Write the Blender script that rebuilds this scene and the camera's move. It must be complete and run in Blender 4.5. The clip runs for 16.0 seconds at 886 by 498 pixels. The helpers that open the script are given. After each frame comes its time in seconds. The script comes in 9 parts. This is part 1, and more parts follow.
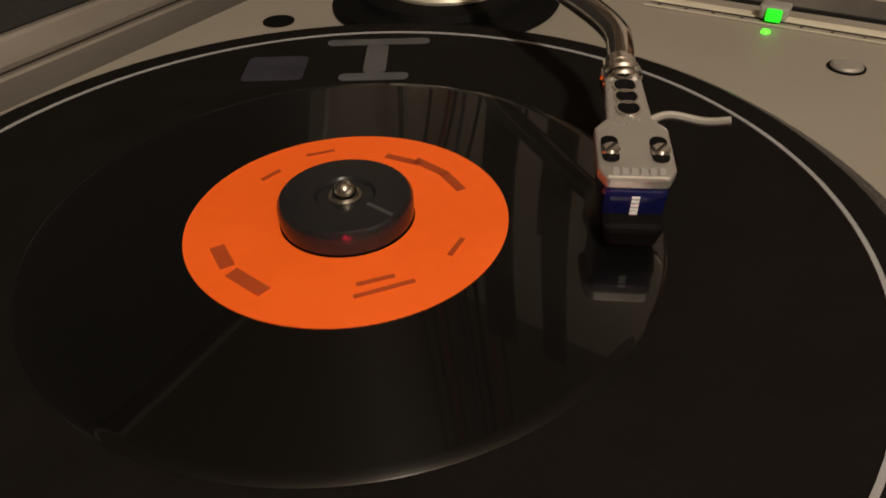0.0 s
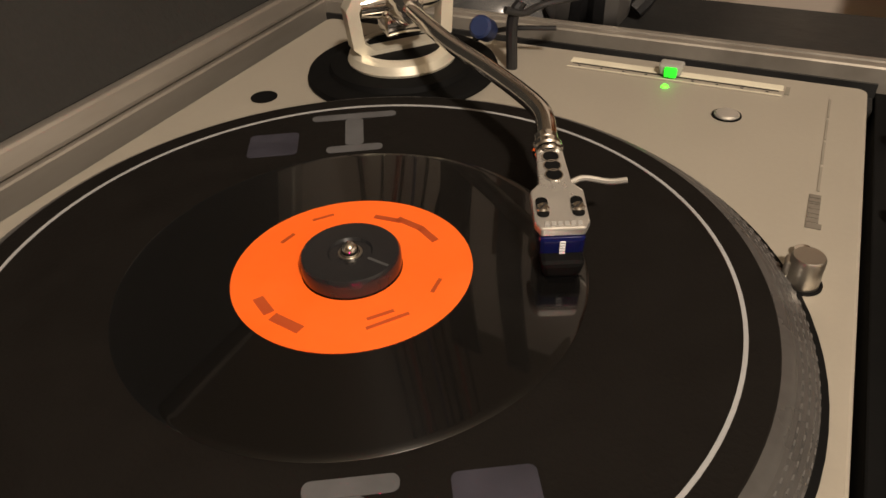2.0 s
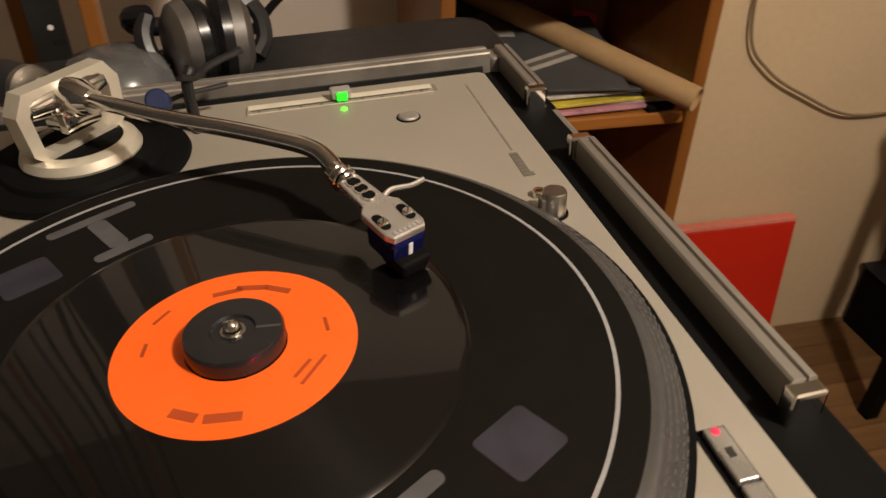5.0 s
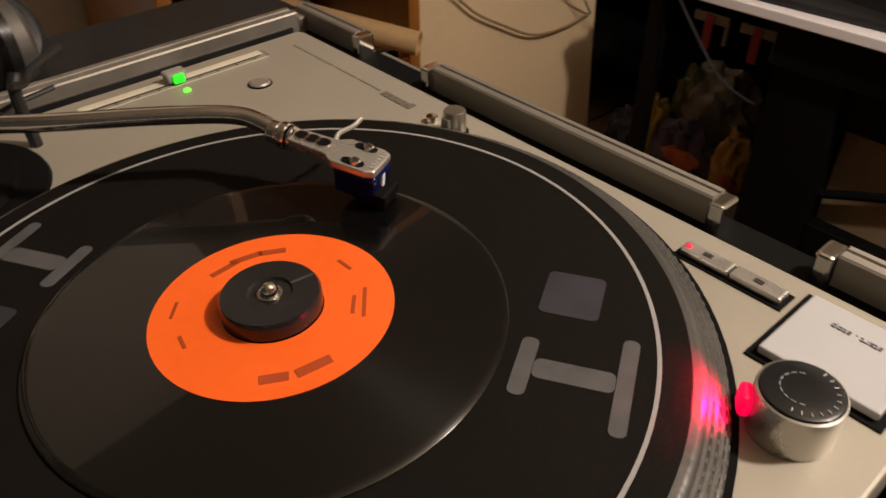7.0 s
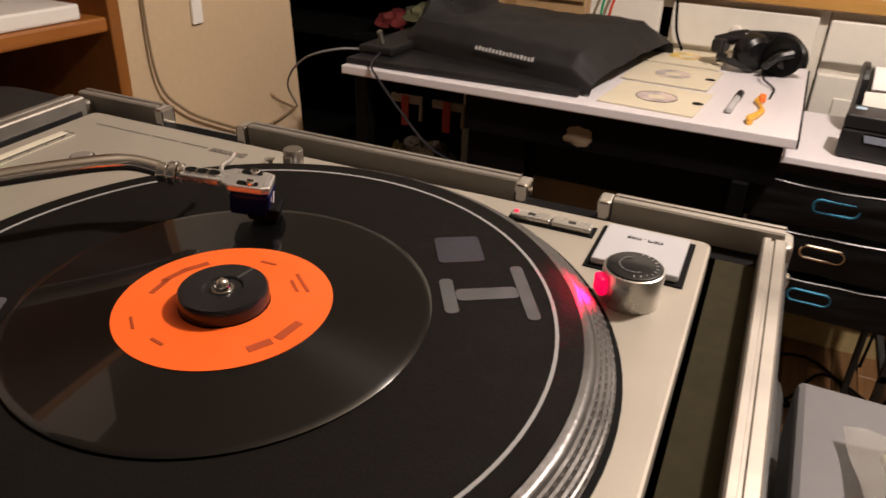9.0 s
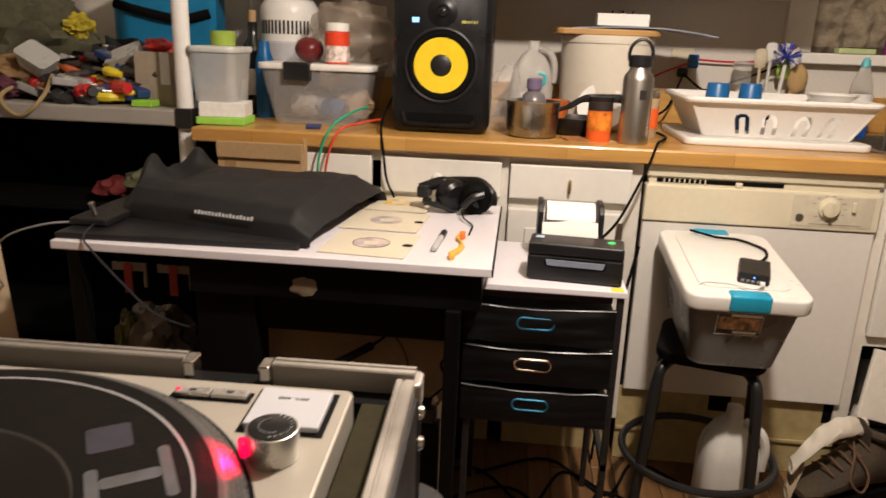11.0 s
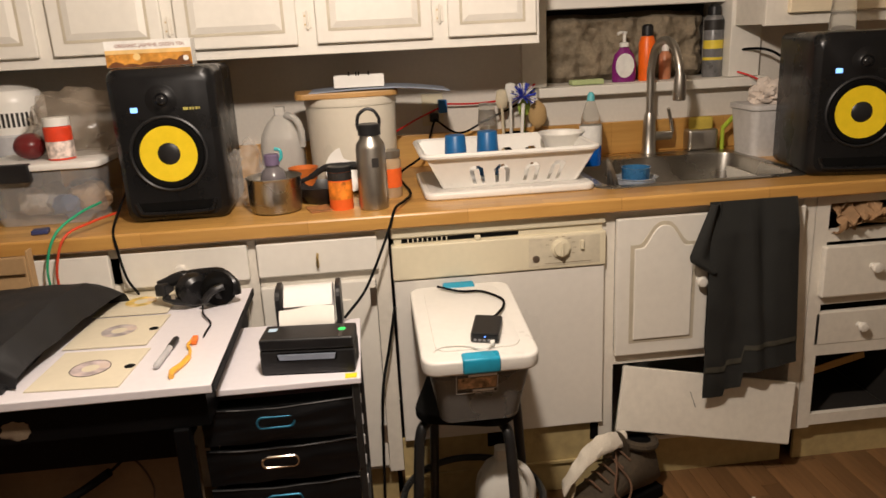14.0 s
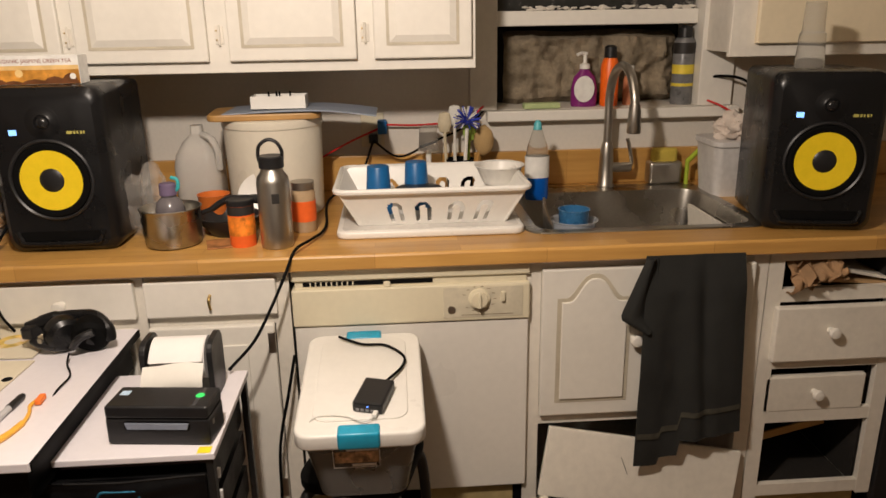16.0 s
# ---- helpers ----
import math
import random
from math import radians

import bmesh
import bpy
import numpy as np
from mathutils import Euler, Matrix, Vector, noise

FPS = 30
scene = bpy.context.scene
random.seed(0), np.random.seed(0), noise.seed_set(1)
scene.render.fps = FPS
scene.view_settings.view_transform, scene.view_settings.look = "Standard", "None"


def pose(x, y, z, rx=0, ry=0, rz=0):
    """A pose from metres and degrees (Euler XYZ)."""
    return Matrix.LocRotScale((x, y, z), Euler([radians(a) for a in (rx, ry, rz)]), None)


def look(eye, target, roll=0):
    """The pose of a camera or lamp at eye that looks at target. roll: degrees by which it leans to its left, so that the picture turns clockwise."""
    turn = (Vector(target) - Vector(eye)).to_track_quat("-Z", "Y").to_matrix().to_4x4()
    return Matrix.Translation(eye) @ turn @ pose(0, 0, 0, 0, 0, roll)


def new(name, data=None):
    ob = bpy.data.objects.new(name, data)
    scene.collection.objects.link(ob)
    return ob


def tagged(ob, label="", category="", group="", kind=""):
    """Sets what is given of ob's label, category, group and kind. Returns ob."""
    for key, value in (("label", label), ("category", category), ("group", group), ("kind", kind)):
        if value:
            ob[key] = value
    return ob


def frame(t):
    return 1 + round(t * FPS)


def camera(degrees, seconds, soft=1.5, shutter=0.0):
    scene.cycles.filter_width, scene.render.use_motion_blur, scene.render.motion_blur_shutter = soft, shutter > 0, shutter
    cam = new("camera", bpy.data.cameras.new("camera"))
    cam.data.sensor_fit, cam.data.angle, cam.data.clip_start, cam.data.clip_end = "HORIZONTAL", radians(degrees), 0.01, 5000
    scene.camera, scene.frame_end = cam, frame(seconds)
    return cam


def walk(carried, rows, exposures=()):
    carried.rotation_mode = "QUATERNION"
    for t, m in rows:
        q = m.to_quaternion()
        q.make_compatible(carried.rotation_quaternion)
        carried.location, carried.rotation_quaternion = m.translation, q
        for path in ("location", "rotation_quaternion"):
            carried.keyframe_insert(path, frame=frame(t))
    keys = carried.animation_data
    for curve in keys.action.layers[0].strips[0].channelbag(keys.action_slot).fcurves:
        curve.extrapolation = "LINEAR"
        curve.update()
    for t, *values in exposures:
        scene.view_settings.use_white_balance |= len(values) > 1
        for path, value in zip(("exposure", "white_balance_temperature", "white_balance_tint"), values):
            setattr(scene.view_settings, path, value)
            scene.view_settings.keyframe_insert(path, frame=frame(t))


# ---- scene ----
cam = camera(62.28, 16.0, 1.5, 0.4)
PATH = [
    (0.0, 0.3862, 0.4774, 1.0850, 50.61, -1.07, 31.94),
    (0.5, 0.3896, 0.4787, 1.0967, 51.42, -0.82, 30.43),
    (1.0, 0.3990, 0.4652, 1.1096, 51.51, -0.51, 27.91),
    (1.5, 0.4034, 0.4391, 1.1263, 51.54, -0.37, 27.13),
    (2.0, 0.4033, 0.4306, 1.1361, 51.84, -0.13, 26.75),
    (2.5, 0.3993, 0.4178, 1.1378, 52.62, -0.57, 24.65),
    (3.0, 0.4029, 0.4129, 1.1418, 54.68, -0.73, 16.39),
    (3.5, 0.4152, 0.3944, 1.1705, 56.96, -0.49, 8.78),
    (4.0, 0.3974, 0.3868, 1.1692, 57.51, -0.78, 4.62),
    (4.2, 0.3828, 0.3820, 1.1629, 57.04, -1.01, 1.71),
    (6.3, 0.2071, 0.4056, 1.1390, 53.53, -0.46, -32.08),
    (6.5, 0.2049, 0.4059, 1.1376, 53.41, -0.56, -33.61),
    (7.0, 0.1937, 0.4050, 1.1385, 53.98, -0.18, -39.55),
    (7.5, 0.1528, 0.4183, 1.1456, 55.80, -0.18, -51.46),
    (8.0, 0.1289, 0.4193, 1.1321, 57.53, -0.82, -59.22),
    (8.2, 0.1193, 0.4217, 1.1267, 58.35, -1.19, -59.82),
    (10.3, 0.0368, 0.3791, 1.1423, 70.50, -2.84, -78.21),
    (10.5, 0.0376, 0.3723, 1.1501, 71.78, -2.79, -80.46),
    (11.0, 0.0501, 0.3379, 1.1668, 73.96, -2.07, -83.92),
    (11.5, 0.0665, 0.2981, 1.1925, 75.11, -1.50, -87.18),
    (12.0, 0.0788, 0.2607, 1.2072, 75.69, -0.46, -90.20),
    (12.5, 0.0911, 0.2182, 1.2337, 75.57, 0.64, -92.53),
    (13.0, 0.0936, 0.1729, 1.2738, 75.21, 1.47, -94.74),
    (13.5, 0.0862, 0.1154, 1.3160, 74.51, 2.30, -96.03),
    (14.0, 0.0903, 0.0430, 1.3568, 73.79, 2.78, -96.36),
    (14.5, 0.1211, -0.0473, 1.3891, 73.09, 2.70, -96.24),
    (15.0, 0.1700, -0.1439, 1.4083, 72.53, 2.14, -95.29),
    (15.5, 0.2303, -0.2186, 1.4290, 72.38, 1.49, -94.48),
    (16.0, 0.2771, -0.2672, 1.4499, 72.62, 0.91, -93.95),
]
walk(cam, [(t, pose(x, y, z, rx, ry, rz)) for t, x, y, z, rx, ry, rz in PATH], [(0.0, -0.90, 6500, 10), (0.8, -0.55, 6500, 10), (1.5, -0.30, 6500, 10), (4.0, -0.18, 6500, 10), (6.4, -0.50, 6450, 12), (7.0, -0.50, 6450, 12), (8.0, -0.40, 6250, 16), (11.0, -0.02, 6150, 13), (13.0, -0.15, 6200, 12), (14.5, -0.25, 6250, 12), (16.0, -0.36, 6250, 12)])

# ---- light ----
world = bpy.data.worlds.new("world")
scene.world = world
world.use_nodes = True
world.node_tree.nodes["Background"].inputs[0].default_value = (1.0, 0.72, 0.45, 1)
world.node_tree.nodes["Background"].inputs[1].default_value = 0.02


def point_lamp(name, place, watts, radius, colour):
    data = bpy.data.lights.new(name, "POINT")
    data.energy, data.shadow_soft_size, data.color = watts, radius, colour
    ob = new(name, data)
    ob.location = place
    return ob


point_lamp("ceiling_bulb", (0.92, 0.0, 1.97), 118, 0.05, (1.0, 0.85, 0.70))

# ---- helpers for meshes ----


def part(name, bm, material, parent=None, label="", smooth=False):
    me = bpy.data.meshes.new(name)
    bm.normal_update()
    bm.to_mesh(me)
    bm.free()
    ob = new(name, me)
    for m in material if isinstance(material, (list, tuple)) else [material]:
        me.materials.append(m)
    if smooth:
        me.polygons.foreach_set("use_smooth", [True] * len(me.polygons))
        me.set_sharp_from_angle(angle=radians(35))
    if parent:
        ob.parent = parent
    if label:
        ob["label"] = label
    return ob


def thing(name, label, category, m=None, group="", kind=""):
    ob = new(name)
    ob.empty_display_size = 0.05
    if m is not None:
        ob.matrix_world = m
    return tagged(ob, label, category, group, kind)


def finish(bm, start, m=None, bevel=0.0, seg=2):
    """Bevel and move the vertices made since start."""
    bm.verts.ensure_lookup_table()
    vs = bm.verts[start:]
    if bevel > 0:
        es = [e for e in bm.edges if e.verts[0].index >= start or e.verts[0] in set(vs)]
        es = [e for e in {e for v in vs for e in v.link_edges} if len(e.link_faces) == 2 and e.calc_face_angle(0) > 0.6]
        bmesh.ops.bevel(bm, geom=es, offset=bevel, segments=seg, affect="EDGES", profile=0.5, clamp_overlap=True)
        bm.verts.ensure_lookup_table()
        vs = bm.verts[start:]
    if m is not None:
        bmesh.ops.transform(bm, matrix=m, verts=vs)


def fresh():
    return bmesh.new()


def box(x0, x1, y0, y1, z0, z1, bevel=0.0, bm=None, m=None, seg=2, taper=None):
    """A box between limits; taper shrinks its lower end (fx, fy)."""
    own = bmesh.new()
    vs = [own.verts.new((x, y, z)) for z in (z0, z1) for x, y in ((x0, y0), (x1, y0), (x1, y1), (x0, y1))]
    if taper:
        cx, cy = (x0 + x1) / 2, (y0 + y1) / 2
        for v in vs[:4]:
            v.co.x, v.co.y = cx + (v.co.x - cx) * taper[0], cy + (v.co.y - cy) * taper[1]
    for f in ((3, 2, 1, 0), (4, 5, 6, 7), (0, 1, 5, 4), (1, 2, 6, 5), (2, 3, 7, 6), (3, 0, 4, 7)):
        own.faces.new([vs[i] for i in f])
    if bevel > 0:
        bmesh.ops.bevel(own, geom=own.edges[:], offset=bevel, segments=seg, affect="EDGES", profile=0.5, clamp_overlap=True)
    return merge(own, bm, m)


def merge(own, bm=None, m=None):
    if m is not None:
        own.transform(m)
    if bm is None:
        return own
    me = bpy.data.meshes.new("tmp")
    own.to_mesh(me)
    own.free()
    bm.from_mesh(me)
    bpy.data.meshes.remove(me)
    return bm


def lathe(profile, seg=32, bm=None, m=None, closed=False):
    """Turn (radius, height) pairs round z."""
    own = bmesh.new()
    rings = []
    for r, z in profile:
        if r < 1e-6:
            rings.append([own.verts.new((0, 0, z))])
        else:
            rings.append([own.verts.new((r * math.cos(2 * math.pi * i / seg), r * math.sin(2 * math.pi * i / seg), z)) for i in range(seg)])
    if closed:
        rings.append(rings[0])
    for a, b in zip(rings, rings[1:]):
        for i in range(seg):
            j = (i + 1) % seg
            if len(a) == 1 and len(b) == 1:
                continue
            if len(a) == 1:
                own.faces.new((a[0], b[j], b[i]))
            elif len(b) == 1:
                own.faces.new((a[i], a[j], b[0]))
            else:
                own.faces.new((a[i], a[j], b[j], b[i]))
    bmesh.ops.recalc_face_normals(own, faces=own.faces[:])
    return merge(own, bm, m)


def disc_ring(r0, r1, z0, z1, seg=64, bm=None, m=None):
    return lathe([(r0, z0), (r1, z0), (r1, z1), (r0, z1)], seg, bm, m, closed=True)


def smooth_path(points, n=6):
    """Catmull-Rom through the points."""
    p = [Vector(q) for q in points]
    p = [p[0] * 2 - p[1]] + p + [p[-1] * 2 - p[-2]]
    out = []
    for i in range(1, len(p) - 2):
        for k in range(n):
            t = k / n
            a, b, c, d = p[i - 1], p[i], p[i + 1], p[i + 2]
            out.append(0.5 * (2 * b + (c - a) * t + (2 * a - 5 * b + 4 * c - d) * t * t + (3 * b - a - 3 * c + d) * t ** 3))
    out.append(p[-2])
    return out


def tube(points, r, seg=8, bm=None, m=None, n=6, smooth=True):
    """A round bar along a path; r may be a number or one radius for each point of a straight path."""
    pts = smooth_path(points, n) if smooth and len(points) > 2 else [Vector(q) for q in points]
    own = bmesh.new()
    rings, side = [], None
    for i, q in enumerate(pts):
        d = (pts[min(i + 1, len(pts) - 1)] - pts[max(i - 1, 0)]).normalized()
        if side is None:
            side = d.orthogonal().normalized()
        side = (side - d * side.dot(d)).normalized()
        up = d.cross(side)
        rr = r[i * (len(r) - 1) // max(len(pts) - 1, 1)] if isinstance(r, (list, tuple)) else r
        rings.append([own.verts.new(q + (side * math.cos(2 * math.pi * k / seg) + up * math.sin(2 * math.pi * k / seg)) * rr) for k in range(seg)])
    for a, b in zip(rings, rings[1:]):
        for k in range(seg):
            own.faces.new((a[k], a[(k + 1) % seg], b[(k + 1) % seg], b[k]))
    own.faces.new(rings[0][::-1])
    own.faces.new(rings[-1])
    bmesh.ops.recalc_face_normals(own, faces=own.faces[:])
    return merge(own, bm, m)


def prism(outline, z0, z1, bevel=0.0, bm=None, m=None, seg=2):
    """An outline in x and y, drawn up from z0 to z1."""
    own = bmesh.new()
    lo = [own.verts.new((x, y, z0)) for x, y in outline]
    hi = [own.verts.new((x, y, z1)) for x, y in outline]
    own.faces.new(lo[::-1])
    own.faces.new(hi)
    k = len(outline)
    for i in range(k):
        own.faces.new((lo[i], lo[(i + 1) % k], hi[(i + 1) % k], hi[i]))
    bmesh.ops.recalc_face_normals(own, faces=own.faces[:])
    if bevel > 0:
        own.edges.ensure_lookup_table()
        es = [e for e in own.edges if len(e.link_faces) == 2 and e.calc_face_angle(0) > 0.5]
        bmesh.ops.bevel(own, geom=es, offset=bevel, segments=seg, affect="EDGES", profile=0.5, clamp_overlap=True)
    return merge(own, bm, m)


def rounded(x0, x1, y0, y1, r, n=5):
    """A rectangle with round corners as an outline."""
    out = []
    for cx, cy, a in ((x1 - r, y1 - r, 0), (x0 + r, y1 - r, 90), (x0 + r, y0 + r, 180), (x1 - r, y0 + r, 270)):
        out += [(cx + r * math.cos(radians(a + 90 * i / n)), cy + r * math.sin(radians(a + 90 * i / n))) for i in range(n + 1)]
    return out


def loft(outlines, bm=None, m=None, caps=(True, True)):
    """A skin over outlines of (x, y, z) with equal counts."""
    own = bmesh.new()
    rings = [[own.verts.new(q) for q in o] for o in outlines]
    k = len(rings[0])
    for a, b in zip(rings, rings[1:]):
        for i in range(k):
            own.faces.new((a[i], a[(i + 1) % k], b[(i + 1) % k], b[i]))
    if caps[0]:
        own.faces.new(rings[0][::-1])
    if caps[1]:
        own.faces.new(rings[-1])
    bmesh.ops.recalc_face_normals(own, faces=own.faces[:])
    return merge(own, bm, m)


def sheet(nu, nv, fn, bm=None, thick=0.0):
    """A cloth-like sheet: fn(u, v) gives a place."""
    own = bmesh.new()
    g = [[own.verts.new(fn(i / nu, j / nv)) for j in range(nv + 1)] for i in range(nu + 1)]
    for i in range(nu):
        for j in range(nv):
            own.faces.new((g[i][j], g[i + 1][j], g[i + 1][j + 1], g[i][j + 1]))
    bmesh.ops.recalc_face_normals(own, faces=own.faces[:])
    if thick:
        bmesh.ops.solidify(own, geom=own.faces[:], thickness=thick)
    return merge(own, bm)


def lump(r, squash=(1, 1, 1), rough=0.2, seed=0.0, sub=3, freq=1.5):
    """An uneven rounded lump."""
    own = bmesh.new()
    bmesh.ops.create_icosphere(own, subdivisions=sub, radius=1)
    for v in own.verts:
        k = 1 + rough * noise.noise(v.co * freq + Vector((seed, seed * 1.7, seed * 0.3))) + rough * 0.5 * noise.noise(v.co * freq * 2.7 + Vector((seed, 3, 7)))
        v.co = Vector((v.co.x * r * squash[0] * k, v.co.y * r * squash[1] * k, v.co.z * r * squash[2] * k))
    return own


def letters(text, size, m, material, parent, depth=0.0003, name="lettering", align="CENTER"):
    cu = bpy.data.curves.new(name, "FONT")
    cu.body, cu.size, cu.extrude, cu.align_x, cu.align_y = text, size, depth, align, "CENTER"
    tmp = bpy.data.objects.new(name, cu)
    me = bpy.data.meshes.new_from_object(tmp)
    bpy.data.objects.remove(tmp)
    ob = new(name, me)
    me.materials.clear()
    me.materials.append(material)
    ob.parent = parent
    ob.matrix_basis = m
    return ob


# ---- materials ----


def mat(name, colour, rough=0.5, metal=0.0, vary=0.15, scale=8.0, fine=60.0, bump=0.15, spec=0.5, coat=0.0, rvary=0.1, stain=None, stain_at=0.62, stretch=(1, 1, 1), transmission=0.0, ior=1.45, alpha=1.0):
    m = bpy.data.materials.new(name)
    m.use_nodes = True
    nt = m.node_tree
    N, K = nt.nodes, nt.links
    b = N["Principled BSDF"]
    tc = N.new("ShaderNodeTexCoord")
    mp = N.new("ShaderNodeMapping")
    mp.inputs["Scale"].default_value = stretch
    K.new(tc.outputs["Object"], mp.inputs[0])
    n1, n2 = N.new("ShaderNodeTexNoise"), N.new("ShaderNodeTexNoise")
    n1.inputs["Scale"].default_value, n2.inputs["Scale"].default_value = scale, fine
    n1.inputs["Detail"].default_value, n2.inputs["Detail"].default_value = 5, 3
    for n in (n1, n2):
        K.new(mp.outputs[0], n.inputs["Vector"])
    mix = N.new("ShaderNodeMath")
    mix.operation = "MULTIPLY_ADD"
    K.new(n2.outputs[0], mix.inputs[0])
    mix.inputs[1].default_value = 0.5
    K.new(n1.outputs[0], mix.inputs[2])
    ramp = N.new("ShaderNodeMapRange")
    K.new(mix.outputs[0], ramp.inputs[0])
    ramp.inputs[1].default_value, ramp.inputs[2].default_value = 0.5, 1.0
    ramp.inputs[3].default_value, ramp.inputs[4].default_value = 1 - vary, 1 + vary
    mul = N.new("ShaderNodeVectorMath")
    mul.operation = "SCALE"
    mul.inputs[0].default_value = colour
    K.new(ramp.outputs[0], mul.inputs["Scale"])
    out = mul.outputs[0]
    if stain:
        n3 = N.new("ShaderNodeTexNoise")
        n3.inputs["Scale"].default_value, n3.inputs["Detail"].default_value = scale * 0.7, 8
        n3.inputs["Roughness"].default_value = 0.7
        K.new(mp.outputs[0], n3.inputs["Vector"])
        r3 = N.new("ShaderNodeMapRange")
        K.new(n3.outputs[0], r3.inputs[0])
        r3.inputs[1].default_value, r3.inputs[2].default_value = stain_at, stain_at + 0.12
        mx = N.new("ShaderNodeMix")
        mx.data_type = "RGBA"
        K.new(r3.outputs[0], mx.inputs[0])
        K.new(out, mx.inputs[6])
        mx.inputs[7].default_value = (*stain, 1)
        out = mx.outputs[2]
    K.new(out, b.inputs["Base Color"])
    rr = N.new("ShaderNodeMapRange")
    K.new(n1.outputs[0], rr.inputs[0])
    rr.inputs[1].default_value, rr.inputs[2].default_value = 0.3, 0.7
    rr.inputs[3].default_value, rr.inputs[4].default_value = max(0.02, rough - rvary), min(1, rough + rvary)
    K.new(rr.outputs[0], b.inputs["Roughness"])
    b.inputs["Metallic"].default_value = metal
    b.inputs["Specular IOR Level"].default_value = spec
    b.inputs["Coat Weight"].default_value = coat
    b.inputs["Transmission Weight"].default_value = transmission
    b.inputs["IOR"].default_value = ior
    b.inputs["Alpha"].default_value = alpha
    if bump:
        bp = N.new("ShaderNodeBump")
        bp.inputs["Strength"].default_value, bp.inputs["Distance"].default_value = bump, 0.002
        K.new(mix.outputs[0], bp.inputs["Height"])
        K.new(bp.outputs[0], b.inputs["Normal"])
    return m


def glow(name, colour, strength):
    m = bpy.data.materials.new(name)
    m.use_nodes = True
    b = m.node_tree.nodes["Principled BSDF"]
    b.inputs["Base Color"].default_value = (*[c * 0.5 for c in colour], 1)
    b.inputs["Emission Color"].default_value = (*colour, 1)
    b.inputs["Emission Strength"].default_value = strength
    return m


def wood(name, light, dark, rough=0.4, grain=14.0, along="y", coat=0.1, rings=0.5, random_piece=False, staves=None):
    m = bpy.data.materials.new(name)
    m.use_nodes = True
    nt = m.node_tree
    N, K = nt.nodes, nt.links
    b = N["Principled BSDF"]
    tc, mp = N.new("ShaderNodeTexCoord"), N.new("ShaderNodeMapping")
    s = {"x": (0.08, 1, 1), "y": (1, 0.08, 1), "z": (1, 1, 0.08)}[along]
    mp.inputs["Scale"].default_value = s
    K.new(tc.outputs["Object"], mp.inputs[0])
    n1, n2 = N.new("ShaderNodeTexNoise"), N.new("ShaderNodeTexNoise")
    n1.inputs["Scale"].default_value, n1.inputs["Detail"].default_value, n1.inputs["Distortion"].default_value = grain, 6, 0.6
    n2.inputs["Scale"].default_value, n2.inputs["Detail"].default_value = grain * 9, 4
    K.new(mp.outputs[0], n1.inputs["Vector"])
    K.new(mp.outputs[0], n2.inputs["Vector"])
    add = N.new("ShaderNodeMath")
    add.operation = "MULTIPLY_ADD"
    K.new(n2.outputs[0], add.inputs[0])
    add.inputs[1].default_value = 0.45
    K.new(n1.outputs[0], add.inputs[2])
    rp = N.new("ShaderNodeMapRange")
    K.new(add.outputs[0], rp.inputs[0])
    rp.inputs[1].default_value, rp.inputs[2].default_value = 0.45, 0.95
    mx = N.new("ShaderNodeMix")
    mx.data_type = "RGBA"
    K.new(rp.outputs[0], mx.inputs[0])
    mx.inputs[6].default_value, mx.inputs[7].default_value = (*light, 1), (*dark, 1)
    out = mx.outputs[2]
    if staves:
        sp, cb_, bk = N.new("ShaderNodeSeparateXYZ"), N.new("ShaderNodeCombineXYZ"), N.new("ShaderNodeTexBrick")
        K.new(tc.outputs["Object"], sp.inputs[0])
        K.new(sp.outputs[1], cb_.inputs[0])
        K.new(sp.outputs[0], cb_.inputs[1])
        K.new(cb_.outputs[0], bk.inputs["Vector"])
        bk.inputs["Scale"].default_value, bk.inputs["Mortar Size"].default_value = 1.0, 0.0006
        bk.inputs["Brick Width"].default_value, bk.inputs["Row Height"].default_value = staves
        bk.inputs["Color1"].default_value, bk.inputs["Color2"].default_value, bk.inputs["Mortar"].default_value = (0.80, 0.76, 0.70, 1), (1.12, 1.12, 1.12, 1), (0.6, 0.5, 0.4, 1)
        vs = N.new("ShaderNodeVectorMath")
        vs.operation = "MULTIPLY"
        K.new(out, vs.inputs[0])
        K.new(bk.outputs[0], vs.inputs[1])
        out = vs.outputs[0]
    if random_piece:
        oi = N.new("ShaderNodeObjectInfo")
        r2 = N.new("ShaderNodeMapRange")
        K.new(oi.outputs["Random"], r2.inputs[0])
        r2.inputs[3].default_value, r2.inputs[4].default_value = 0.7, 1.25
        vm = N.new("ShaderNodeVectorMath")
        vm.operation = "SCALE"
        K.new(out, vm.inputs[0])
        K.new(r2.outputs[0], vm.inputs["Scale"])
        out = vm.outputs[0]
    K.new(out, b.inputs["Base Color"])
    b.inputs["Roughness"].default_value = rough
    b.inputs["Coat Weight"].default_value = coat
    bp = N.new("ShaderNodeBump")
    bp.inputs["Strength"].default_value, bp.inputs["Distance"].default_value = 0.12, 0.001
    K.new(add.outputs[0], bp.inputs["Height"])
    K.new(bp.outputs[0], b.inputs["Normal"])
    return m

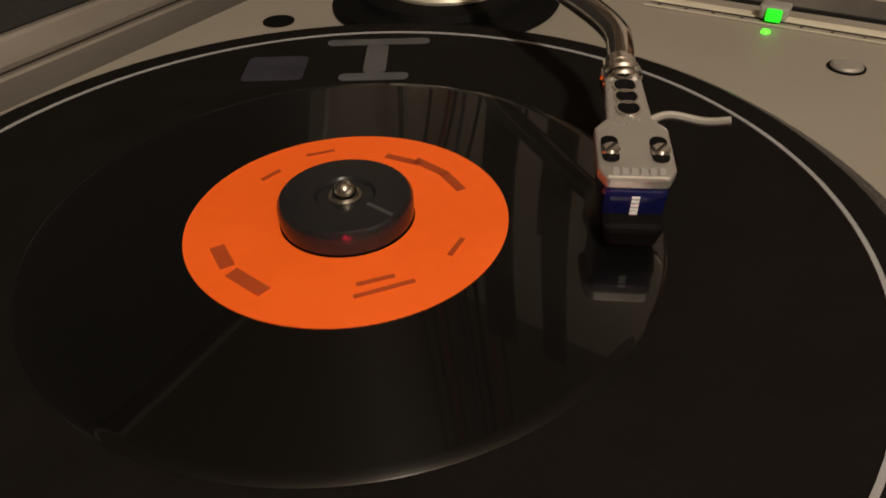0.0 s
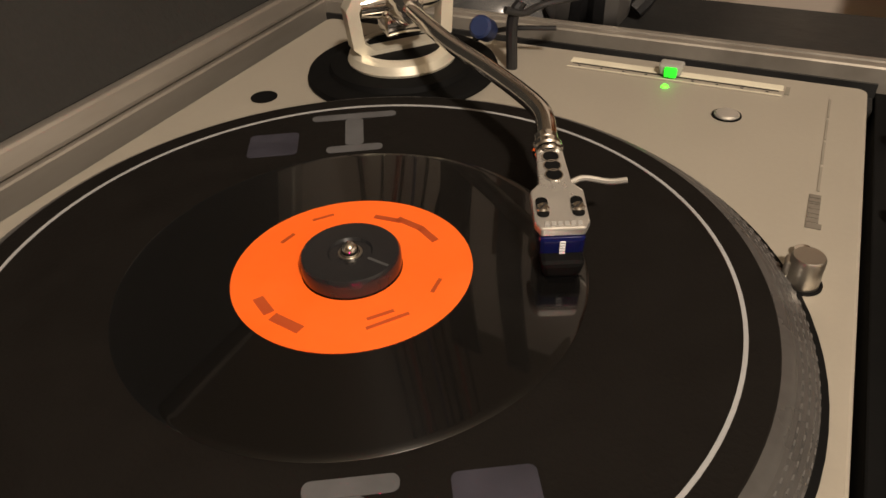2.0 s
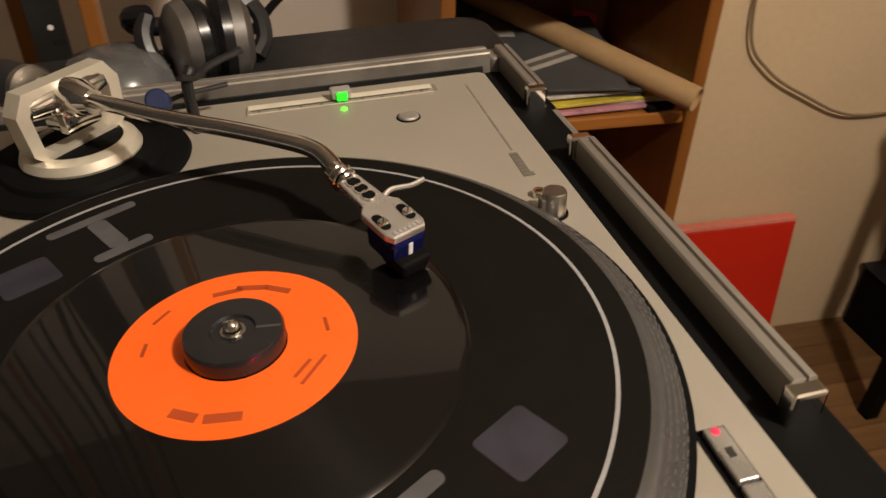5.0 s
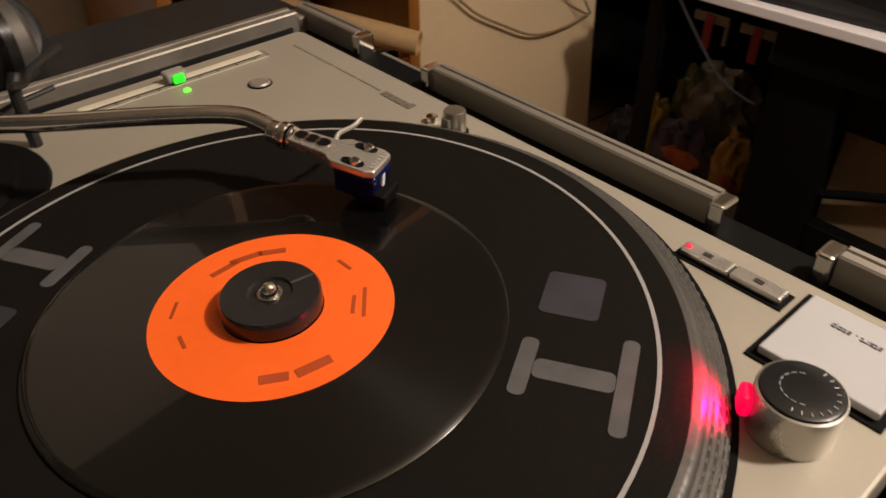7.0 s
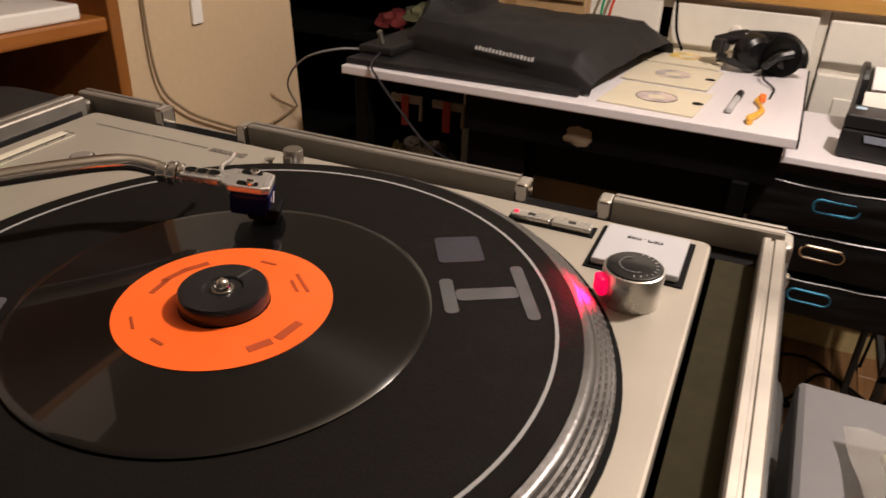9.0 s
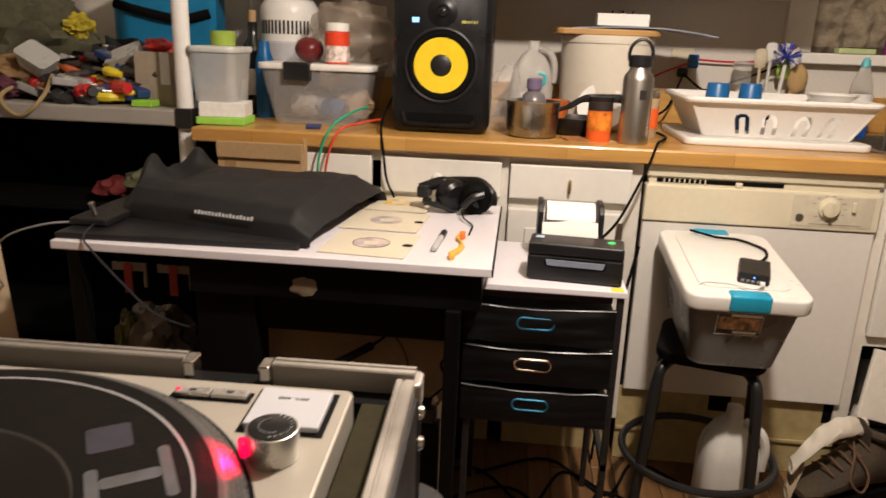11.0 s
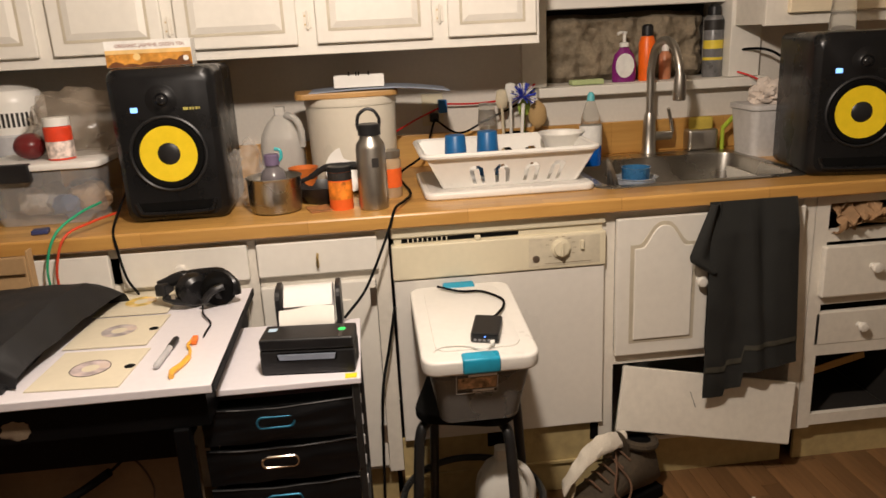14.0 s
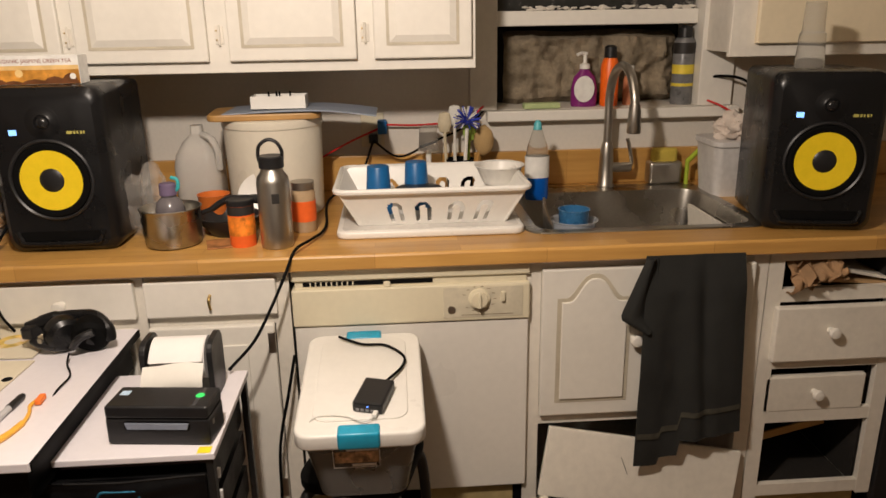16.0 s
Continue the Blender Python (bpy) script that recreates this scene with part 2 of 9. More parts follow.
# ---- parts ----
M_WHITE = mat("white_gloss_paint", (0.74, 0.71, 0.64), 0.38, vary=0.06, scale=3, fine=40, bump=0.12, stain=(0.5, 0.45, 0.36), stain_at=0.68)
M_WHITE2 = mat("worn_white_paint", (0.70, 0.66, 0.58), 0.45, vary=0.1, scale=4, fine=50, bump=0.2, stain=(0.36, 0.3, 0.22), stain_at=0.64)
M_WALL = mat("off_white_wall", (0.66, 0.62, 0.55), 0.7, vary=0.06, scale=2, fine=90, bump=0.2)
M_PLASTER = mat("warm_beige_wall", (0.55, 0.42, 0.27), 0.75, vary=0.07, scale=2, fine=70, bump=0.15)
# unseen ceiling, kept dark so the record mirrors less of it
M_CEIL = mat("dimmed_ceiling", (0.33, 0.29, 0.23), 0.8, vary=0.05, scale=2, fine=60)
M_TOE = mat("yellowed_kickboard", (0.46, 0.36, 0.17), 0.55, vary=0.18, scale=5, fine=40, stain=(0.16, 0.11, 0.06), stain_at=0.6)
M_CREAM = mat("almond_plastic", (0.66, 0.6, 0.44), 0.4, vary=0.05, scale=4, fine=60, bump=0.05)
M_DW = mat("enamel_panel", (0.72, 0.69, 0.63), 0.35, vary=0.05, scale=2, fine=50, bump=0.05, stain=(0.55, 0.5, 0.4), stain_at=0.72)
M_BLACK = mat("black_plastic", (0.013, 0.013, 0.014), 0.4, vary=0.25, scale=12, fine=120, bump=0.1)
M_SATIN = mat("satin_black_vinyl", (0.008, 0.008, 0.0085), 0.3, vary=0.2, scale=10, fine=200, bump=0.05, spec=0.35)
M_DESKBLACK = mat("worn_black_laminate", (0.0016, 0.0016, 0.0018), 0.6, vary=0.3, scale=8, fine=150, bump=0.08, spec=0.15)
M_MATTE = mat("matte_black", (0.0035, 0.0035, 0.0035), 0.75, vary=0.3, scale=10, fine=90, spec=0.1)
# near-black colour that holds the shade of cabinet insides and the window gap
M_DARK = mat("shaded_inside", (0.02, 0.017, 0.014), 0.85, vary=0.3, scale=4)
M_METALB = mat("black_powder_coat", (0.015, 0.015, 0.015), 0.35, vary=0.2, scale=20, fine=150, bump=0.08)
M_STEEL = mat("brushed_steel", (0.48, 0.45, 0.4), 0.36, metal=1.0, vary=0.04, scale=6, fine=90, bump=0.0, rvary=0.03)
M_SINK = mat("sink_steel", (0.40, 0.38, 0.34), 0.30, metal=1.0, vary=0.12, scale=8, fine=120, bump=0.04)
M_CHROME = mat("polished_chrome", (0.75, 0.72, 0.68), 0.1, metal=1.0, vary=0.05, bump=0.0, rvary=0.04)
M_BRASS = mat("old_brass", (0.5, 0.36, 0.14), 0.35, metal=1.0)
M_ALU = mat("scuffed_aluminium_trim", (0.31, 0.285, 0.25), 0.45, metal=0.65, vary=0.2, scale=14, fine=80, bump=0.1, stretch=(1, 0.2, 1))
M_DECK = mat("metallic_silver_grey_paint", (0.345, 0.315, 0.262), 0.5, metal=0.3, vary=0.03, scale=30, fine=400, bump=0.04, rvary=0.04)
M_SILVER = mat("silver_casting", (0.62, 0.6, 0.56), 0.32, metal=0.8, vary=0.05, scale=30, bump=0.03)
M_BUTCHER = wood("butcher_block", (0.62, 0.365, 0.105), (0.44, 0.23, 0.06), 0.35, 10, "y", 0.2, staves=(0.42, 0.042))
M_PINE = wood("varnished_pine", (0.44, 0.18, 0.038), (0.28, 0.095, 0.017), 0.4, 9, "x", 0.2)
# same varnished pine with upright grain, darkened for the shade in the shelf
M_PINEV = wood("shaded_pine_upright", (0.31, 0.122, 0.026), (0.18, 0.062, 0.011), 0.4, 9, "z", 0.2)
M_FLOOR = wood("dark_floor_board", (0.24, 0.125, 0.05), (0.095, 0.048, 0.02), 0.42, 7, "x", 0.15, random_piece=True)
M_CARD = mat("brown_cardboard", (0.42, 0.27, 0.13), 0.8, vary=0.12, scale=6, fine=90)
M_PAPER = mat("white_paper", (0.78, 0.76, 0.74), 0.7, vary=0.03, scale=4, bump=0.05)
M_DESKTOP = mat("white_laminate", (0.74, 0.71, 0.74), 0.4, vary=0.04, scale=3, fine=70, bump=0.03)
M_YELLOW = mat("yellow_aramid_cone", (0.8, 0.58, 0.01), 0.5, vary=0.06, scale=40, fine=300, bump=0.3)
M_ORANGE = mat("orange_paper", (0.83, 0.12, 0.01), 0.55, vary=0.05, scale=40, fine=200, bump=0.03)


# ---- the room ----
def structure(name, bm, material, label, category):
    return tagged(part(name, bm, material), label, category, kind="structure")


# darker wall colour for unseen walls, lowers their bounce and reflection in the record
M_SHADE = mat("dimmed_unseen_wall", (0.28, 0.24, 0.18), 0.8, vary=0.06, scale=2, fine=90, bump=0.2)
WALL_X = 2.69
LAMP_GAP = 2.38
X0, X1, Y0, Y1 = -1.3, WALL_X, -2.6, 2.3
structure("floor", box(X0, X1 + 0.3, Y0, Y1, -0.05, -0.012), mat("floor_joint", (0.02, 0.012, 0.008), 0.8), "dark wooden floor boards, worn and dusty", "floor")
structure("ceiling", box(X0, X1 + 0.4, Y0, Y1, LAMP_GAP, LAMP_GAP + 0.08), M_CEIL, "plain grey-beige ceiling out of view, darkened to cut reflections", "ceiling")
# kitchen wall with the window opening
WY0, WY1, WZ0, WZ1 = -1.275, -0.60, 1.165, 1.95
bm = fresh()
box(WALL_X, WALL_X + 0.28, Y0, WY0, 0, LAMP_GAP, bm=bm)
box(WALL_X, WALL_X + 0.28, WY1, Y1, 0, LAMP_GAP, bm=bm)
box(WALL_X, WALL_X + 0.28, WY0, WY1, 0, WZ0, bm=bm)
box(WALL_X, WALL_X + 0.28, WY0, WY1, WZ1, LAMP_GAP, bm=bm)
structure("wall_east", bm, M_WALL, "off-white painted kitchen wall with a window recess", "wall")
structure("wall_west", box(X0 - 0.1, X0, Y0, Y1, 0, LAMP_GAP), M_SHADE, "plain wall out of view closing the room, darkened to cut reflections", "wall")
structure("wall_south", box(X0, X1 + 0.28, Y0 - 0.1, Y0, 0, LAMP_GAP), M_SHADE, "plain wall out of view closing the room, darkened to cut reflections", "wall")
structure("wall_north", box(X0, X1 + 0.28, Y1, Y1 + 0.1, 0, LAMP_GAP), M_WALL, "pale painted wall at the end of the room", "wall")
# wall behind the pine shelf, and the low beige partition beside it
structure("wall_alcove", box(X0, 1.056, 1.95, 2.03, 0, LAMP_GAP), mat("pale_pink_plaster", (0.6, 0.53, 0.46), 0.75, vary=0.05, scale=3), "pale plaster wall behind the shelves", "wall")
structure("partition", loft([[(1.056, y, 0.0), (1.648, y, 0.0), (1.560, y, 1.0), (1.056, y, 1.0)] for y in (1.53, 1.58)]), M_PLASTER, "low warm beige partition panel", "wall")


# ---- the record deck in its flight case ----
# x runs to the deck's front, y to its side with the pitch fader, z up; origin on the spindle's axis at the top plate
DECK = Matrix(((0.99855, -0.02256, -0.0489, 0.2784), (0.02244, 0.99974, -0.0025, 0.6051), (0.04894, 0.0014, 0.9988, 0.9465), (0, 0, 0, 1)))
M_MAT = mat("felt_slipmat", (0.0062, 0.0052, 0.0044), 0.75, vary=0.12, scale=60, fine=700, bump=0.25, spec=0.1)
M_MATLINE = mat("grey_print", (0.27, 0.27, 0.27), 0.7, vary=0.06, scale=60, fine=500)
M_MATBLUE = mat("faded_violet_print", (0.0200, 0.0190, 0.0280), 0.7, vary=0.2, scale=80)
M_MATPRINT = mat("faded_grey_print", (0.0648, 0.0648, 0.0677), 0.7, vary=0.25, scale=80)
M_PLATTER = mat("machined_platter_rim", (0.10, 0.096, 0.092), 0.33, metal=0.5, vary=0.15, scale=30, fine=300)
M_DOT = mat("polished_dot", (0.15, 0.145, 0.14), 0.4, metal=0.6, bump=0)
M_ADAPT = mat("glossy_black_adapter", (0.012, 0.012, 0.013), 0.22, vary=0.1, bump=0.03, scale=50)
M_CARTBLUE = mat("dark_blue_translucent_plastic", (0.004, 0.006, 0.05), 0.15, vary=0.1, bump=0.0)
M_INK = mat("black_ink", (0.02, 0.017, 0.015), 0.6)
M_FAINT = mat("faint_grey_ink", (0.13, 0.115, 0.095), 0.5)
M_INKLABEL = mat("dark_label_print", (0.34, 0.05, 0.008), 0.6)
M_INKW = mat("white_ink", (0.75, 0.75, 0.75), 0.6)
M_SLOT = mat("ivory_fader_slot", (0.6, 0.56, 0.44), 0.5)
M_CASE = mat("black_laminate_case", (0.014, 0.014, 0.014), 0.45, vary=0.2, scale=20, fine=200, bump=0.2)
M_FOAM = mat("black_foam_lining", (0.01, 0.0095, 0.009), 0.9, vary=0.3, scale=30, fine=300, bump=0.6)
M_PLATE = mat("pale_grey_button", (0.42, 0.42, 0.44), 0.4, vary=0.04)


def vinyl():
    """Black vinyl whose fine grooves run round the centre."""
    m = bpy.data.materials.new("grooved_vinyl")
    m.use_nodes = True
    nt = m.node_tree
    N, K = nt.nodes, nt.links
    b = N["Principled BSDF"]
    b.inputs["Base Color"].default_value = (0.0025, 0.0025, 0.0025, 1)
    b.inputs["Roughness"].default_value = 0.26
    b.inputs["Specular IOR Level"].default_value = 0.28
    b.inputs["Coat Weight"].default_value = 0.75
    b.inputs["Coat Roughness"].default_value = 0.03
    b.inputs["Anisotropic Rotation"].default_value = 0.25
    b.inputs["Anisotropic"].default_value = 0.85
    tg = N.new("ShaderNodeTangent")
    tg.direction_type, tg.axis = "RADIAL", "Z"
    K.new(tg.outputs[0], b.inputs["Tangent"])
    tc, ln = N.new("ShaderNodeTexCoord"), N.new("ShaderNodeVectorMath")
    ln.operation = "LENGTH"
    K.new(tc.outputs["Object"], ln.inputs[0])
    sn = N.new("ShaderNodeMath")
    sn.operation = "MULTIPLY"
    K.new(ln.outputs["Value"], sn.inputs[0])
    sn.inputs[1].default_value = 9000
    si = N.new("ShaderNodeMath")
    si.operation = "SINE"
    K.new(sn.outputs[0], si.inputs[0])
    bp = N.new("ShaderNodeBump")
    bp.inputs["Strength"].default_value, bp.inputs["Distance"].default_value = 0.05, 0.0002
    K.new(si.outputs[0], bp.inputs["Height"])
    K.new(bp.outputs[0], b.inputs["Normal"])
    return m


deck = thing("turntable", "silver-grey direct-drive turntable with a spinning platter, in a flight case", "turntable", DECK)
top = part("top_plate", prism(rounded(-0.180, 0.1735, -0.1806, 0.262, 0.006), -0.03, 0.0, 0.0015), M_DECK, deck, "metallic silver-grey top plate")
part("plinth", box(-0.176, 0.170, -0.178, 0.259, -0.085, -0.03), M_BLACK, deck, "black rubber base")
# platter
plat = part("platter", lathe([(0, 0.001), (0.1632, 0.001), (0.1640, 0.0022), (0.1632, 0.0036), (0.1624, 0.0038), (0.1616, 0.0053), (0.1604, 0.0055), (0.1592, 0.0070), (0.1580, 0.0072), (0.1568, 0.0087), (0.1556, 0.0089), (0.1546, 0.0101), (0.1525, 0.0108), (0.02, 0.0108), (0, 0.0108)], 160), M_PLATTER, deck, "dark silver platter with ridged, dotted rim", smooth=True)
dots = fresh()
for r, z, n in ((0.1636, 0.0030, 180), (0.1620, 0.0046, 184), (0.1598, 0.0063, 190), (0.1574, 0.0080, 196)):
    for i in range(n):
        box(-0.0003, 0.0002, -0.0011, 0.0011, -0.0003, 0.0003, bm=dots, m=Matrix.Rotation(2 * math.pi * i / n, 4, "Z") @ Matrix.Translation((r, 0, z)))
tagged(part("rim_dot", dots, M_DOT, plat, "rows of polished strobe dots"), kind="stuff")
part("platter_gap", disc_ring(0.1640, 0.1668, 0.0, 0.0008, 96), M_MATTE, deck)
part("spindle", lathe([(0, 0.0108), (0.0034, 0.0108), (0.0034, 0.0225), (0.0026, 0.0245), (0.0012, 0.0255), (0, 0.0257)], 24), M_CHROME, deck, "chrome spindle", smooth=True)
# power and strobe dial
dial = part("power_dial", lathe([(0.0, 0.0003), (0.0140, 0.0003), (0.0140, 0.0145), (0.0138, 0.0168), (0.0131, 0.0172), (0.0129, 0.0166), (0, 0.0166)], 48, m=Matrix.Translation((0.101, -0.1515, 0))), M_SILVER, deck, "silver power dial with black cap", smooth=True)
cap = part("dial_cap", lathe([(0, 0.0166), (0.0128, 0.0166), (0.0125, 0.0178), (0.0116, 0.0181), (0, 0.0182)], 40, m=Matrix.Translation((0.101, -0.1515, 0))), M_ADAPT, dial, "black dial cap", smooth=True)
bm = fresh()
for i in range(11):
    a = radians(100 + 16 * i)
    box(-0.0001, 0.0001, -0.0007, 0.0007, 0.0182, 0.0186, bm=bm, m=Matrix.Translation((0.101, -0.1515, 0)) @ Matrix.Rotation(a, 4, "Z") @ Matrix.Translation((0, 0.0104, 0)))
part("dial_mark", bm, M_INKW, dial)
bm = fresh()
for i in range(9):
    a = radians(-60 + 22 * i)
    box(-0.0002, 0.0002, -0.0009, 0.0009, 0.0181, 0.0185, bm=bm, m=Matrix.Translation((0.101, -0.1515, 0)) @ Matrix.Rotation(a, 4, "Z") @ Matrix.Translation((0, 0.0068, 0)) @ Matrix.Rotation(radians(90), 4, "Z"))
part("dial_ring", bm, mat("dull_grey_ink", (0.22, 0.22, 0.22), 0.6), dial)
part("strobe_window", box(-0.0022, 0.0022, -0.0042, 0.0042, 0.0050, 0.0142, 0.0016, m=Matrix.Translation((0.0921, -0.1388, 0)) @ Matrix.Rotation(radians(-56), 4, "Z")), glow("red_strobe_light", (1.0, 0.0, 0.06), 1.3), deck, "red strobe lamp beside the power dial")
strobe = bpy.data.lights.new("strobe_lamp", "SPOT")
strobe.spot_size, strobe.spot_blend = radians(145), 0.8
strobe.energy, strobe.shadow_soft_size, strobe.color = 0.6, 0.003, (1.0, 0.0, 0.03)
so = new("strobe_lamp", strobe)
so.matrix_world = look(DECK @ Vector((0.0900, -0.1350, 0.0138)), DECK @ Vector((0.0735, -0.1100, 0.0020)))
# start button
key = part("start_button", box(0.1225, 0.163, -0.1700, -0.1270, 0.0008, 0.0045, 0.0008), M_PLATE, deck, "pale grey start-stop button")
part("button_well", box(0.1195, 0.166, -0.1730, -0.1240, 0.0002, 0.0008), M_MATTE, deck, "dark recess round the button")
letters("start . stop", 0.0042, Matrix.Translation((0.151, -0.1485, 0.0047)) @ Matrix.Rotation(radians(90), 4, "Z"), mat("grey_button_ink", (0.16, 0.16, 0.17), 0.6), key)
# speed buttons
for y0, y1 in ((-0.0965, -0.0745), (-0.1195, -0.0975)):
    s = part("speed_button", box(0.151, 0.1585, y0, y1, 0.0006, 0.0038, 0.0007), M_SILVER, deck, "slim silver speed button")
    part("speed_mark", box(0.1535, 0.156, (y0 + y1) / 2 - 0.002, (y0 + y1) / 2 + 0.002, 0.0038, 0.0041), M_INK, s)
part("speed_well", box(0.149, 0.1605, -0.1215, -0.0725, 0.0002, 0.0007), M_MATTE, deck)
part("speed_lamp", lathe([(0, 0.0038), (0.0016, 0.0038), (0.0012, 0.0046), (0, 0.0048)], 12, m=Matrix.Translation((0.1545, -0.0765, 0))), glow("red_speed_led", (1, 0.03, 0.08), 1.2), deck)
# pop-up stylus lamp
pop = part("target_lamp", lathe([(0, 0), (0.0062, 0), (0.0062, 0.0125), (0.0056, 0.0135), (0, 0.0135)], 32, m=Matrix.Translation((0.1535, 0.0715, 0))), M_STEEL, deck, "pop-up brushed steel target lamp", smooth=True)
part("lamp_face", box(0.1460, 0.1485, 0.0685, 0.0745, 0.003, 0.0105, 0.0008), M_STEEL, pop)
part("lamp_well", disc_ring(0.0062, 0.0076, 0.0001, 0.0008, 32, m=Matrix.Translation((0.1535, 0.0715, 0))), M_MATTE, deck)
part("lamp_switch", lathe([(0, 0), (0.0035, 0), (0.0035, 0.0035), (0, 0.004)], 20, m=Matrix.Translation((0.1525, 0.0895, 0))), M_CHROME, deck, smooth=True)
# pitch fader
slot = part("pitch_slot", box(0.008, 0.132, 0.2345, 0.2478, 0.0001, 0.0007), M_DECK, deck, "ivory pitch fader slot")
part("slot_wall", box(0.009, 0.131, 0.2412, 0.2476, 0.0008, 0.0016, 0.0003), M_SLOT, slot, "ivory far wall of the slot")
part("slot_wall", box(0.009, 0.131, 0.2348, 0.2354, 0.0008, 0.0012), M_SLOT, slot)
part("slot_groove", box(0.011, 0.129, 0.2399, 0.2408, 0.0008, 0.0011), M_INK, slot, "thin dark groove")
part("slot_tab", box(0.1322, 0.1345, 0.2385, 0.2475, 0.0001, 0.0010), mat("grey_slot_end", (0.2, 0.185, 0.15), 0.5), slot)
bm = fresh()
for i in range(9):
    x = 0.016 + i * 0.0134
    box(x - 0.0007, x + 0.0007, 0.2372, 0.2381, 0.0009, 0.0012, bm=bm)
part("pitch_scale", bm, M_INK, deck)
fk = part("fader_knob", box(0.0625, 0.0765, 0.2375, 0.2475, 0.0016, 0.0085, 0.0015, taper=(0.85, 0.9)), mat("grey_fader_plastic", (0.3, 0.29, 0.26), 0.35), deck, "fader knob on the pitch slot")
part("fader_lamp", box(0.0665, 0.0735, 0.2355, 0.2378, 0.0018, 0.0076, 0.0008), glow("green_fader_led", (0.02, 1.0, 0.02), 1.6), fk, "green lit fader mark")
part("pitch_led", lathe([(0, 0.0002), (0.0022, 0.0002), (0.0017, 0.0012), (0, 0.0014)], 16, m=Matrix.Translation((0.0695, 0.2265, 0))), glow("green_pitch_led", (0.1, 1.0, 0.03), 4.0), deck)
part("reset_button", lathe([(0, 0), (0.0066, 0), (0.0066, 0.0012), (0.0056, 0.002), (0, 0.0021)], 32, m=Matrix.Translation((0.107, 0.2024, 0))), M_SILVER, deck, "round silver reset button", smooth=True)
part("reset_ring", disc_ring(0.0066, 0.0076, 0.0001, 0.0007, 32, m=Matrix.Translation((0.107, 0.2024, 0))), M_MATTE, deck)
part("adapter_well", lathe([(0, 0.0003), (0.0078, 0.0003), (0.0078, 0.0008), (0, 0.0008)], 28, m=Matrix.Translation((-0.1427, 0.133, 0))), M_MATTE, deck, "black round hole in the plate")
# maker's mark as plain bars
y = 0.1106
for w in (0.0046, 0.0036, 0.0034, 0.0040, 0.0040, 0.0016, 0.0034, 0.0034):
    part("mark_bar", box(0.1520, 0.1520 + (0.0062 if w > 0.0045 else 0.0048), y, y + w - 0.0008, 0.0001, 0.0005), M_FAINT, deck)
    y += w
for k in range(4):
    part("print_bar", box(0.1547, 0.1558, 0.1415 + 0.0255 * k, 0.1415 + 0.0255 * k + 0.0225, 0.0001, 0.0004), mat("fine_grey_print", (0.22, 0.20, 0.165), 0.5), deck)

# slipmat with a grey ring and faded shapes
slip = tagged(part("slipmat", lathe([(0, 0.0108), (0.1500, 0.0108), (0.1505, 0.0114), (0.1500, 0.0121), (0, 0.0121)], 128), M_MAT), "black felt slipmat with a grey ring, on the platter", "slipmat")
slip.matrix_world = DECK
part("ring", disc_ring(0.1388, 0.1403, 0.0120, 0.0124, 128), M_MATLINE, slip, "printed grey ring")
for k in range(2):
    turn = Matrix.Rotation(radians(121 + 180 * k), 4, "Z")
    for x0, x1, y0, y1, mt in ((0.0985, 0.126, -0.005, 0.004, M_MATPRINT), (0.1262, 0.132, -0.022, 0.021, M_MATPRINT), (0.0922, 0.0983, -0.014, 0.013, M_MATPRINT), (0.094, 0.116, 0.027, 0.051, M_MATBLUE)):
        part("print", prism(rounded(x0, x1, y0, y1, 0.0025), 0.0120, 0.0124, m=turn), mt, slip, "faded printed shape")

# seven-inch record, its label and the adapter
VINYL = vinyl()
rec = tagged(part("record", lathe([(0.0188, 0.0124), (0.0865, 0.0124), (0.0874, 0.0131), (0.0864, 0.0136), (0.084, 0.0136), (0.053, 0.0136), (0.0455, 0.0138), (0.0188, 0.0138)], 128, closed=True), VINYL, smooth=True), "small black vinyl record with a bright orange label", "record")
rec.matrix_world = DECK
part("label_disc", disc_ring(0.0190, 0.0452, 0.0136, 0.0141, 96), M_ORANGE, rec, "bright orange paper label")
for a0, r, w, h in ((60, 0.034, 0.011, 0.003), (78, 0.034, 0.013, 0.003), (95, 0.033, 0.012, 0.0025), (240, 0.036, 0.010, 0.004), (262, 0.036, 0.013, 0.004), (170, 0.034, 0.007, 0.0014), (4, 0.034, 0.008, 0.0014), (320, 0.030, 0.010, 0.0014), (322, 0.034, 0.016, 0.0014), (140, 0.037, 0.009, 0.0012)):
    part("label_print", box(r - h / 2, r + h / 2, -w / 2, w / 2, 0.0141, 0.0143, m=Matrix.Rotation(radians(a0), 4, "Z")), M_INKLABEL, rec, "worn unreadable print")
ad = tagged(part("centre_adapter", lathe([(0.0036, 0.0142), (0.0185, 0.0142), (0.0188, 0.0150), (0.0188, 0.0205), (0.0180, 0.0217), (0.0085, 0.0217), (0.0078, 0.0207), (0.0036, 0.0207)], 64, closed=True), M_ADAPT, smooth=True), "glossy black centre adapter in the record's hole", "adapter")
ad.matrix_world = DECK
part("key_groove", box(0.0085, 0.0175, -0.0006, 0.0006, 0.0216, 0.0219, m=Matrix.Rotation(radians(-8), 4, "Z")), mat("worn_groove_edge", (0.05, 0.05, 0.05), 0.3), ad, "radial groove")
part("bore_ring", disc_ring(0.0037, 0.0046, 0.0208, 0.0213, 32), M_STEEL, ad, "thin steel ring round the bore", smooth=True)

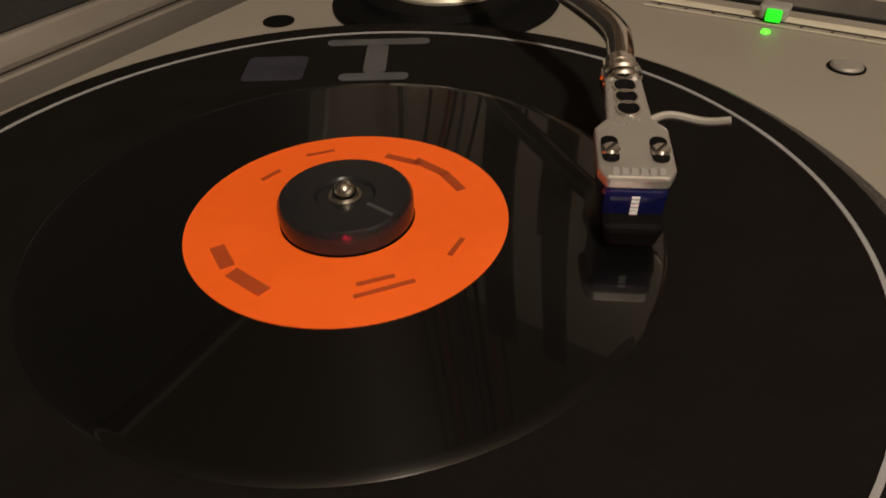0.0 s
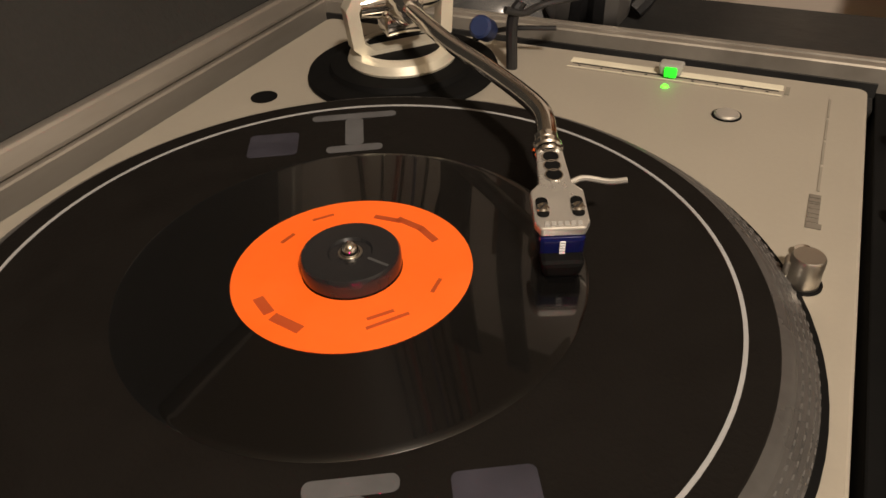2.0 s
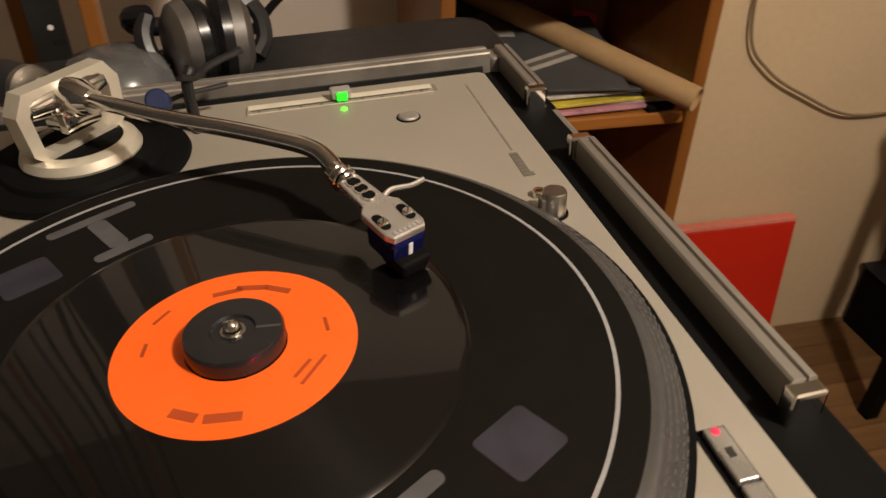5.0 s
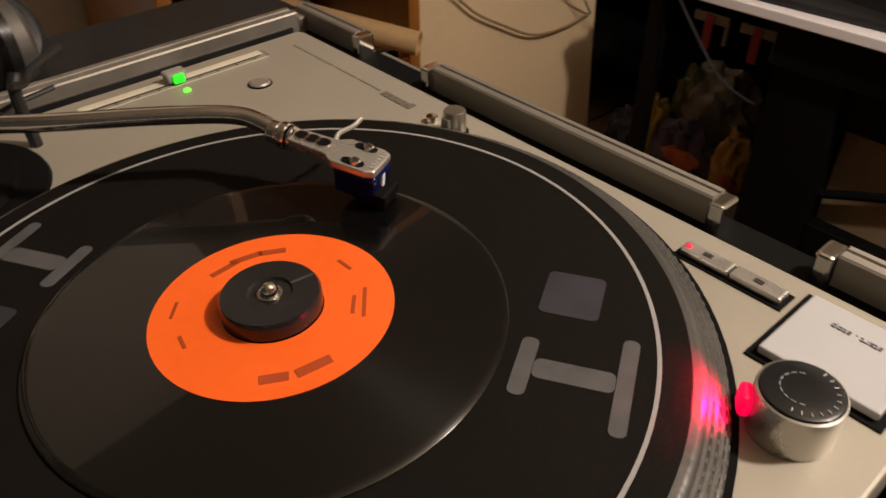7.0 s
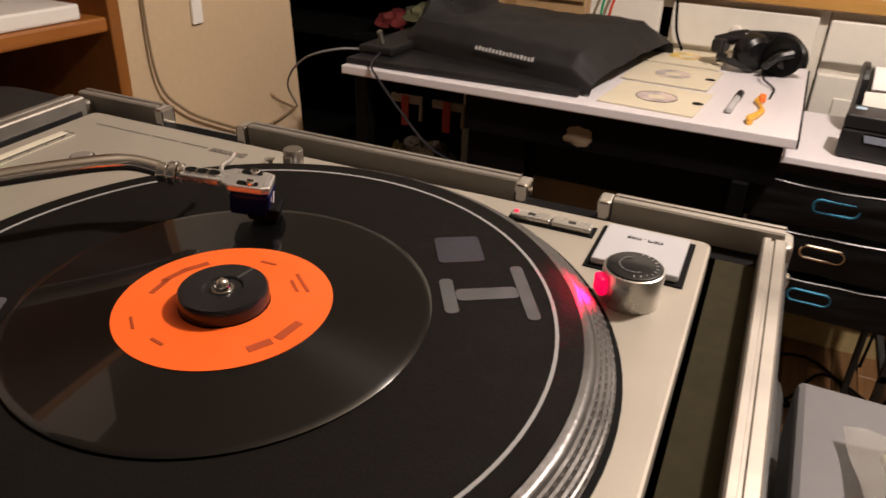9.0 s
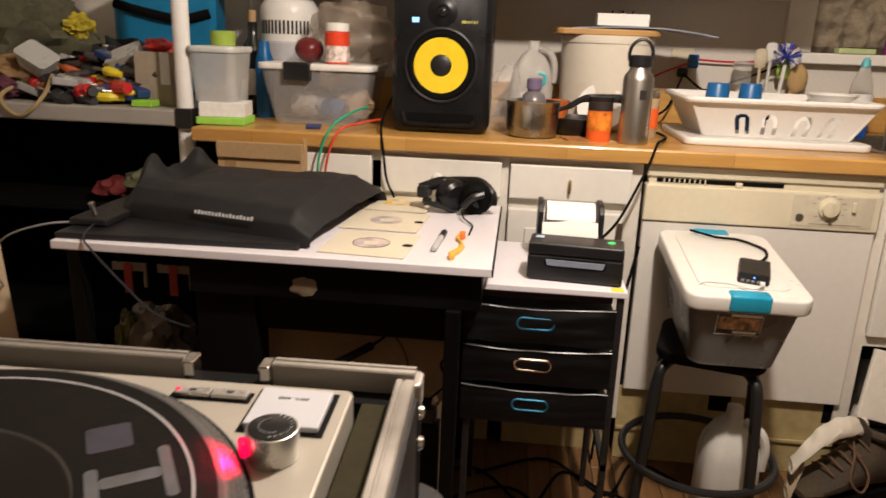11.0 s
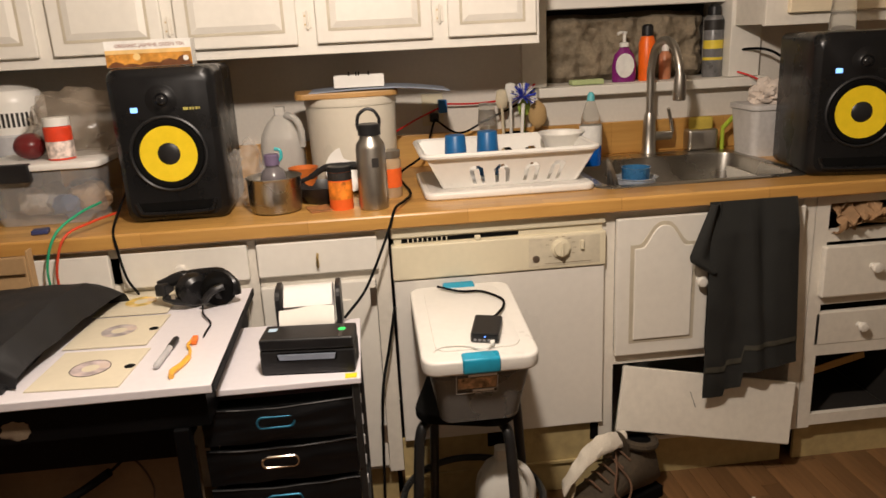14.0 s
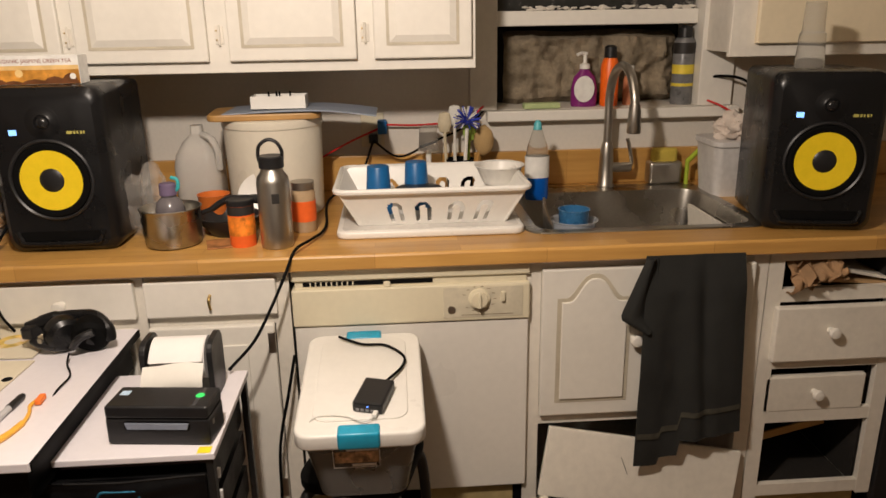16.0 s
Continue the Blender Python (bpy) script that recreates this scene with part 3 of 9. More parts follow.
# tonearm
PIV = Vector((-0.083, 0.195, 0))
arm = thing("tonearm", "silver S-shaped tonearm with a dark blue cartridge on the record", "tonearm", DECK)
P = Matrix.Translation(PIV)
part("arm_base", lathe([(0, 0.0005), (0.0575, 0.0005), (0.0585, 0.002), (0.0575, 0.0045), (0.045, 0.0055), (0.0435, 0.0085), (0.038, 0.0095), (0, 0.0095)], 72, m=P), M_MATTE, arm, "black ribbed height-adjustment ring", smooth=True)
part("base_collar", lathe([(0.024, 0.0095), (0.0325, 0.0095), (0.033, 0.011), (0.031, 0.0155), (0.028, 0.017), (0.024, 0.017)], 48, m=P, closed=True), mat("champagne_casting", (0.6, 0.56, 0.46), 0.4, metal=0.5), arm, "champagne silver collar", smooth=True)
part("base_core", lathe([(0, 0.009), (0.027, 0.009), (0.027, 0.016), (0, 0.016)], 32, m=P), M_MATTE, arm)
ax = math.atan2(0.108 - 0.195, 0.0155 + 0.083)
FR = P @ Matrix.Rotation(ax, 4, "Z")
yoke = fresh()
M_CHAMP = bpy.data.materials["champagne_casting"]
outer = [(-0.022, 0.013), (0.022, 0.013), (0.031, 0.021), (0.033, 0.044), (0.026, 0.0545), (-0.026, 0.0545), (-0.033, 0.044), (-0.031, 0.021)]
inner = [(-0.018, 0.0185), (0.018, 0.0185), (0.024, 0.024), (0.0255, 0.042), (0.021, 0.0495), (-0.021, 0.0495), (-0.0255, 0.042), (-0.024, 0.024)]
loft([[(x, y, z) for y, z in o_] for x, o_ in ((-0.0055, inner), (-0.0055, outer), (0.0055, outer), (0.0055, inner), (-0.0055, inner))], bm=yoke, caps=(False, False))
bmesh.ops.remove_doubles(yoke, verts=yoke.verts[:], dist=0.00005)
part("yoke", merge(yoke, None, FR), M_CHAMP, arm, "champagne pivot frame")
g = fresh()
lathe([(0, -0.024), (0.0065, -0.024), (0.0085, -0.014), (0.0085, 0.014), (0.0065, 0.024), (0, 0.024)], 24, bm=g, m=Matrix.Translation((0, 0, 0.044)) @ Matrix.Rotation(radians(90), 4, "X"))
lathe([(0, -0.018), (0.007, -0.018), (0.0105, -0.010), (0.0105, 0.012), (0.0065, 0.022), (0, 0.022)], 24, bm=g, m=Matrix.Translation((0.002, 0, 0.044)) @ Matrix.Rotation(radians(90), 4, "Y"))
box(-0.007, 0.012, -0.012, 0.012, 0.026, 0.040, 0.003, bm=g)
part("gimbal", merge(g, None, FR), M_CHROME, arm, "chrome gimbal bearing", smooth=True)
CWM = FR @ Matrix.Translation((0, 0, 0.042)) @ Matrix.Rotation(radians(90), 4, "Y")
w = part("counterweight", lathe([(0, -0.052), (0.010, -0.052), (0.0135, -0.049), (0.0135, -0.031), (0.0125, -0.029), (0, -0.029)], 40, m=CWM), M_BLACK, arm, "round black counterweight", smooth=True)
part("weight_ring", lathe([(0.0, -0.029), (0.0138, -0.029), (0.0140, -0.0245), (0.0125, -0.0225), (0.006, -0.0215), (0, -0.0215)], 40, m=CWM), M_STEEL, w, "steel scale ring", smooth=True)
arm_pts = [(-0.075, 0.187, 0.045), (-0.050, 0.164, 0.0455), (-0.0225, 0.139, 0.046), (0.008, 0.1165, 0.046), (0.031, 0.0985, 0.0455), (0.0425, 0.0885, 0.044), (0.0478, 0.0795, 0.0415), (0.0505, 0.072, 0.039)]
part("arm_tube", tube(arm_pts, 0.0042, 12, n=8), M_CHROME, arm, "polished S-shaped arm tube", smooth=True)
a, b = Vector((0.0503, 0.0725, 0.0388)), Vector((0.0728, 0.0262, 0.0315))
dirv = (b - a).normalized()
sx = dirv.cross(Vector((0, 0, 1))).normalized()
sz = sx.cross(dirv)
HS = Matrix.Translation(a) @ Matrix((sx, dirv, sz)).transposed().to_4x4()
L = (b - a).length
col = fresh()
for y0, y1, r in ((-0.004, 0.001, 0.0052), (0.0015, 0.0055, 0.0062), (0.006, 0.0085, 0.0056)):
    lathe([(0, y0), (r - 0.0006, y0), (r, y0 + 0.0007), (r, y1 - 0.0007), (r - 0.0006, y1), (0, y1)], 24, bm=col, m=HS @ Matrix.Rotation(radians(-90), 4, "X"))
part("collar", col, M_CHROME, arm, "knurled chrome collar", smooth=True)
# headshell plate with three round holes and two slots
shell = part("headshell", prism([(-0.0052, 0.007), (0.0052, 0.007), (0.0062, 0.027), (0.0098, 0.0315), (0.0098, L - 0.004), (0.0078, L), (-0.0078, L), (-0.0098, L - 0.004), (-0.0098, 0.0315), (-0.0062, 0.027)], -0.001, 0.0028, 0.0008, m=HS), M_SILVER, arm, "silver headshell with three dark holes")
for y in (0.012, 0.0175, 0.023):
    part("shell_hole", disc_ring(0.0, 0.0030, 0.0029, 0.0031, 24, m=HS @ Matrix.Translation((0, y, 0))), M_MATTE, shell)
    part("hole_rim", disc_ring(0.0030, 0.0035, 0.0029, 0.0034, 24, m=HS @ Matrix.Translation((0, y, 0))), M_CHROME, shell)
for s in (-1, 1):
    part("shell_slot", prism(rounded(s * 0.0063 - 0.0022, s * 0.0063 + 0.0022, L - 0.0165, L - 0.006, 0.002), 0.0029, 0.0032, m=HS), M_MATTE, shell)
    sc = part("screw", lathe([(0, 0.003), (0.0024, 0.003), (0.0024, 0.0042), (0.0018, 0.0048), (0, 0.0048)], 20, m=HS @ Matrix.Translation((s * 0.0063, L - 0.010, 0))), M_CHROME, shell, "slotted chrome screw", smooth=True)
    part("screw_slot", box(-0.002, 0.002, -0.0003, 0.0003, 0.0048, 0.0050, m=HS @ Matrix.Translation((s * 0.0063, L - 0.010, 0)) @ Matrix.Rotation(radians(50), 4, "Z")), M_INK, sc)
bm = fresh()
for i in range(6):
    box(-0.0068 + i * 0.0023, -0.0068 + i * 0.0023 + 0.0016, L - 0.0036, L - 0.0015, 0.0028, 0.0031, bm=bm, m=HS)
part("shell_mark", bm, mat("grey_shell_print", (0.3, 0.29, 0.27), 0.6), shell)
fl = HS.inverted() @ Vector((0.0863, 0.0595, 0.0377))
side = 1 if fl.x > 0 else -1
part("finger_lift", tube([(side * 0.005, 0.026, 0.001), (side * 0.011, 0.0245, 0.0022), (fl.x * 0.75, fl.y * 0.9 + 0.002, fl.z - 0.001), (fl.x, fl.y, fl.z)], 0.0012, 8, m=HS), M_SILVER, shell, "thin curved finger lift", smooth=True)
# cartridge
cart = part("cartridge", box(-0.0085, 0.0085, L - 0.020, L + 0.0005, -0.0145, -0.0012, 0.002, m=HS, taper=(0.92, 0.95)), M_CARTBLUE, arm, "glossy dark blue cartridge")
part("stylus_guard", box(-0.0082, 0.0082, L - 0.012, L + 0.006, -0.0175, -0.009, 0.002, m=HS, taper=(0.8, 0.85)), M_MATTE, cart, "black stylus body")
bm = fresh()
for i in range(6):
    box(-0.0010, 0.0010, 0, 0.0003, -0.0036 - i * 0.0013, -0.0028 - i * 0.0013, bm=bm, m=HS @ Matrix.Translation((0, L + 0.0006, 0)))
part("cartridge_mark", bm, M_INKW, cart)
part("stylus", tube([tuple(HS @ Vector((0, L - 0.002, -0.0145))), tuple(HS @ Vector((0, L + 0.002, -0.018)))], 0.0005, 6), M_STEEL, cart)
part("arm_rest", tube([(-0.022, 0.222, 0.0), (-0.022, 0.222, 0.030), (-0.018, 0.226, 0.040)], 0.0035, 10), M_BLACK, arm, "black arm rest post")
part("rest_hook", tube([(-0.024, 0.215, 0.038), (-0.016, 0.224, 0.034), (-0.008, 0.236, 0.036), (0.012, 0.246, 0.040)], 0.0022, 8), M_BLACK, arm)
part("anti_skate", lathe([(0, 0), (0.007, 0), (0.007, 0.012), (0.0055, 0.0135), (0, 0.0135)], 28, m=Matrix.Translation((-0.040, 0.226, 0.020)) @ Matrix.Rotation(radians(60), 4, "X")), mat("dark_blue_dial", (0.012, 0.022, 0.07), 0.4), arm, "dark blue anti-skate dial", smooth=True)
part("cue_lever", tube([(-0.05, 0.228, 0.012), (-0.03, 0.232, 0.020), (0.0, 0.238, 0.022)], 0.0016, 8), M_BLACK, arm)

# flight case
case = thing("flight_case", "black flight case with scuffed aluminium rails and open lid", "flight case", DECK)
bm = fresh()
box(0.180, 0.2075, -0.219, 0.305, -0.10, -0.0125, 0.001, bm=bm)
part("front_wall", bm, M_MATTE, case)
part("side_wall", box(-0.205, 0.180, 0.284, 0.305, -0.10, -0.006), M_CASE, case)
part("side_wall", box(-0.205, 0.180, -0.219, -0.205, -0.10, -0.006), M_CASE, case)
part("back_wall", box(-0.228, -0.205, -0.219, 0.305, -0.10, -0.006), M_CASE, case)
part("case_floor", box(-0.205, 0.180, -0.205, 0.284, -0.10, -0.087), M_FOAM, case)
part("foam_strip", box(-0.204, 0.179, -0.2045, -0.184, -0.086, -0.012), mat("brown_black_foam", (0.030, 0.026, 0.014), 0.95, vary=0.2, scale=40, fine=200, spec=0.1), case, "dark foam strip beside the deck")
part("foam_strip", box(-0.204, 0.179, 0.266, 0.2835, -0.086, -0.014), M_FOAM, case)


def rail(x0, x1, y0, y1):
    """A hollow aluminium edge rail with a raised lip."""
    long_y = x1 - x0 < y1 - y0
    a0, a1 = (x0, x1) if long_y else (y0, y1)
    w = a1 - a0
    cut = [(0, -0.012), (w, -0.012), (w, 0.0025), (w - 0.001, 0.0035), (w * 0.66, 0.0035), (w * 0.63, 0.002), (w * 0.50, 0.002), (w * 0.47, 0.0035), (0.001, 0.0035), (0.0, 0.0025)]
    ends = [[((a0 + p, e, q) if long_y else (e, a0 + p, q)) for p, q in cut] for e in ((y0, y1) if long_y else (x0, x1))]
    return loft(ends)


for y0, y1 in ((0.222, 0.300), (-0.0626, 0.138), (-0.2155, -0.122)):
    part("front_rail", rail(0.1935, 0.2045, y0, y1), M_ALU, case, "scuffed aluminium rail")
part("side_rail", rail(-0.205, 0.186, 0.286, 0.302), M_ALU, case, "scuffed aluminium rail")
part("side_rail", rail(-0.205, 0.186, -0.2165, -0.2045), M_ALU, case, "scuffed aluminium rail")
part("back_rail", rail(-0.222, -0.198, -0.2165, 0.302), M_ALU, case, "scuffed aluminium rail")
for y in (0.2175, 0.1425, -0.0665, -0.1175):
    part("catch", box(0.190, 0.204, y - 0.004, y + 0.004, -0.016, 0.003, 0.0015), M_CHROME, case, "small chrome catch")
part("corner_cap", prism(rounded(0.1865, 0.208, 0.2865, 0.306, 0.005), -0.02, -0.001, 0.002), M_ALU, case)
part("corner_cap", prism(rounded(0.1865, 0.208, -0.2205, -0.2065, 0.005), -0.02, -0.001, 0.002), M_ALU, case)
for z, y in ((-0.022, -0.2225), (-0.045, -0.2225)):
    part("rivet", lathe([(0, 0), (0.005, 0), (0.004, 0.003), (0, 0.004)], 16, m=Matrix.Translation((0.19, y + 0.003, z)) @ Matrix.Rotation(radians(90), 4, "X")), M_CHROME, case, smooth=True)
# clasp on the front wall
cl = part("latch", box(0.2076, 0.2125, 0.150, 0.215, -0.05, -0.014, 0.001), M_ALU, case, "worn steel butterfly latch")
part("latch_wing", box(0.208, 0.212, 0.168, 0.196, -0.045, -0.017, 0.001), M_STEEL, cl)
# open lid, leaning back from its hinge along the back rail
LC, LS = math.sin(radians(18)), math.cos(radians(18))
LID = Matrix(((-LC, 0, LS, -0.209), (0, -1, 0, 0), (LS, 0, LC, 0.004), (0, 0, 0, 1)))
lid = part("lid", box(-0.002, 0.40, -0.302, 0.2245, -0.022, -0.012, m=LID), M_CASE, case, "open lid with grey carpet lining")
part("lid_lining", box(0.012, 0.388, -0.283, 0.205, -0.0115, -0.006, 0.001, m=LID), mat("grey_lid_lining", (0.013, 0.0125, 0.011), 0.85, vary=0.2, scale=20, fine=300, bump=0.4), lid)
for x0, x1, y0, y1 in ((-0.002, 0.012, -0.302, 0.2245), (0.388, 0.402, -0.302, 0.2245), (0.0125, 0.3875, -0.302, -0.285), (0.0125, 0.3875, 0.2075, 0.2245)):
    part("lid_rail", box(x0, x1, y0, y1, -0.0118, 0.009, 0.0025, m=LID), M_ALU, lid, "scuffed aluminium rail")
# cable compartment beside the deck
part("cable_box", prism(rounded(-0.23, 0.222, 0.306, 0.435, 0.03), -0.10, -0.016, 0.004), M_CASE, case, "black covered cable compartment")
part("front_bumper", box(0.2082, 0.222, -0.212, 0.305, -0.10, -0.024, 0.003), M_MATTE, case)
# stand under the case
stand = thing("deck_stand", "black table with rounded corners under the flight case", "table", DECK)
part("table_top", prism(rounded(-0.26, 0.23, -0.24, 0.45, 0.03), -0.145, -0.103, 0.004), M_CASE, stand)
for sx_, sy_ in ((-0.22, -0.20), (-0.22, 0.40), (0.18, -0.20), (0.18, 0.40)):
    part("leg", box(sx_ - 0.02, sx_ + 0.02, sy_ - 0.02, sy_ + 0.02, -0.98, -0.145), M_METALB, stand)


# ---- kitchen run ----
CT = 0.914
# counter with a cut-out for the sink
SX0, SX1, SY0, SY1 = 2.10, 2.58, -1.235, -0.625
def ring4(x0, x1, y0, y1, z):
    return [(x0, y0, z), (x1, y0, z), (x1, y1, z), (x0, y1, z)]


XB = WALL_X - 0.001
bm = loft([ring4(1.968, XB, -2.0, 1.215, CT - 0.040), ring4(1.963, XB, -2.0, 1.217, CT - 0.036), ring4(1.963, XB, -2.0, 1.217, CT - 0.006), ring4(1.965, XB, -2.0, 1.216, CT - 0.002), ring4(1.970, XB, -2.0, 1.073, CT), ring4(SX0, SX1, SY0, SY1, CT), ring4(SX0, SX1, SY0, SY1, CT - 0.040), ring4(1.968, XB, -2.0, 1.215, CT - 0.040)], caps=(False, False))
bmesh.ops.remove_doubles(bm, verts=bm.verts[:], dist=0.0001)
counter = tagged(part("worktop", bm, M_BUTCHER), "honey-coloured butcher-block worktop, worn along the edge", "worktop")
part("backsplash", box(WALL_X - 0.022, WALL_X - 0.001, -2.0, -0.50, CT + 0.0005, CT + 0.115, 0.003), M_BUTCHER, counter, "wooden backsplash strip")
part("backsplash", box(WALL_X - 0.022, WALL_X - 0.001, -0.4995, 1.215, CT + 0.0005, CT + 0.115, 0.003), M_BUTCHER, counter, "wooden backsplash strip")


def knob(parent, y, z, x=2.0, r=0.016, m=None):
    return part("knob", lathe([(0, 0), (r * 0.6, 0), (r * 0.45, 0.008), (r * 0.75, 0.013), (r, 0.021), (r * 0.8, 0.029), (0, 0.032)], 20, m=Matrix.Translation((x, y, z)) @ Matrix.Rotation(radians(-90), 4, "Y")), M_WHITE, parent, "white round knob", smooth=True)


def panel_front(y0, y1, z0, z1, x=2.0, depth=0.019, bevel=0.004):
    return box(x - depth, x, y0, y1, z0, z1, bevel)


# carcase with openings: uprights, rails, back, floor
def carcase(name, y0, y1, rails, label, ups=()):
    c = thing(name, label, "cabinet")
    for y in (y0, *ups, y1):
        part("stile", box(2.0, 2.02, y - 0.02, y + 0.02, 0.13, CT - 0.041), M_WHITE2, c)
    for z in rails:
        part("rail", box(2.0015, 2.019, y0 + 0.02, y1 - 0.02, z - 0.018, z + 0.018), M_WHITE2, c)
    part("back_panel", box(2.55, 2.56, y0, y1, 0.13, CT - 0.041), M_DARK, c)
    part("floor_panel", box(2.02, 2.55, y0, y1, 0.13, 0.145), M_WHITE2, c)
    for y in (y0 - 0.015, y1 + 0.005):
        part("side_panel", box(2.02, 2.56, y, y + 0.01, 0.13, CT - 0.041), M_WHITE2, c)
    part("kickboard", box(2.040, 2.052, y0, y1, 0.0, 0.13), M_TOE, c, "yellowed kickboard")
    return c


cl_ = carcase("drawer_cabinet", 0.375, 1.055, (0.75, 0.86), "white painted base cabinet with drawers behind the desk")
d = part("drawer_front", panel_front(0.375, 0.70, 0.762, 0.858), M_WHITE, cl_)
knob(d, 0.545, 0.808, 1.981)
d = part("drawer_front", panel_front(0.725, 1.04, 0.762, 0.858), M_WHITE, cl_)
part("door", panel_front(0.39, 0.70, 0.16, 0.735), M_WHITE, cl_)
part("door", panel_front(0.725, 1.04, 0.16, 0.735), M_WHITE, cl_)
cm = carcase("narrow_cabinet", 0.025, 0.332, (0.75, 0.86), "white painted cabinet with a brass pull on its drawer")
d = part("drawer_front", panel_front(0.035, 0.352, 0.762, 0.855), M_WHITE, cm)
part("brass_pull", tube([(1.981, 0.194, 0.818), (1.966, 0.194, 0.815), (1.964, 0.194, 0.803), (1.972, 0.194, 0.785)], 0.0035, 8), M_BRASS, d, "small brass pull", smooth=True)
d = part("door", panel_front(0.0465, 0.352, 0.16, 0.735), M_WHITE, cm)
part("door_panel", box(1.9765, 1.981, 0.115, 0.305, 0.21, 0.685, 0.0035), M_WHITE, d)
for z in (0.66, 0.24):
    part("hinge", box(1.978, 1.986, 0.045, 0.064, z, z + 0.055, 0.002), M_STEEL, cm)
# dishwasher
dw = thing("dishwasher", "almond dishwasher with a dial, white door panel below", "dishwasher")
part("body", box(2.02, 2.56, -0.585, -0.008, 0.14, 0.868), M_BLACK, dw)
part("top_trim", box(1.985, 2.02, -0.593, -0.002, 0.842, 0.871, 0.003), M_CREAM, dw)
pan = part("control_panel", box(1.978, 2.02, -0.593, -0.002, 0.725, 0.822, 0.004), M_CREAM, dw, "almond control panel")
part("vent_recess", box(1.992, 2.02, -0.585, -0.01, 0.822, 0.842), M_CREAM, dw)
part("vent_slot", box(1.9905, 1.9925, -0.35, -0.03, 0.827, 0.838), M_MATTE, dw, "dark vent slot")
for i in range(9):
    part("vent_fin", box(1.988, 1.9905, -0.05 - i * 0.013, -0.047 - i * 0.013, 0.827, 0.838), M_CREAM, dw)
part("door_latch", box(1.980, 1.9905, -0.245, -0.228, 0.822, 0.836, 0.003), M_CREAM, dw)
part("panel_inset", box(1.9765, 1.978, -0.575, -0.375, 0.735, 0.815, 0.0005), mat("grey_almond_print", (0.55, 0.5, 0.38), 0.5), pan)
dl = part("dial", lathe([(0, 0), (0.027, 0), (0.027, 0.006), (0.021, 0.008), (0.020, 0.016), (0, 0.018)], 36, m=Matrix.Translation((1.9765, -0.464, 0.784)) @ Matrix.Rotation(radians(-90), 4, "Y")), M_CREAM, pan, "round dial", smooth=True)
part("dial_grip", box(1.9525, 1.959, -0.468, -0.460, 0.765, 0.803, 0.002), M_CREAM, dl)
part("switch", box(1.968, 1.9765, -0.529, -0.519, 0.777, 0.803, 0.002), M_CREAM, pan, "rocker switch")
part("badge", lathe([(0, 0), (0.010, 0), (0.010, 0.002), (0, 0.0025)], 24, m=Matrix.Translation((1.9765, -0.395, 0.757)) @ Matrix.Rotation(radians(-90), 4, "Y")), M_STEEL, pan, "round grey maker's badge")
bm = fresh()
for i in range(12):
    a = radians(20 + i * 27)
    box(-0.0006, 0, -0.004, 0.004, -0.0007, 0.0007, bm=bm, m=Matrix.Translation((1.9762, -0.464 + 0.040 * math.cos(a), 0.784 + 0.033 * math.sin(a))))
box(-0.0006, 0, -0.55, -0.42, 0.741, 0.7425, bm=bm, m=Matrix.Translation((1.9762, 0, 0)))
part("panel_print", bm, mat("brown_print", (0.25, 0.2, 0.13), 0.6), pan)
part("door_panel", box(1.984, 2.02, -0.591, -0.004, 0.232, 0.722, 0.003), M_DW, dw, "white enamel door panel")
part("kick_panel", box(2.006, 2.019, -0.6, 0.004, 0.0, 0.228, 0.002), M_TOE, dw, "yellowed kick panel")
part("kick_hole", box(2.0045, 2.0062, -0.308, -0.248, 0.176, 0.227), M_MATTE, dw, "dark hole in the kick panel")
part("kick_ledge", box(1.998, 2.0055, -0.6, 0.004, 0.095, 0.106, 0.002), M_TOE, dw)
part("corner_gap", box(2.0045, 2.0062, -0.592, -0.560, 0.165, 0.228), M_MATTE, dw, "broken dark corner")
part("foot", lathe([(0, 0), (0.012, 0), (0.012, 0.01), (0.006, 0.012), (0.006, 0.19), (0, 0.19)], 12, m=Matrix.Translation((2.025, -0.578, 0.03))), M_MATTE, dw)
# sink cabinet
cs = carcase("sink_cabinet", -1.195, -0.605, (0.862, 0.425), "white painted sink cabinet with an arched door")
door = part("door", box(1.981, 2.0, -0.895, -0.625, 0.44, 0.850, 0.004), M_WHITE, cs, "arched white cabinet door")


def arch(y0, y1, z0, z1, rise, n=8):
    """A panel outline with a cathedral top, as (y, z)."""
    out = [(y0, z0), (y1, z0), (y1, z1 - rise)]
    w = y1 - y0
    out += [(y1 - w * 0.10, z1 - rise)]
    for i in range(n * 2 + 1):
        t = i / (n * 2)
        d_ = abs(2 * t - 1)
        out.append((y1 - w * (0.12 + 0.76 * t), z1 - rise * (1 - 0.5 * (1 + math.cos(math.pi * d_ ** 1.35)))))
    out += [(y0 + w * 0.10, z1 - rise), (y0, z1 - rise)]
    return out


part("raised_panel", prism(arch(-0.845, -0.675, 0.490, 0.826, 0.062), -1.981, -1.9745, 0.003, m=Matrix(((0, 0, 1, 0), (1, 0, 0, 0), (0, 1, 0, 0), (0, 0, 0, 1))) @ Matrix.Identity(4) @ Matrix.Scale(-1, 4, (0, 0, 1))), M_WHITE, door)
# groove in a darker tone than the door
part("panel_groove", prism(arch(-0.856, -0.664, 0.479, 0.837, 0.064), -1.981, -1.9797, m=Matrix(((0, 0, 1, 0), (1, 0, 0, 0), (0, 1, 0, 0), (0, 0, 0, 1))) @ Matrix.Scale(-1, 4, (0, 0, 1))), mat("darker_groove_paint", (0.5, 0.45, 0.35), 0.5), door)
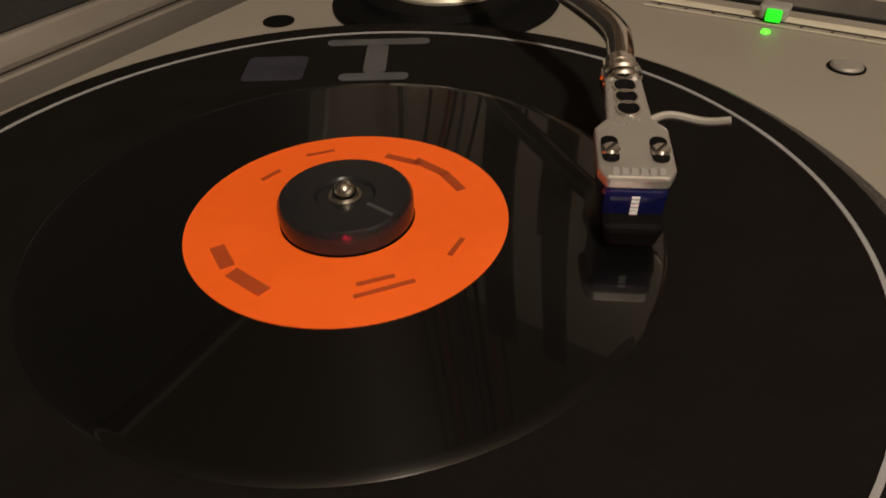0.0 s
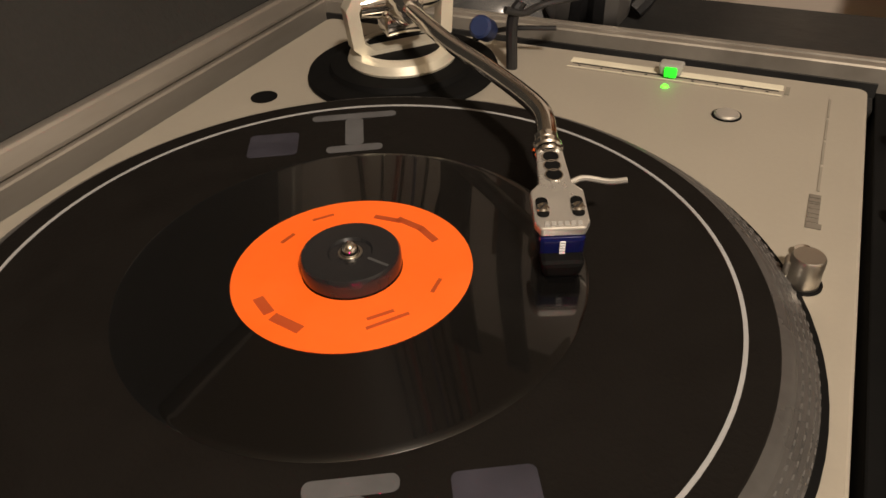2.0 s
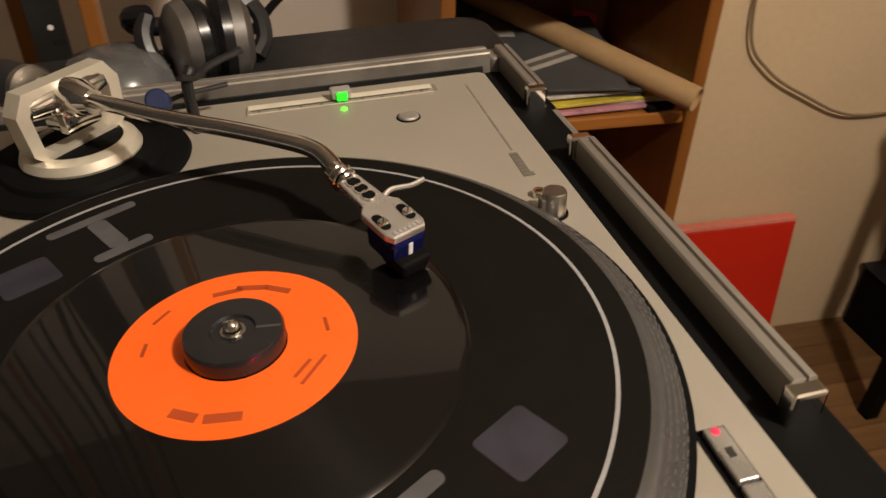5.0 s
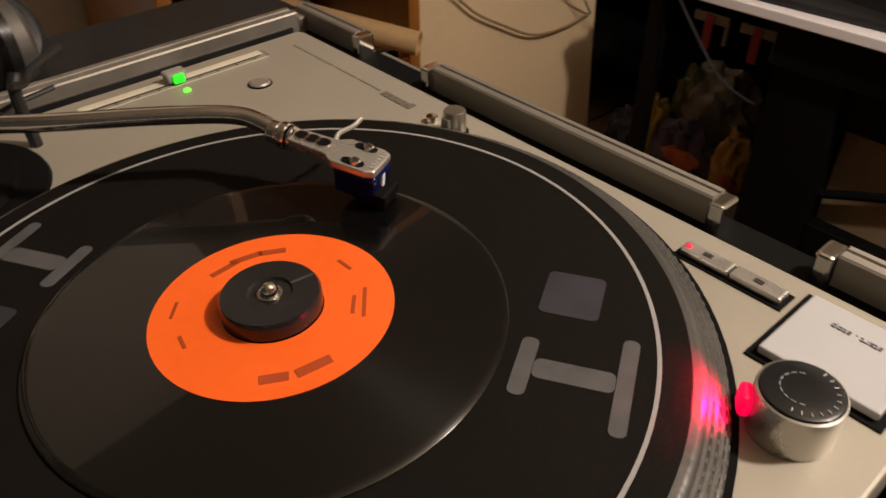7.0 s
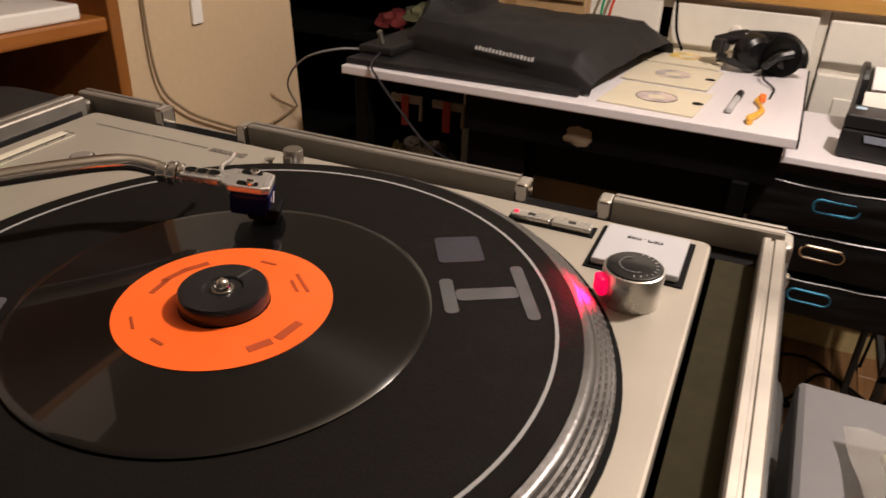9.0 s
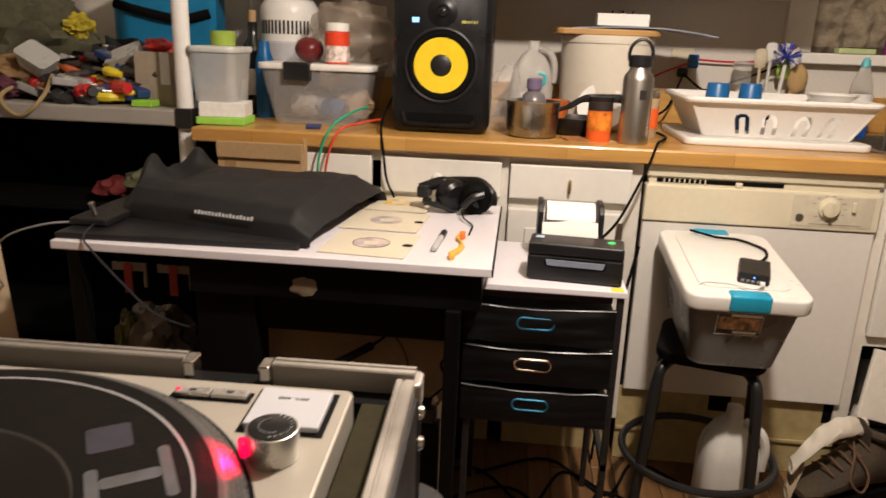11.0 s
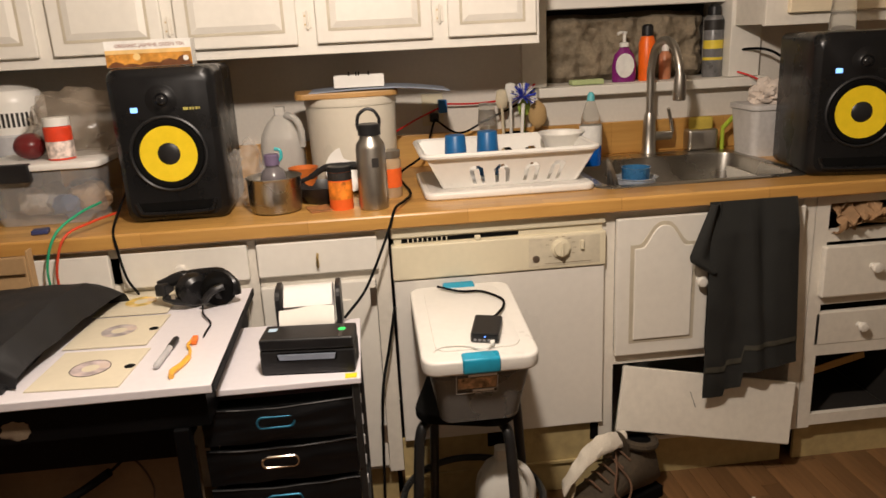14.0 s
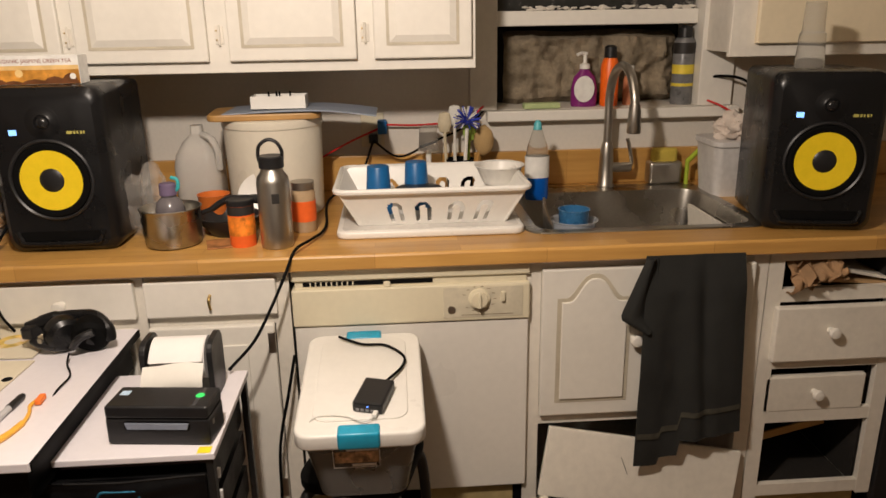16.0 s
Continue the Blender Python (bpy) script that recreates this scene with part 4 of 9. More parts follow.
knob(door, -0.868, 0.656, 1.981)
door2 = part("door", box(1.981, 2.0, -1.175, -0.905, 0.44, 0.850, 0.004), M_WHITE, cs)
# fallen front, hanging askew
ff = tagged(part("loose_panel", box(-0.008, 0.008, -0.275, 0.275, -0.095, 0.095, 0.004, m=Matrix.Translation((1.965, -0.905, 0.262)) @ Matrix.Rotation(radians(11.5), 4, "X") @ Matrix.Rotation(radians(14), 4, "Y")), M_WHITE2), "cracked white cabinet front hanging askew from the sink cabinet", "panel")
bm = tube([(1.952, -0.845, 0.32), (1.956, -0.866, 0.26), (1.950, -0.875, 0.20), (1.966, -0.905, 0.165)], 0.0008, 5)
part("crack", bm, M_INK, ff, "thin dark crack")
# open drawer cabinet
co = carcase("open_cabinet", -1.575, -1.2385, (0.862, 0.748, 0.555, 0.39, 0.155), "white cabinet with loose drawers and an empty opening")
d = part("drawer_front", box(1.978, 2.002, -1.570, -1.243, 0.566, 0.722, 0.005), M_WHITE2, co)
knob(d, -1.392, 0.655, 1.978)
d = part("drawer_front", box(2.0, 2.02, -1.530, -1.245, 0.405, 0.512, 0.005), M_WHITE2, co)
knob(d, -1.387, 0.463, 2.0)
part("broken_slat", box(-0.004, 0.004, -0.13, 0.13, -0.012, 0.012, 0.002, m=Matrix.Translation((2.12, -1.38, 0.27)) @ Matrix.Rotation(radians(-14), 4, "X")), M_BUTCHER, co, "broken wooden slat inside")
# sheets added in the opening, their dark colour stands for its shade
part("shade_liner", box(2.03, 2.54, -1.552, -1.24, 0.1455, 0.150), M_DARK, co, "bottom sheet coloured dark for the shade inside")
part("shade_liner", box(2.03, 2.54, -1.560, -1.553, 0.15, 0.86), M_DARK, co)
part("shade_liner", box(2.03, 2.54, -1.239, -1.233, 0.15, 0.86), M_DARK, co)
b = thing("paper_bag", "crumpled brown paper bag hanging out of the open drawer", "paper bag")
part("bag", sheet(26, 22, lambda u, v: Vector((2.04 - 0.07 * math.sin(math.pi * v) + 0.03 * noise.noise(Vector((u * 6, v * 6, 1))), -1.27 - u * 0.14 + 0.02 * noise.noise(Vector((u * 5, v * 5, 8))), 0.845 - v * 0.115 * (1 - 0.5 * u) + 0.022 * noise.noise(Vector((u * 7, v * 7, 5))))), thick=0.001), mat("brown_kraft_paper", (0.3, 0.18, 0.09), 0.8, vary=0.2, scale=20), b, smooth=False)
part("board", box(-0.10, 0.10, -0.13, 0.06, 0.0, 0.008, 0.001, m=Matrix.Translation((2.12, -1.44, 0.80)) @ Matrix.Rotation(radians(12), 4, "X")), M_WHITE2, b, "loose white board")
part("board", box(-0.09, 0.10, -0.15, 0.05, 0.0, 0.006, 0.001, m=Matrix.Translation((2.11, -1.42, 0.772)) @ Matrix.Rotation(radians(4), 4, "X")), M_CARD, b, "torn cardboard")
ap = thing("dark_appliance", "black appliance front under the end of the worktop", "appliance")
part("body", box(2.02, 2.55, -2.0, -1.60, 0.0, CT - 0.042), M_MATTE, ap)
part("door", box(1.995, 2.0195, -1.995, -1.603, 0.10, CT - 0.12, 0.006), M_BLACK, ap, "glossy black door")
part("control_strip", box(1.998, 2.0195, -1.995, -1.603, CT - 0.115, CT - 0.045, 0.004), M_BLACK, ap)
# upper cabinets
up = thing("upper_cabinet", "white painted upper cabinets with raised panel doors", "cabinet")
UX, UZ = 2.332, 1.322
part("carcase", box(UX + 0.02, WALL_X - 0.001, -0.497, 1.25, UZ, UZ + 0.76), M_WHITE, up)
part("face_frame", box(UX, UX + 0.0195, -0.497, 1.25, UZ, UZ + 0.76, 0.002), M_WHITE, up)
for y0, y1 in ((-0.485, -0.222), (-0.176, 0.160), (0.214, 0.552), (0.588, 0.890), (0.93, 1.235)):
    dd = part("door", box(UX - 0.019, UX - 0.0005, y0, y1, UZ + 0.030, UZ + 0.73, 0.004), M_WHITE, up, "white raised panel door")
    part("panel_groove", box(UX - 0.0205, UX - 0.0185, y0 + 0.034, y1 - 0.034, UZ + 0.064, UZ + 0.69), bpy.data.materials["darker_groove_paint"], dd)
    part("raised_panel", loft([[(UX - 0.019, y, z) for y, z in ((y0 + 0.038, UZ + 0.068), (y1 - 0.038, UZ + 0.068), (y1 - 0.038, UZ + 0.686), (y0 + 0.038, UZ + 0.686))], [(UX - 0.027, y, z) for y, z in ((y0 + 0.06, UZ + 0.09), (y1 - 0.06, UZ + 0.09), (y1 - 0.06, UZ + 0.664), (y0 + 0.06, UZ + 0.664))]]), M_WHITE, dd)
for y in (-0.199, 0.184, 0.572):
    for z in (UZ + 0.075, UZ + 0.42):
        hg = part("hinge", box(UX - 0.004, UX, y - 0.011, y + 0.011, z, z + 0.045, 0.001), M_WHITE2, up, "painted-over hinge")
        part("hinge_pin", tube([(UX - 0.006, y, z - 0.004), (UX - 0.006, y, z + 0.049)], 0.0035, 8), M_WHITE2, hg, smooth=True)
        for z_ in (z + 0.010, z + 0.034):
            part("rusty_screw", lathe([(0, 0), (0.0025, 0), (0.002, 0.001), (0, 0.0012)], 10, m=Matrix.Translation((UX - 0.004, y + 0.007, z_)) @ Matrix.Rotation(radians(-90), 4, "Y")), M_BRASS, hg)
uc = thing("corner_cabinet", "cream upper cabinet beside the window", "cabinet")
part("carcase", box(UX + 0.02, WALL_X - 0.001, -1.95, -1.292, UZ + 0.02, UZ + 0.76), M_WHITE2, uc)
part("face_frame", box(UX, UX + 0.0195, -1.95, -1.208, UZ + 0.015, UZ + 0.76, 0.002), M_WHITE2, uc)
part("side_return", box(UX + 0.02, WALL_X - 0.001, -1.291, -1.285, UZ + 0.02, UZ + 0.76), M_WHITE2, uc)
part("door", box(UX - 0.019, UX - 0.0005, -1.90, -1.275, UZ + 0.05, UZ + 0.73, 0.004), mat("cream_paint", (0.72, 0.62, 0.44), 0.45, vary=0.05), uc, "cream painted door")

# window recess: frame, sill, stone behind
win = thing("window_1", "white window frame with a stone-filled lower half and speckled glass above", "window", kind="structure")
part("window_sill", box(WALL_X - 0.045, WALL_X + 0.16, WY0 - 0.13, WY1 + 0.03, WZ0 - 0.035, WZ0 - 0.001, 0.004), M_WHITE, win, "white painted sill")
part("window_frame", box(WALL_X - 0.02, WALL_X + 0.10, WY0 - 0.11, WY0 + 0.004, WZ0, WZ1, 0.003), M_WHITE, win)
part("window_frame", box(WALL_X - 0.02, WALL_X + 0.02, WY1 - 0.004, WY1 + 0.085, WZ0, WZ1, 0.003), M_WHITE2, win)
part("cross_rail", box(WALL_X + 0.03, WALL_X + 0.09, WY0 + 0.004, WY1 - 0.004, 1.425, 1.472, 0.004), M_WHITE, win)
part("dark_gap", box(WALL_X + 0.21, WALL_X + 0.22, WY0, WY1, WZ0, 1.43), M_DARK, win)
part("pane", box(WALL_X + 0.055, WALL_X + 0.062, WY0 + 0.01, WY1 - 0.01, 1.472, WZ1), mat("grimy_dark_glass", (0.03, 0.03, 0.028), 0.15, vary=0.3, scale=20, stain=(0.35, 0.33, 0.3), stain_at=0.55), win, "dark grimy pane with white specks")
st = bmesh.new()
bmesh.ops.create_grid(st, x_segments=70, y_segments=30, size=0.5)
for v in st.verts:
    y, z = v.co.x * 0.60, v.co.y * 0.245
    q = Vector((y * 9, z * 9, 1.3))
    edge = max(0, abs(v.co.x * 2) - 0.86) * 0.35 + max(0, abs(v.co.y * 2) - 0.8) * 0.25
    v.co = Vector((WALL_X + 0.13 - 0.035 * noise.fractal(q, 1.0, 2.0, 5) - 0.01 * noise.noise(q * 4) + edge, -0.952 - y, 1.285 + z * (1 + 0.06 * noise.noise(Vector((y * 6, 0, 0))))))
bmesh.ops.recalc_face_normals(st, faces=st.faces[:])
stone = tagged(part("stone_block", st, mat("rough_brown_stone", (0.23, 0.185, 0.125), 0.85, vary=0.35, scale=14, fine=90, bump=0.9, stain=(0.1, 0.08, 0.05), stain_at=0.58), smooth=True), "rough brown stone filling the lower window recess", "stone")
bm = fresh()
for i in range(60):
    merge(lump(random.uniform(0.004, 0.011), (1, 1.6, 0.5), 0.4, i, 1), bm, Matrix.Translation((WALL_X + 0.045, random.uniform(WY0 + 0.02, WY1 - 0.1), 1.474 + random.uniform(0, 0.01))))
tagged(part("flaked_debris", bm, M_WALL), "white flaked debris lying on the window rail", "debris", kind="stuff")

# sink and faucet
sink = thing("sink", "stainless steel single-bowl sink set in the worktop", "sink")
o = [rounded(SX0 - 0.02, SX1 + 0.045, SY0 - 0.02, SY1 + 0.02, 0.05), rounded(SX0 + 0.01, SX1 - 0.05, SY0 + 0.012, SY1 - 0.012, 0.05), rounded(SX0 + 0.012, SX1 - 0.052, SY0 + 0.014, SY1 - 0.014, 0.05), rounded(SX0 + 0.03, SX1 - 0.07, SY0 + 0.03, SY1 - 0.03, 0.06)]
zs = (CT + 0.001, CT + 0.004, CT - 0.006, CT - 0.17)
part("bowl", loft([[(x, y, CT + 0.0005) for x, y in o[0]], [(x, y, CT + 0.004) for x, y in rounded(SX0 - 0.017, SX1 + 0.042, SY0 - 0.017, SY1 + 0.017, 0.05)]] + [[(x, y, z) for x, y in q] for q, z in zip(o[1:], zs[1:])], caps=(False, True)), M_SINK, sink, smooth=True)
part("drain", disc_ring(0.0, 0.04, CT - 0.1695, CT - 0.167, 32, m=Matrix.Translation((2.33, -0.93, 0))), M_CHROME, sink)
fa = thing("faucet", "brushed steel gooseneck faucet with a pull-down head", "faucet")
FY, FX = -0.955, 2.605
part("base", lathe([(0, 0), (0.028, 0), (0.028, 0.006), (0.0245, 0.012), (0.0225, 0.09), (0.0195, 0.13), (0.015, 0.145), (0, 0.145)], 32, m=Matrix.Translation((FX, FY, CT + 0.004))), M_STEEL, fa, smooth=True)
pts = [(FX, FY, CT + 0.12), (FX, FY, CT + 0.22), (FX - 0.003, FY, CT + 0.30), (FX - 0.032, FY - 0.004, CT + 0.368), (FX - 0.090, FY - 0.010, CT + 0.394), (FX - 0.150, FY - 0.016, CT + 0.374), (FX - 0.186, FY - 0.019, CT + 0.32), (FX - 0.195, FY - 0.020, CT + 0.285)]
part("spout", tube(pts, 0.0134, 16, n=8), M_STEEL, fa, smooth=True)
part("spray_head", lathe([(0, 0), (0.019, 0), (0.0215, 0.006), (0.0185, 0.06), (0.0155, 0.085), (0, 0.085)], 28, m=Matrix.Translation((FX - 0.196, FY - 0.020, CT + 0.205))), M_STEEL, fa, smooth=True)
part("lever_hub", lathe([(0, 0), (0.016, 0), (0.016, 0.06), (0.012, 0.066), (0, 0.066)], 24, m=Matrix.Translation((FX, FY - 0.016, CT + 0.065)) @ Matrix.Rotation(radians(90), 4, "X")), M_STEEL, fa, smooth=True)
part("lever", tube([(FX, FY - 0.078, CT + 0.065), (FX, FY - 0.084, CT + 0.085), (FX - 0.01, FY - 0.068, CT + 0.145), (FX - 0.014, FY - 0.062, CT + 0.16)], 0.006, 10), M_STEEL, fa, smooth=True)


# ---- monitors ----
def monitor(name, m, label):
    s = thing(name, label, "speaker", m, group="monitor speakers")
    W, H, D = 0.270, 0.403, 0.30
    # front at x = 0, rounded baffle, slight waist
    o1 = rounded(-W / 2, W / 2, 0, H, 0.03, 6)
    o0 = rounded(-W / 2 + 0.018, W / 2 - 0.018, 0.014, H - 0.02, 0.03, 6)
    part("cabinet", loft([[(-0.006, y, z) for y, z in o0], [(0.006, y, z) for y, z in rounded(-W / 2 + 0.004, W / 2 - 0.004, 0.003, H - 0.003, 0.032, 6)], [(0.018, y, z) for y, z in o1], [(0.05, y, z) for y, z in o1], [(D, y, z) for y, z in rounded(-W / 2 + 0.006, W / 2 - 0.006, 0, H - 0.004, 0.02, 6)]]), M_SATIN, s, "satin black cabinet with rounded edges", smooth=True)
    wc = Matrix.Translation((-0.0065, 0.0, 0.182)) @ Matrix.Rotation(radians(-90), 4, "Y")
    part("surround_ring", lathe([(0.094, 0.0), (0.100, 0.0), (0.099, 0.004), (0.095, 0.006), (0.091, 0.003), (0.091, 0.0)], 64, m=wc, closed=True), M_BLACK, s, smooth=True)
    part("rubber_surround", lathe([(0.091, 0.001), (0.0885, 0.0055), (0.081, 0.0065), (0.073, 0.004), (0.073, -0.004), (0.091, -0.004)], 64, m=wc, closed=True), M_MATTE, s, "black rubber surround", smooth=True)
    part("cone", lathe([(0.0745, 0.0015), (0.029, -0.0015), (0.0, -0.0018)], 64, m=wc @ Matrix.Translation((0, 0, 0.0025))), M_YELLOW, s, "bright yellow woofer cone", smooth=True)
    part("dust_cap", lathe([(0.0290, 0.0008), (0.0265, 0.0028), (0.017, 0.0058), (0, 0.007)], 40, m=wc), M_BLACK, s, "black dust cap", smooth=True)
    tw = Matrix.Translation((-0.0065, 0.0, 0.320)) @ Matrix.Rotation(radians(-90), 4, "Y")
    part("waveguide", lathe([(0.040, 0.0), (0.036, 0.0012), (0.022, 0.0025), (0.019, 0.005), (0.016, 0.005), (0.014, 0.0)], 40, m=tw), M_SATIN, s, smooth=True)
    part("tweeter", lathe([(0.0145, 0.003), (0.011, 0.008), (0.005, 0.0105), (0, 0.011)], 28, m=tw), M_ADAPT, s, "small black dome tweeter", smooth=True)
    part("port", prism(rounded(-0.096, 0.096, 0.031, 0.055, 0.009), -0.0008, 0.0, m=Matrix.Translation((-0.0068, 0, 0)) @ Matrix(((0, 0, 1, 0), (1, 0, 0, 0), (0, 1, 0, 0), (0, 0, 0, 1)))), M_MATTE, s, "dark port slot")
    part("port_lip", tube([(-0.007, -0.103, 0.056), (-0.010, -0.094, 0.036), (-0.013, -0.075, 0.026), (-0.013, 0.075, 0.026), (-0.010, 0.094, 0.036), (-0.007, 0.103, 0.056)], 0.0055, 8), M_SATIN, s, smooth=True)
    bd = part("badge", box(-0.0082, -0.0068, 0.062, 0.080, 0.291, 0.304, 0.0003), glow("blue_white_badge", (0.25, 0.5, 1.0), 2.0), s, "lit blue-white badge")
    bm = fresh()
    for i, w in enumerate((0.008, 0.005, 0.005, 0.004, 0.005, 0.003)):
        y = -0.052 - i * 0.0078
        box(-0.0078, -0.0068, y - w, y, 0.292, 0.299, 0.0002, bm=bm)
    part("nameplate", bm, mat("olive_yellow_print", (0.45, 0.4, 0.1), 0.5), s, "small yellow-grey nameplate")
    return s


monitor("monitor_speaker", Matrix.Translation((2.075, 0.556, CT)) @ Matrix.Rotation(radians(0), 4, "Z"), "large black monitor speaker with yellow woofer beside storage bins")
monitor("monitor_speaker", Matrix.Translation((2.030, -1.340, CT)) @ Matrix.Rotation(radians(-12), 4, "Z"), "large black monitor speaker with yellow woofer beside the sink")


# ---- desk, drawer unit, bin on a stool ----
DZ = 0.742
desk = thing("desk", "black-framed desk with a white laminate top", "desk")
part("desk_top", box(1.402, 1.975, 0.372, 1.275, DZ - 0.018, DZ, 0.002), M_DESKTOP, desk, "white laminate top")
part("edge_strip", box(1.405, 1.97, 0.3685, 0.3718, DZ - 0.018, DZ - 0.001), M_DESKBLACK, desk)
part("apron", box(1.425, 1.955, 0.39, 0.992, 0.645, DZ - 0.0185), M_DESKBLACK, desk, "black drawer case under the top")
part("keyboard_tray", box(1.47, 1.90, 0.46, 0.86, 0.555, 0.575, 0.003), M_DESKBLACK, desk)
part("tray_runner", box(1.46, 1.48, 0.46, 0.86, 0.575, 0.665), M_DESKBLACK, desk)
for x in (1.43, 1.93):
    for y in (0.445, 1.235):
        part("leg", box(x - 0.015, x + 0.015, y - 0.015, y + 0.015, 0.0, 0.6445 if y < 1 else DZ - 0.0185, 0.003), M_DESKBLACK, desk)
part("torn_patch", merge(lump(0.026, (0.06, 1.0, 0.8), 0.5, 6.0), None, Matrix.Translation((1.4245, 0.752, 0.672))), mat("bare_chipboard", (0.2, 0.15, 0.1), 0.8), desk, "pale torn patch in the black front")
tagged(part("back_board", box(1.515, 1.53, 0.45, 0.861, 0.0, 0.546, 0.002), mat("dull_tan_board", (0.19, 0.13, 0.075), 0.8, vary=0.12, scale=5)), "plain dull tan board standing under the desk", "board")
part("pedestal", box(1.445, 1.93, 0.8625, 0.990, 0.0, 0.6445, 0.002), M_DESKBLACK, desk, "black side pedestal")
part("end_rail", box(1.90, 1.93, 0.993, 1.219, 0.66, DZ - 0.0185), M_DESKBLACK, desk)

low = thing("backboard", "low black board standing before the tan board under the desk", "board")
part("panel", box(1.478, 1.5145, 0.470, 0.8615, 0.0, 0.352, 0.003), M_DESKBLACK, low)
pb = thing("power_brick", "black power adapter with a small green light under the desk", "power adapter", Matrix.Translation((1.495, 0.515, 0.3525)))
part("body", box(-0.016, 0.016, -0.038, 0.038, 0.0, 0.034, 0.006), M_BLACK, pb)
part("led", box(-0.0172, -0.0158, 0.026, 0.029, 0.010, 0.013), glow("tiny_green_led", (0.1, 1.0, 0.2), 2.0), pb)
part("plug", box(-0.012, 0.012, -0.026, 0.002, 0.034, 0.052, 0.004), M_DESKBLACK, pb)
unit = thing("drawer_unit", "black fabric drawer tower with blue and chrome oval pulls", "drawer unit")
UXF, UXB, UYL, UYR, UT = 1.512, 1.852, 0.425, 0.098, 0.678
part("unit_top", box(UXF - 0.006, UXB, UYR - 0.006, UYL, UT - 0.014, UT, 0.002), M_DESKTOP, unit, "white laminate top")
for x in (UXF + 0.008, UXB - 0.008):
    for y in (UYR + 0.006, UYL - 0.012):
        part("post", box(x - 0.008, x + 0.008, y - 0.007, y + 0.007, 0.0, UT - 0.0145), M_METALB, unit)
M_FAB = mat("black_fabric", (0.0035, 0.0035, 0.004), 0.45, vary=0.3, scale=15, fine=400, bump=0.5, spec=0.25)
M_CYAN = mat("metallic_blue_trim", (0.03, 0.16, 0.26), 0.5, metal=0.6)
TOYZ = Matrix(((0, 0, 1, 0), (1, 0, 0, 0), (0, 1, 0, 0), (0, 0, 0, 1)))
for i, trim in enumerate((M_CYAN, M_CHROME, M_CYAN)):
    z1 = 0.638 - i * 0.0945
    z0 = z1 - 0.086

    def front(u, v, z0=z0, z1=z1):
        y = UYR + 0.014 + u * (UYL - UYR - 0.012)
        z = z0 + v * (z1 - z0)
        sag = 0.008 * math.sin(math.pi * u) * v ** 4 + 0.003 * noise.noise(Vector((u * 5, v * 3, z0 * 40)))
        return Vector((UXF - 0.006 - 0.005 * math.sin(math.pi * v) * math.sin(math.pi * u) - 0.0035 * noise.noise(Vector((u * 4, v * 6 + u * 3, z0 * 30))), y, z - sag))
    dr = part("drawer", sheet(30, 16, front, thick=0.004), M_FAB, unit, "soft black fabric drawer", smooth=True)
    part("drawer_seam", tube([tuple(front(k / 12, 0.97) + Vector((-0.004, 0, 0))) for k in range(13)], 0.0022, 6, n=2), M_SATIN, dr, "piped hem")
    part("drawer_box", box(UXF + 0.006, UXB - 0.02, UYR + 0.016, UYL - 0.02, z0 + 0.004, z1 - 0.012), M_FAB, dr)
    if i < 3:
        zc, yc = (z0 + z1) / 2 + 0.003, 0.276
        ob = part("pull", tube([(UXF - 0.0135, yc + (0.026 * (1 if math.cos(a) > 0 else -1)) + 0.0125 * math.cos(a), zc + 0.0125 * math.sin(a)) for a in [2 * math.pi * k / 20 for k in range(21)]], 0.0028, 6, smooth=False), trim, dr, "oval metal pull", smooth=True)
        part("pull_slot", prism(rounded(yc - 0.036, yc + 0.036, zc - 0.011, zc + 0.011, 0.0108), -0.0008, 0.0, m=Matrix.Translation((UXF - 0.0122, 0, 0)) @ TOYZ), M_MATTE, dr)
part("top_tray", box(UXF + 0.02, UXB - 0.02, UYR + 0.02, UYL - 0.02, 0.642, 0.655), mat("dull_purple_contents", (0.05, 0.025, 0.03), 0.7), unit)
part("foot_rail", box(UXF, UXB, UYR, UYR + 0.012, 0.255, 0.27), M_METALB, unit)
for z in (0.60, 0.55, 0.50, 0.45, 0.40):
    part("slot_mark", box(UXF + 0.03, UXF + 0.038, UYR - 0.002, UYR + 0.004, z, z + 0.02), M_INKW, unit)

# label printer with its paper roll
pr = thing("label_printer", "black label printer with a grey tear bar, on the drawer unit", "printer", Matrix.Translation((1.584, 0.198, UT)) @ Matrix.Rotation(radians(-6), 4, "Z"))
part("body", box(-0.041, 0.041, -0.1, 0.1, 0.002, 0.056, 0.004), M_BLACK, pr)
part("cover_lid", box(-0.0405, 0.041, -0.0995, 0.0995, 0.0568, 0.083, 0.005, seg=3), M_BLACK, pr, "hinged black cover")
part("seam", box(-0.0398, 0.04, -0.0985, 0.0985, 0.056, 0.0568), M_MATTE, pr)
part("exit_slot", prism(rounded(-0.064, 0.064, 0.033, 0.053, 0.006), -0.0006, 0.0, m=Matrix.Translation((-0.0412, 0, 0)) @ TOYZ), M_MATTE, pr, "dark paper exit")
part("tear_bar", prism([(-0.058, 0.036), (0.058, 0.036), (0.062, 0.049), (-0.062, 0.049)], -0.0025, 0.0, 0.0006, m=Matrix.Translation((-0.0416, 0, 0)) @ TOYZ), mat("blue_grey_metal", (0.35, 0.4, 0.5), 0.4, metal=0.4), pr, "grey tear bar")
part("power_light", disc_ring(0, 0.0085, 0.083, 0.0842, 24, m=Matrix.Translation((0.004, -0.072, 0))), glow("green_button_light", (0.05, 0.8, 0.15), 0.8), pr, "green lit button")
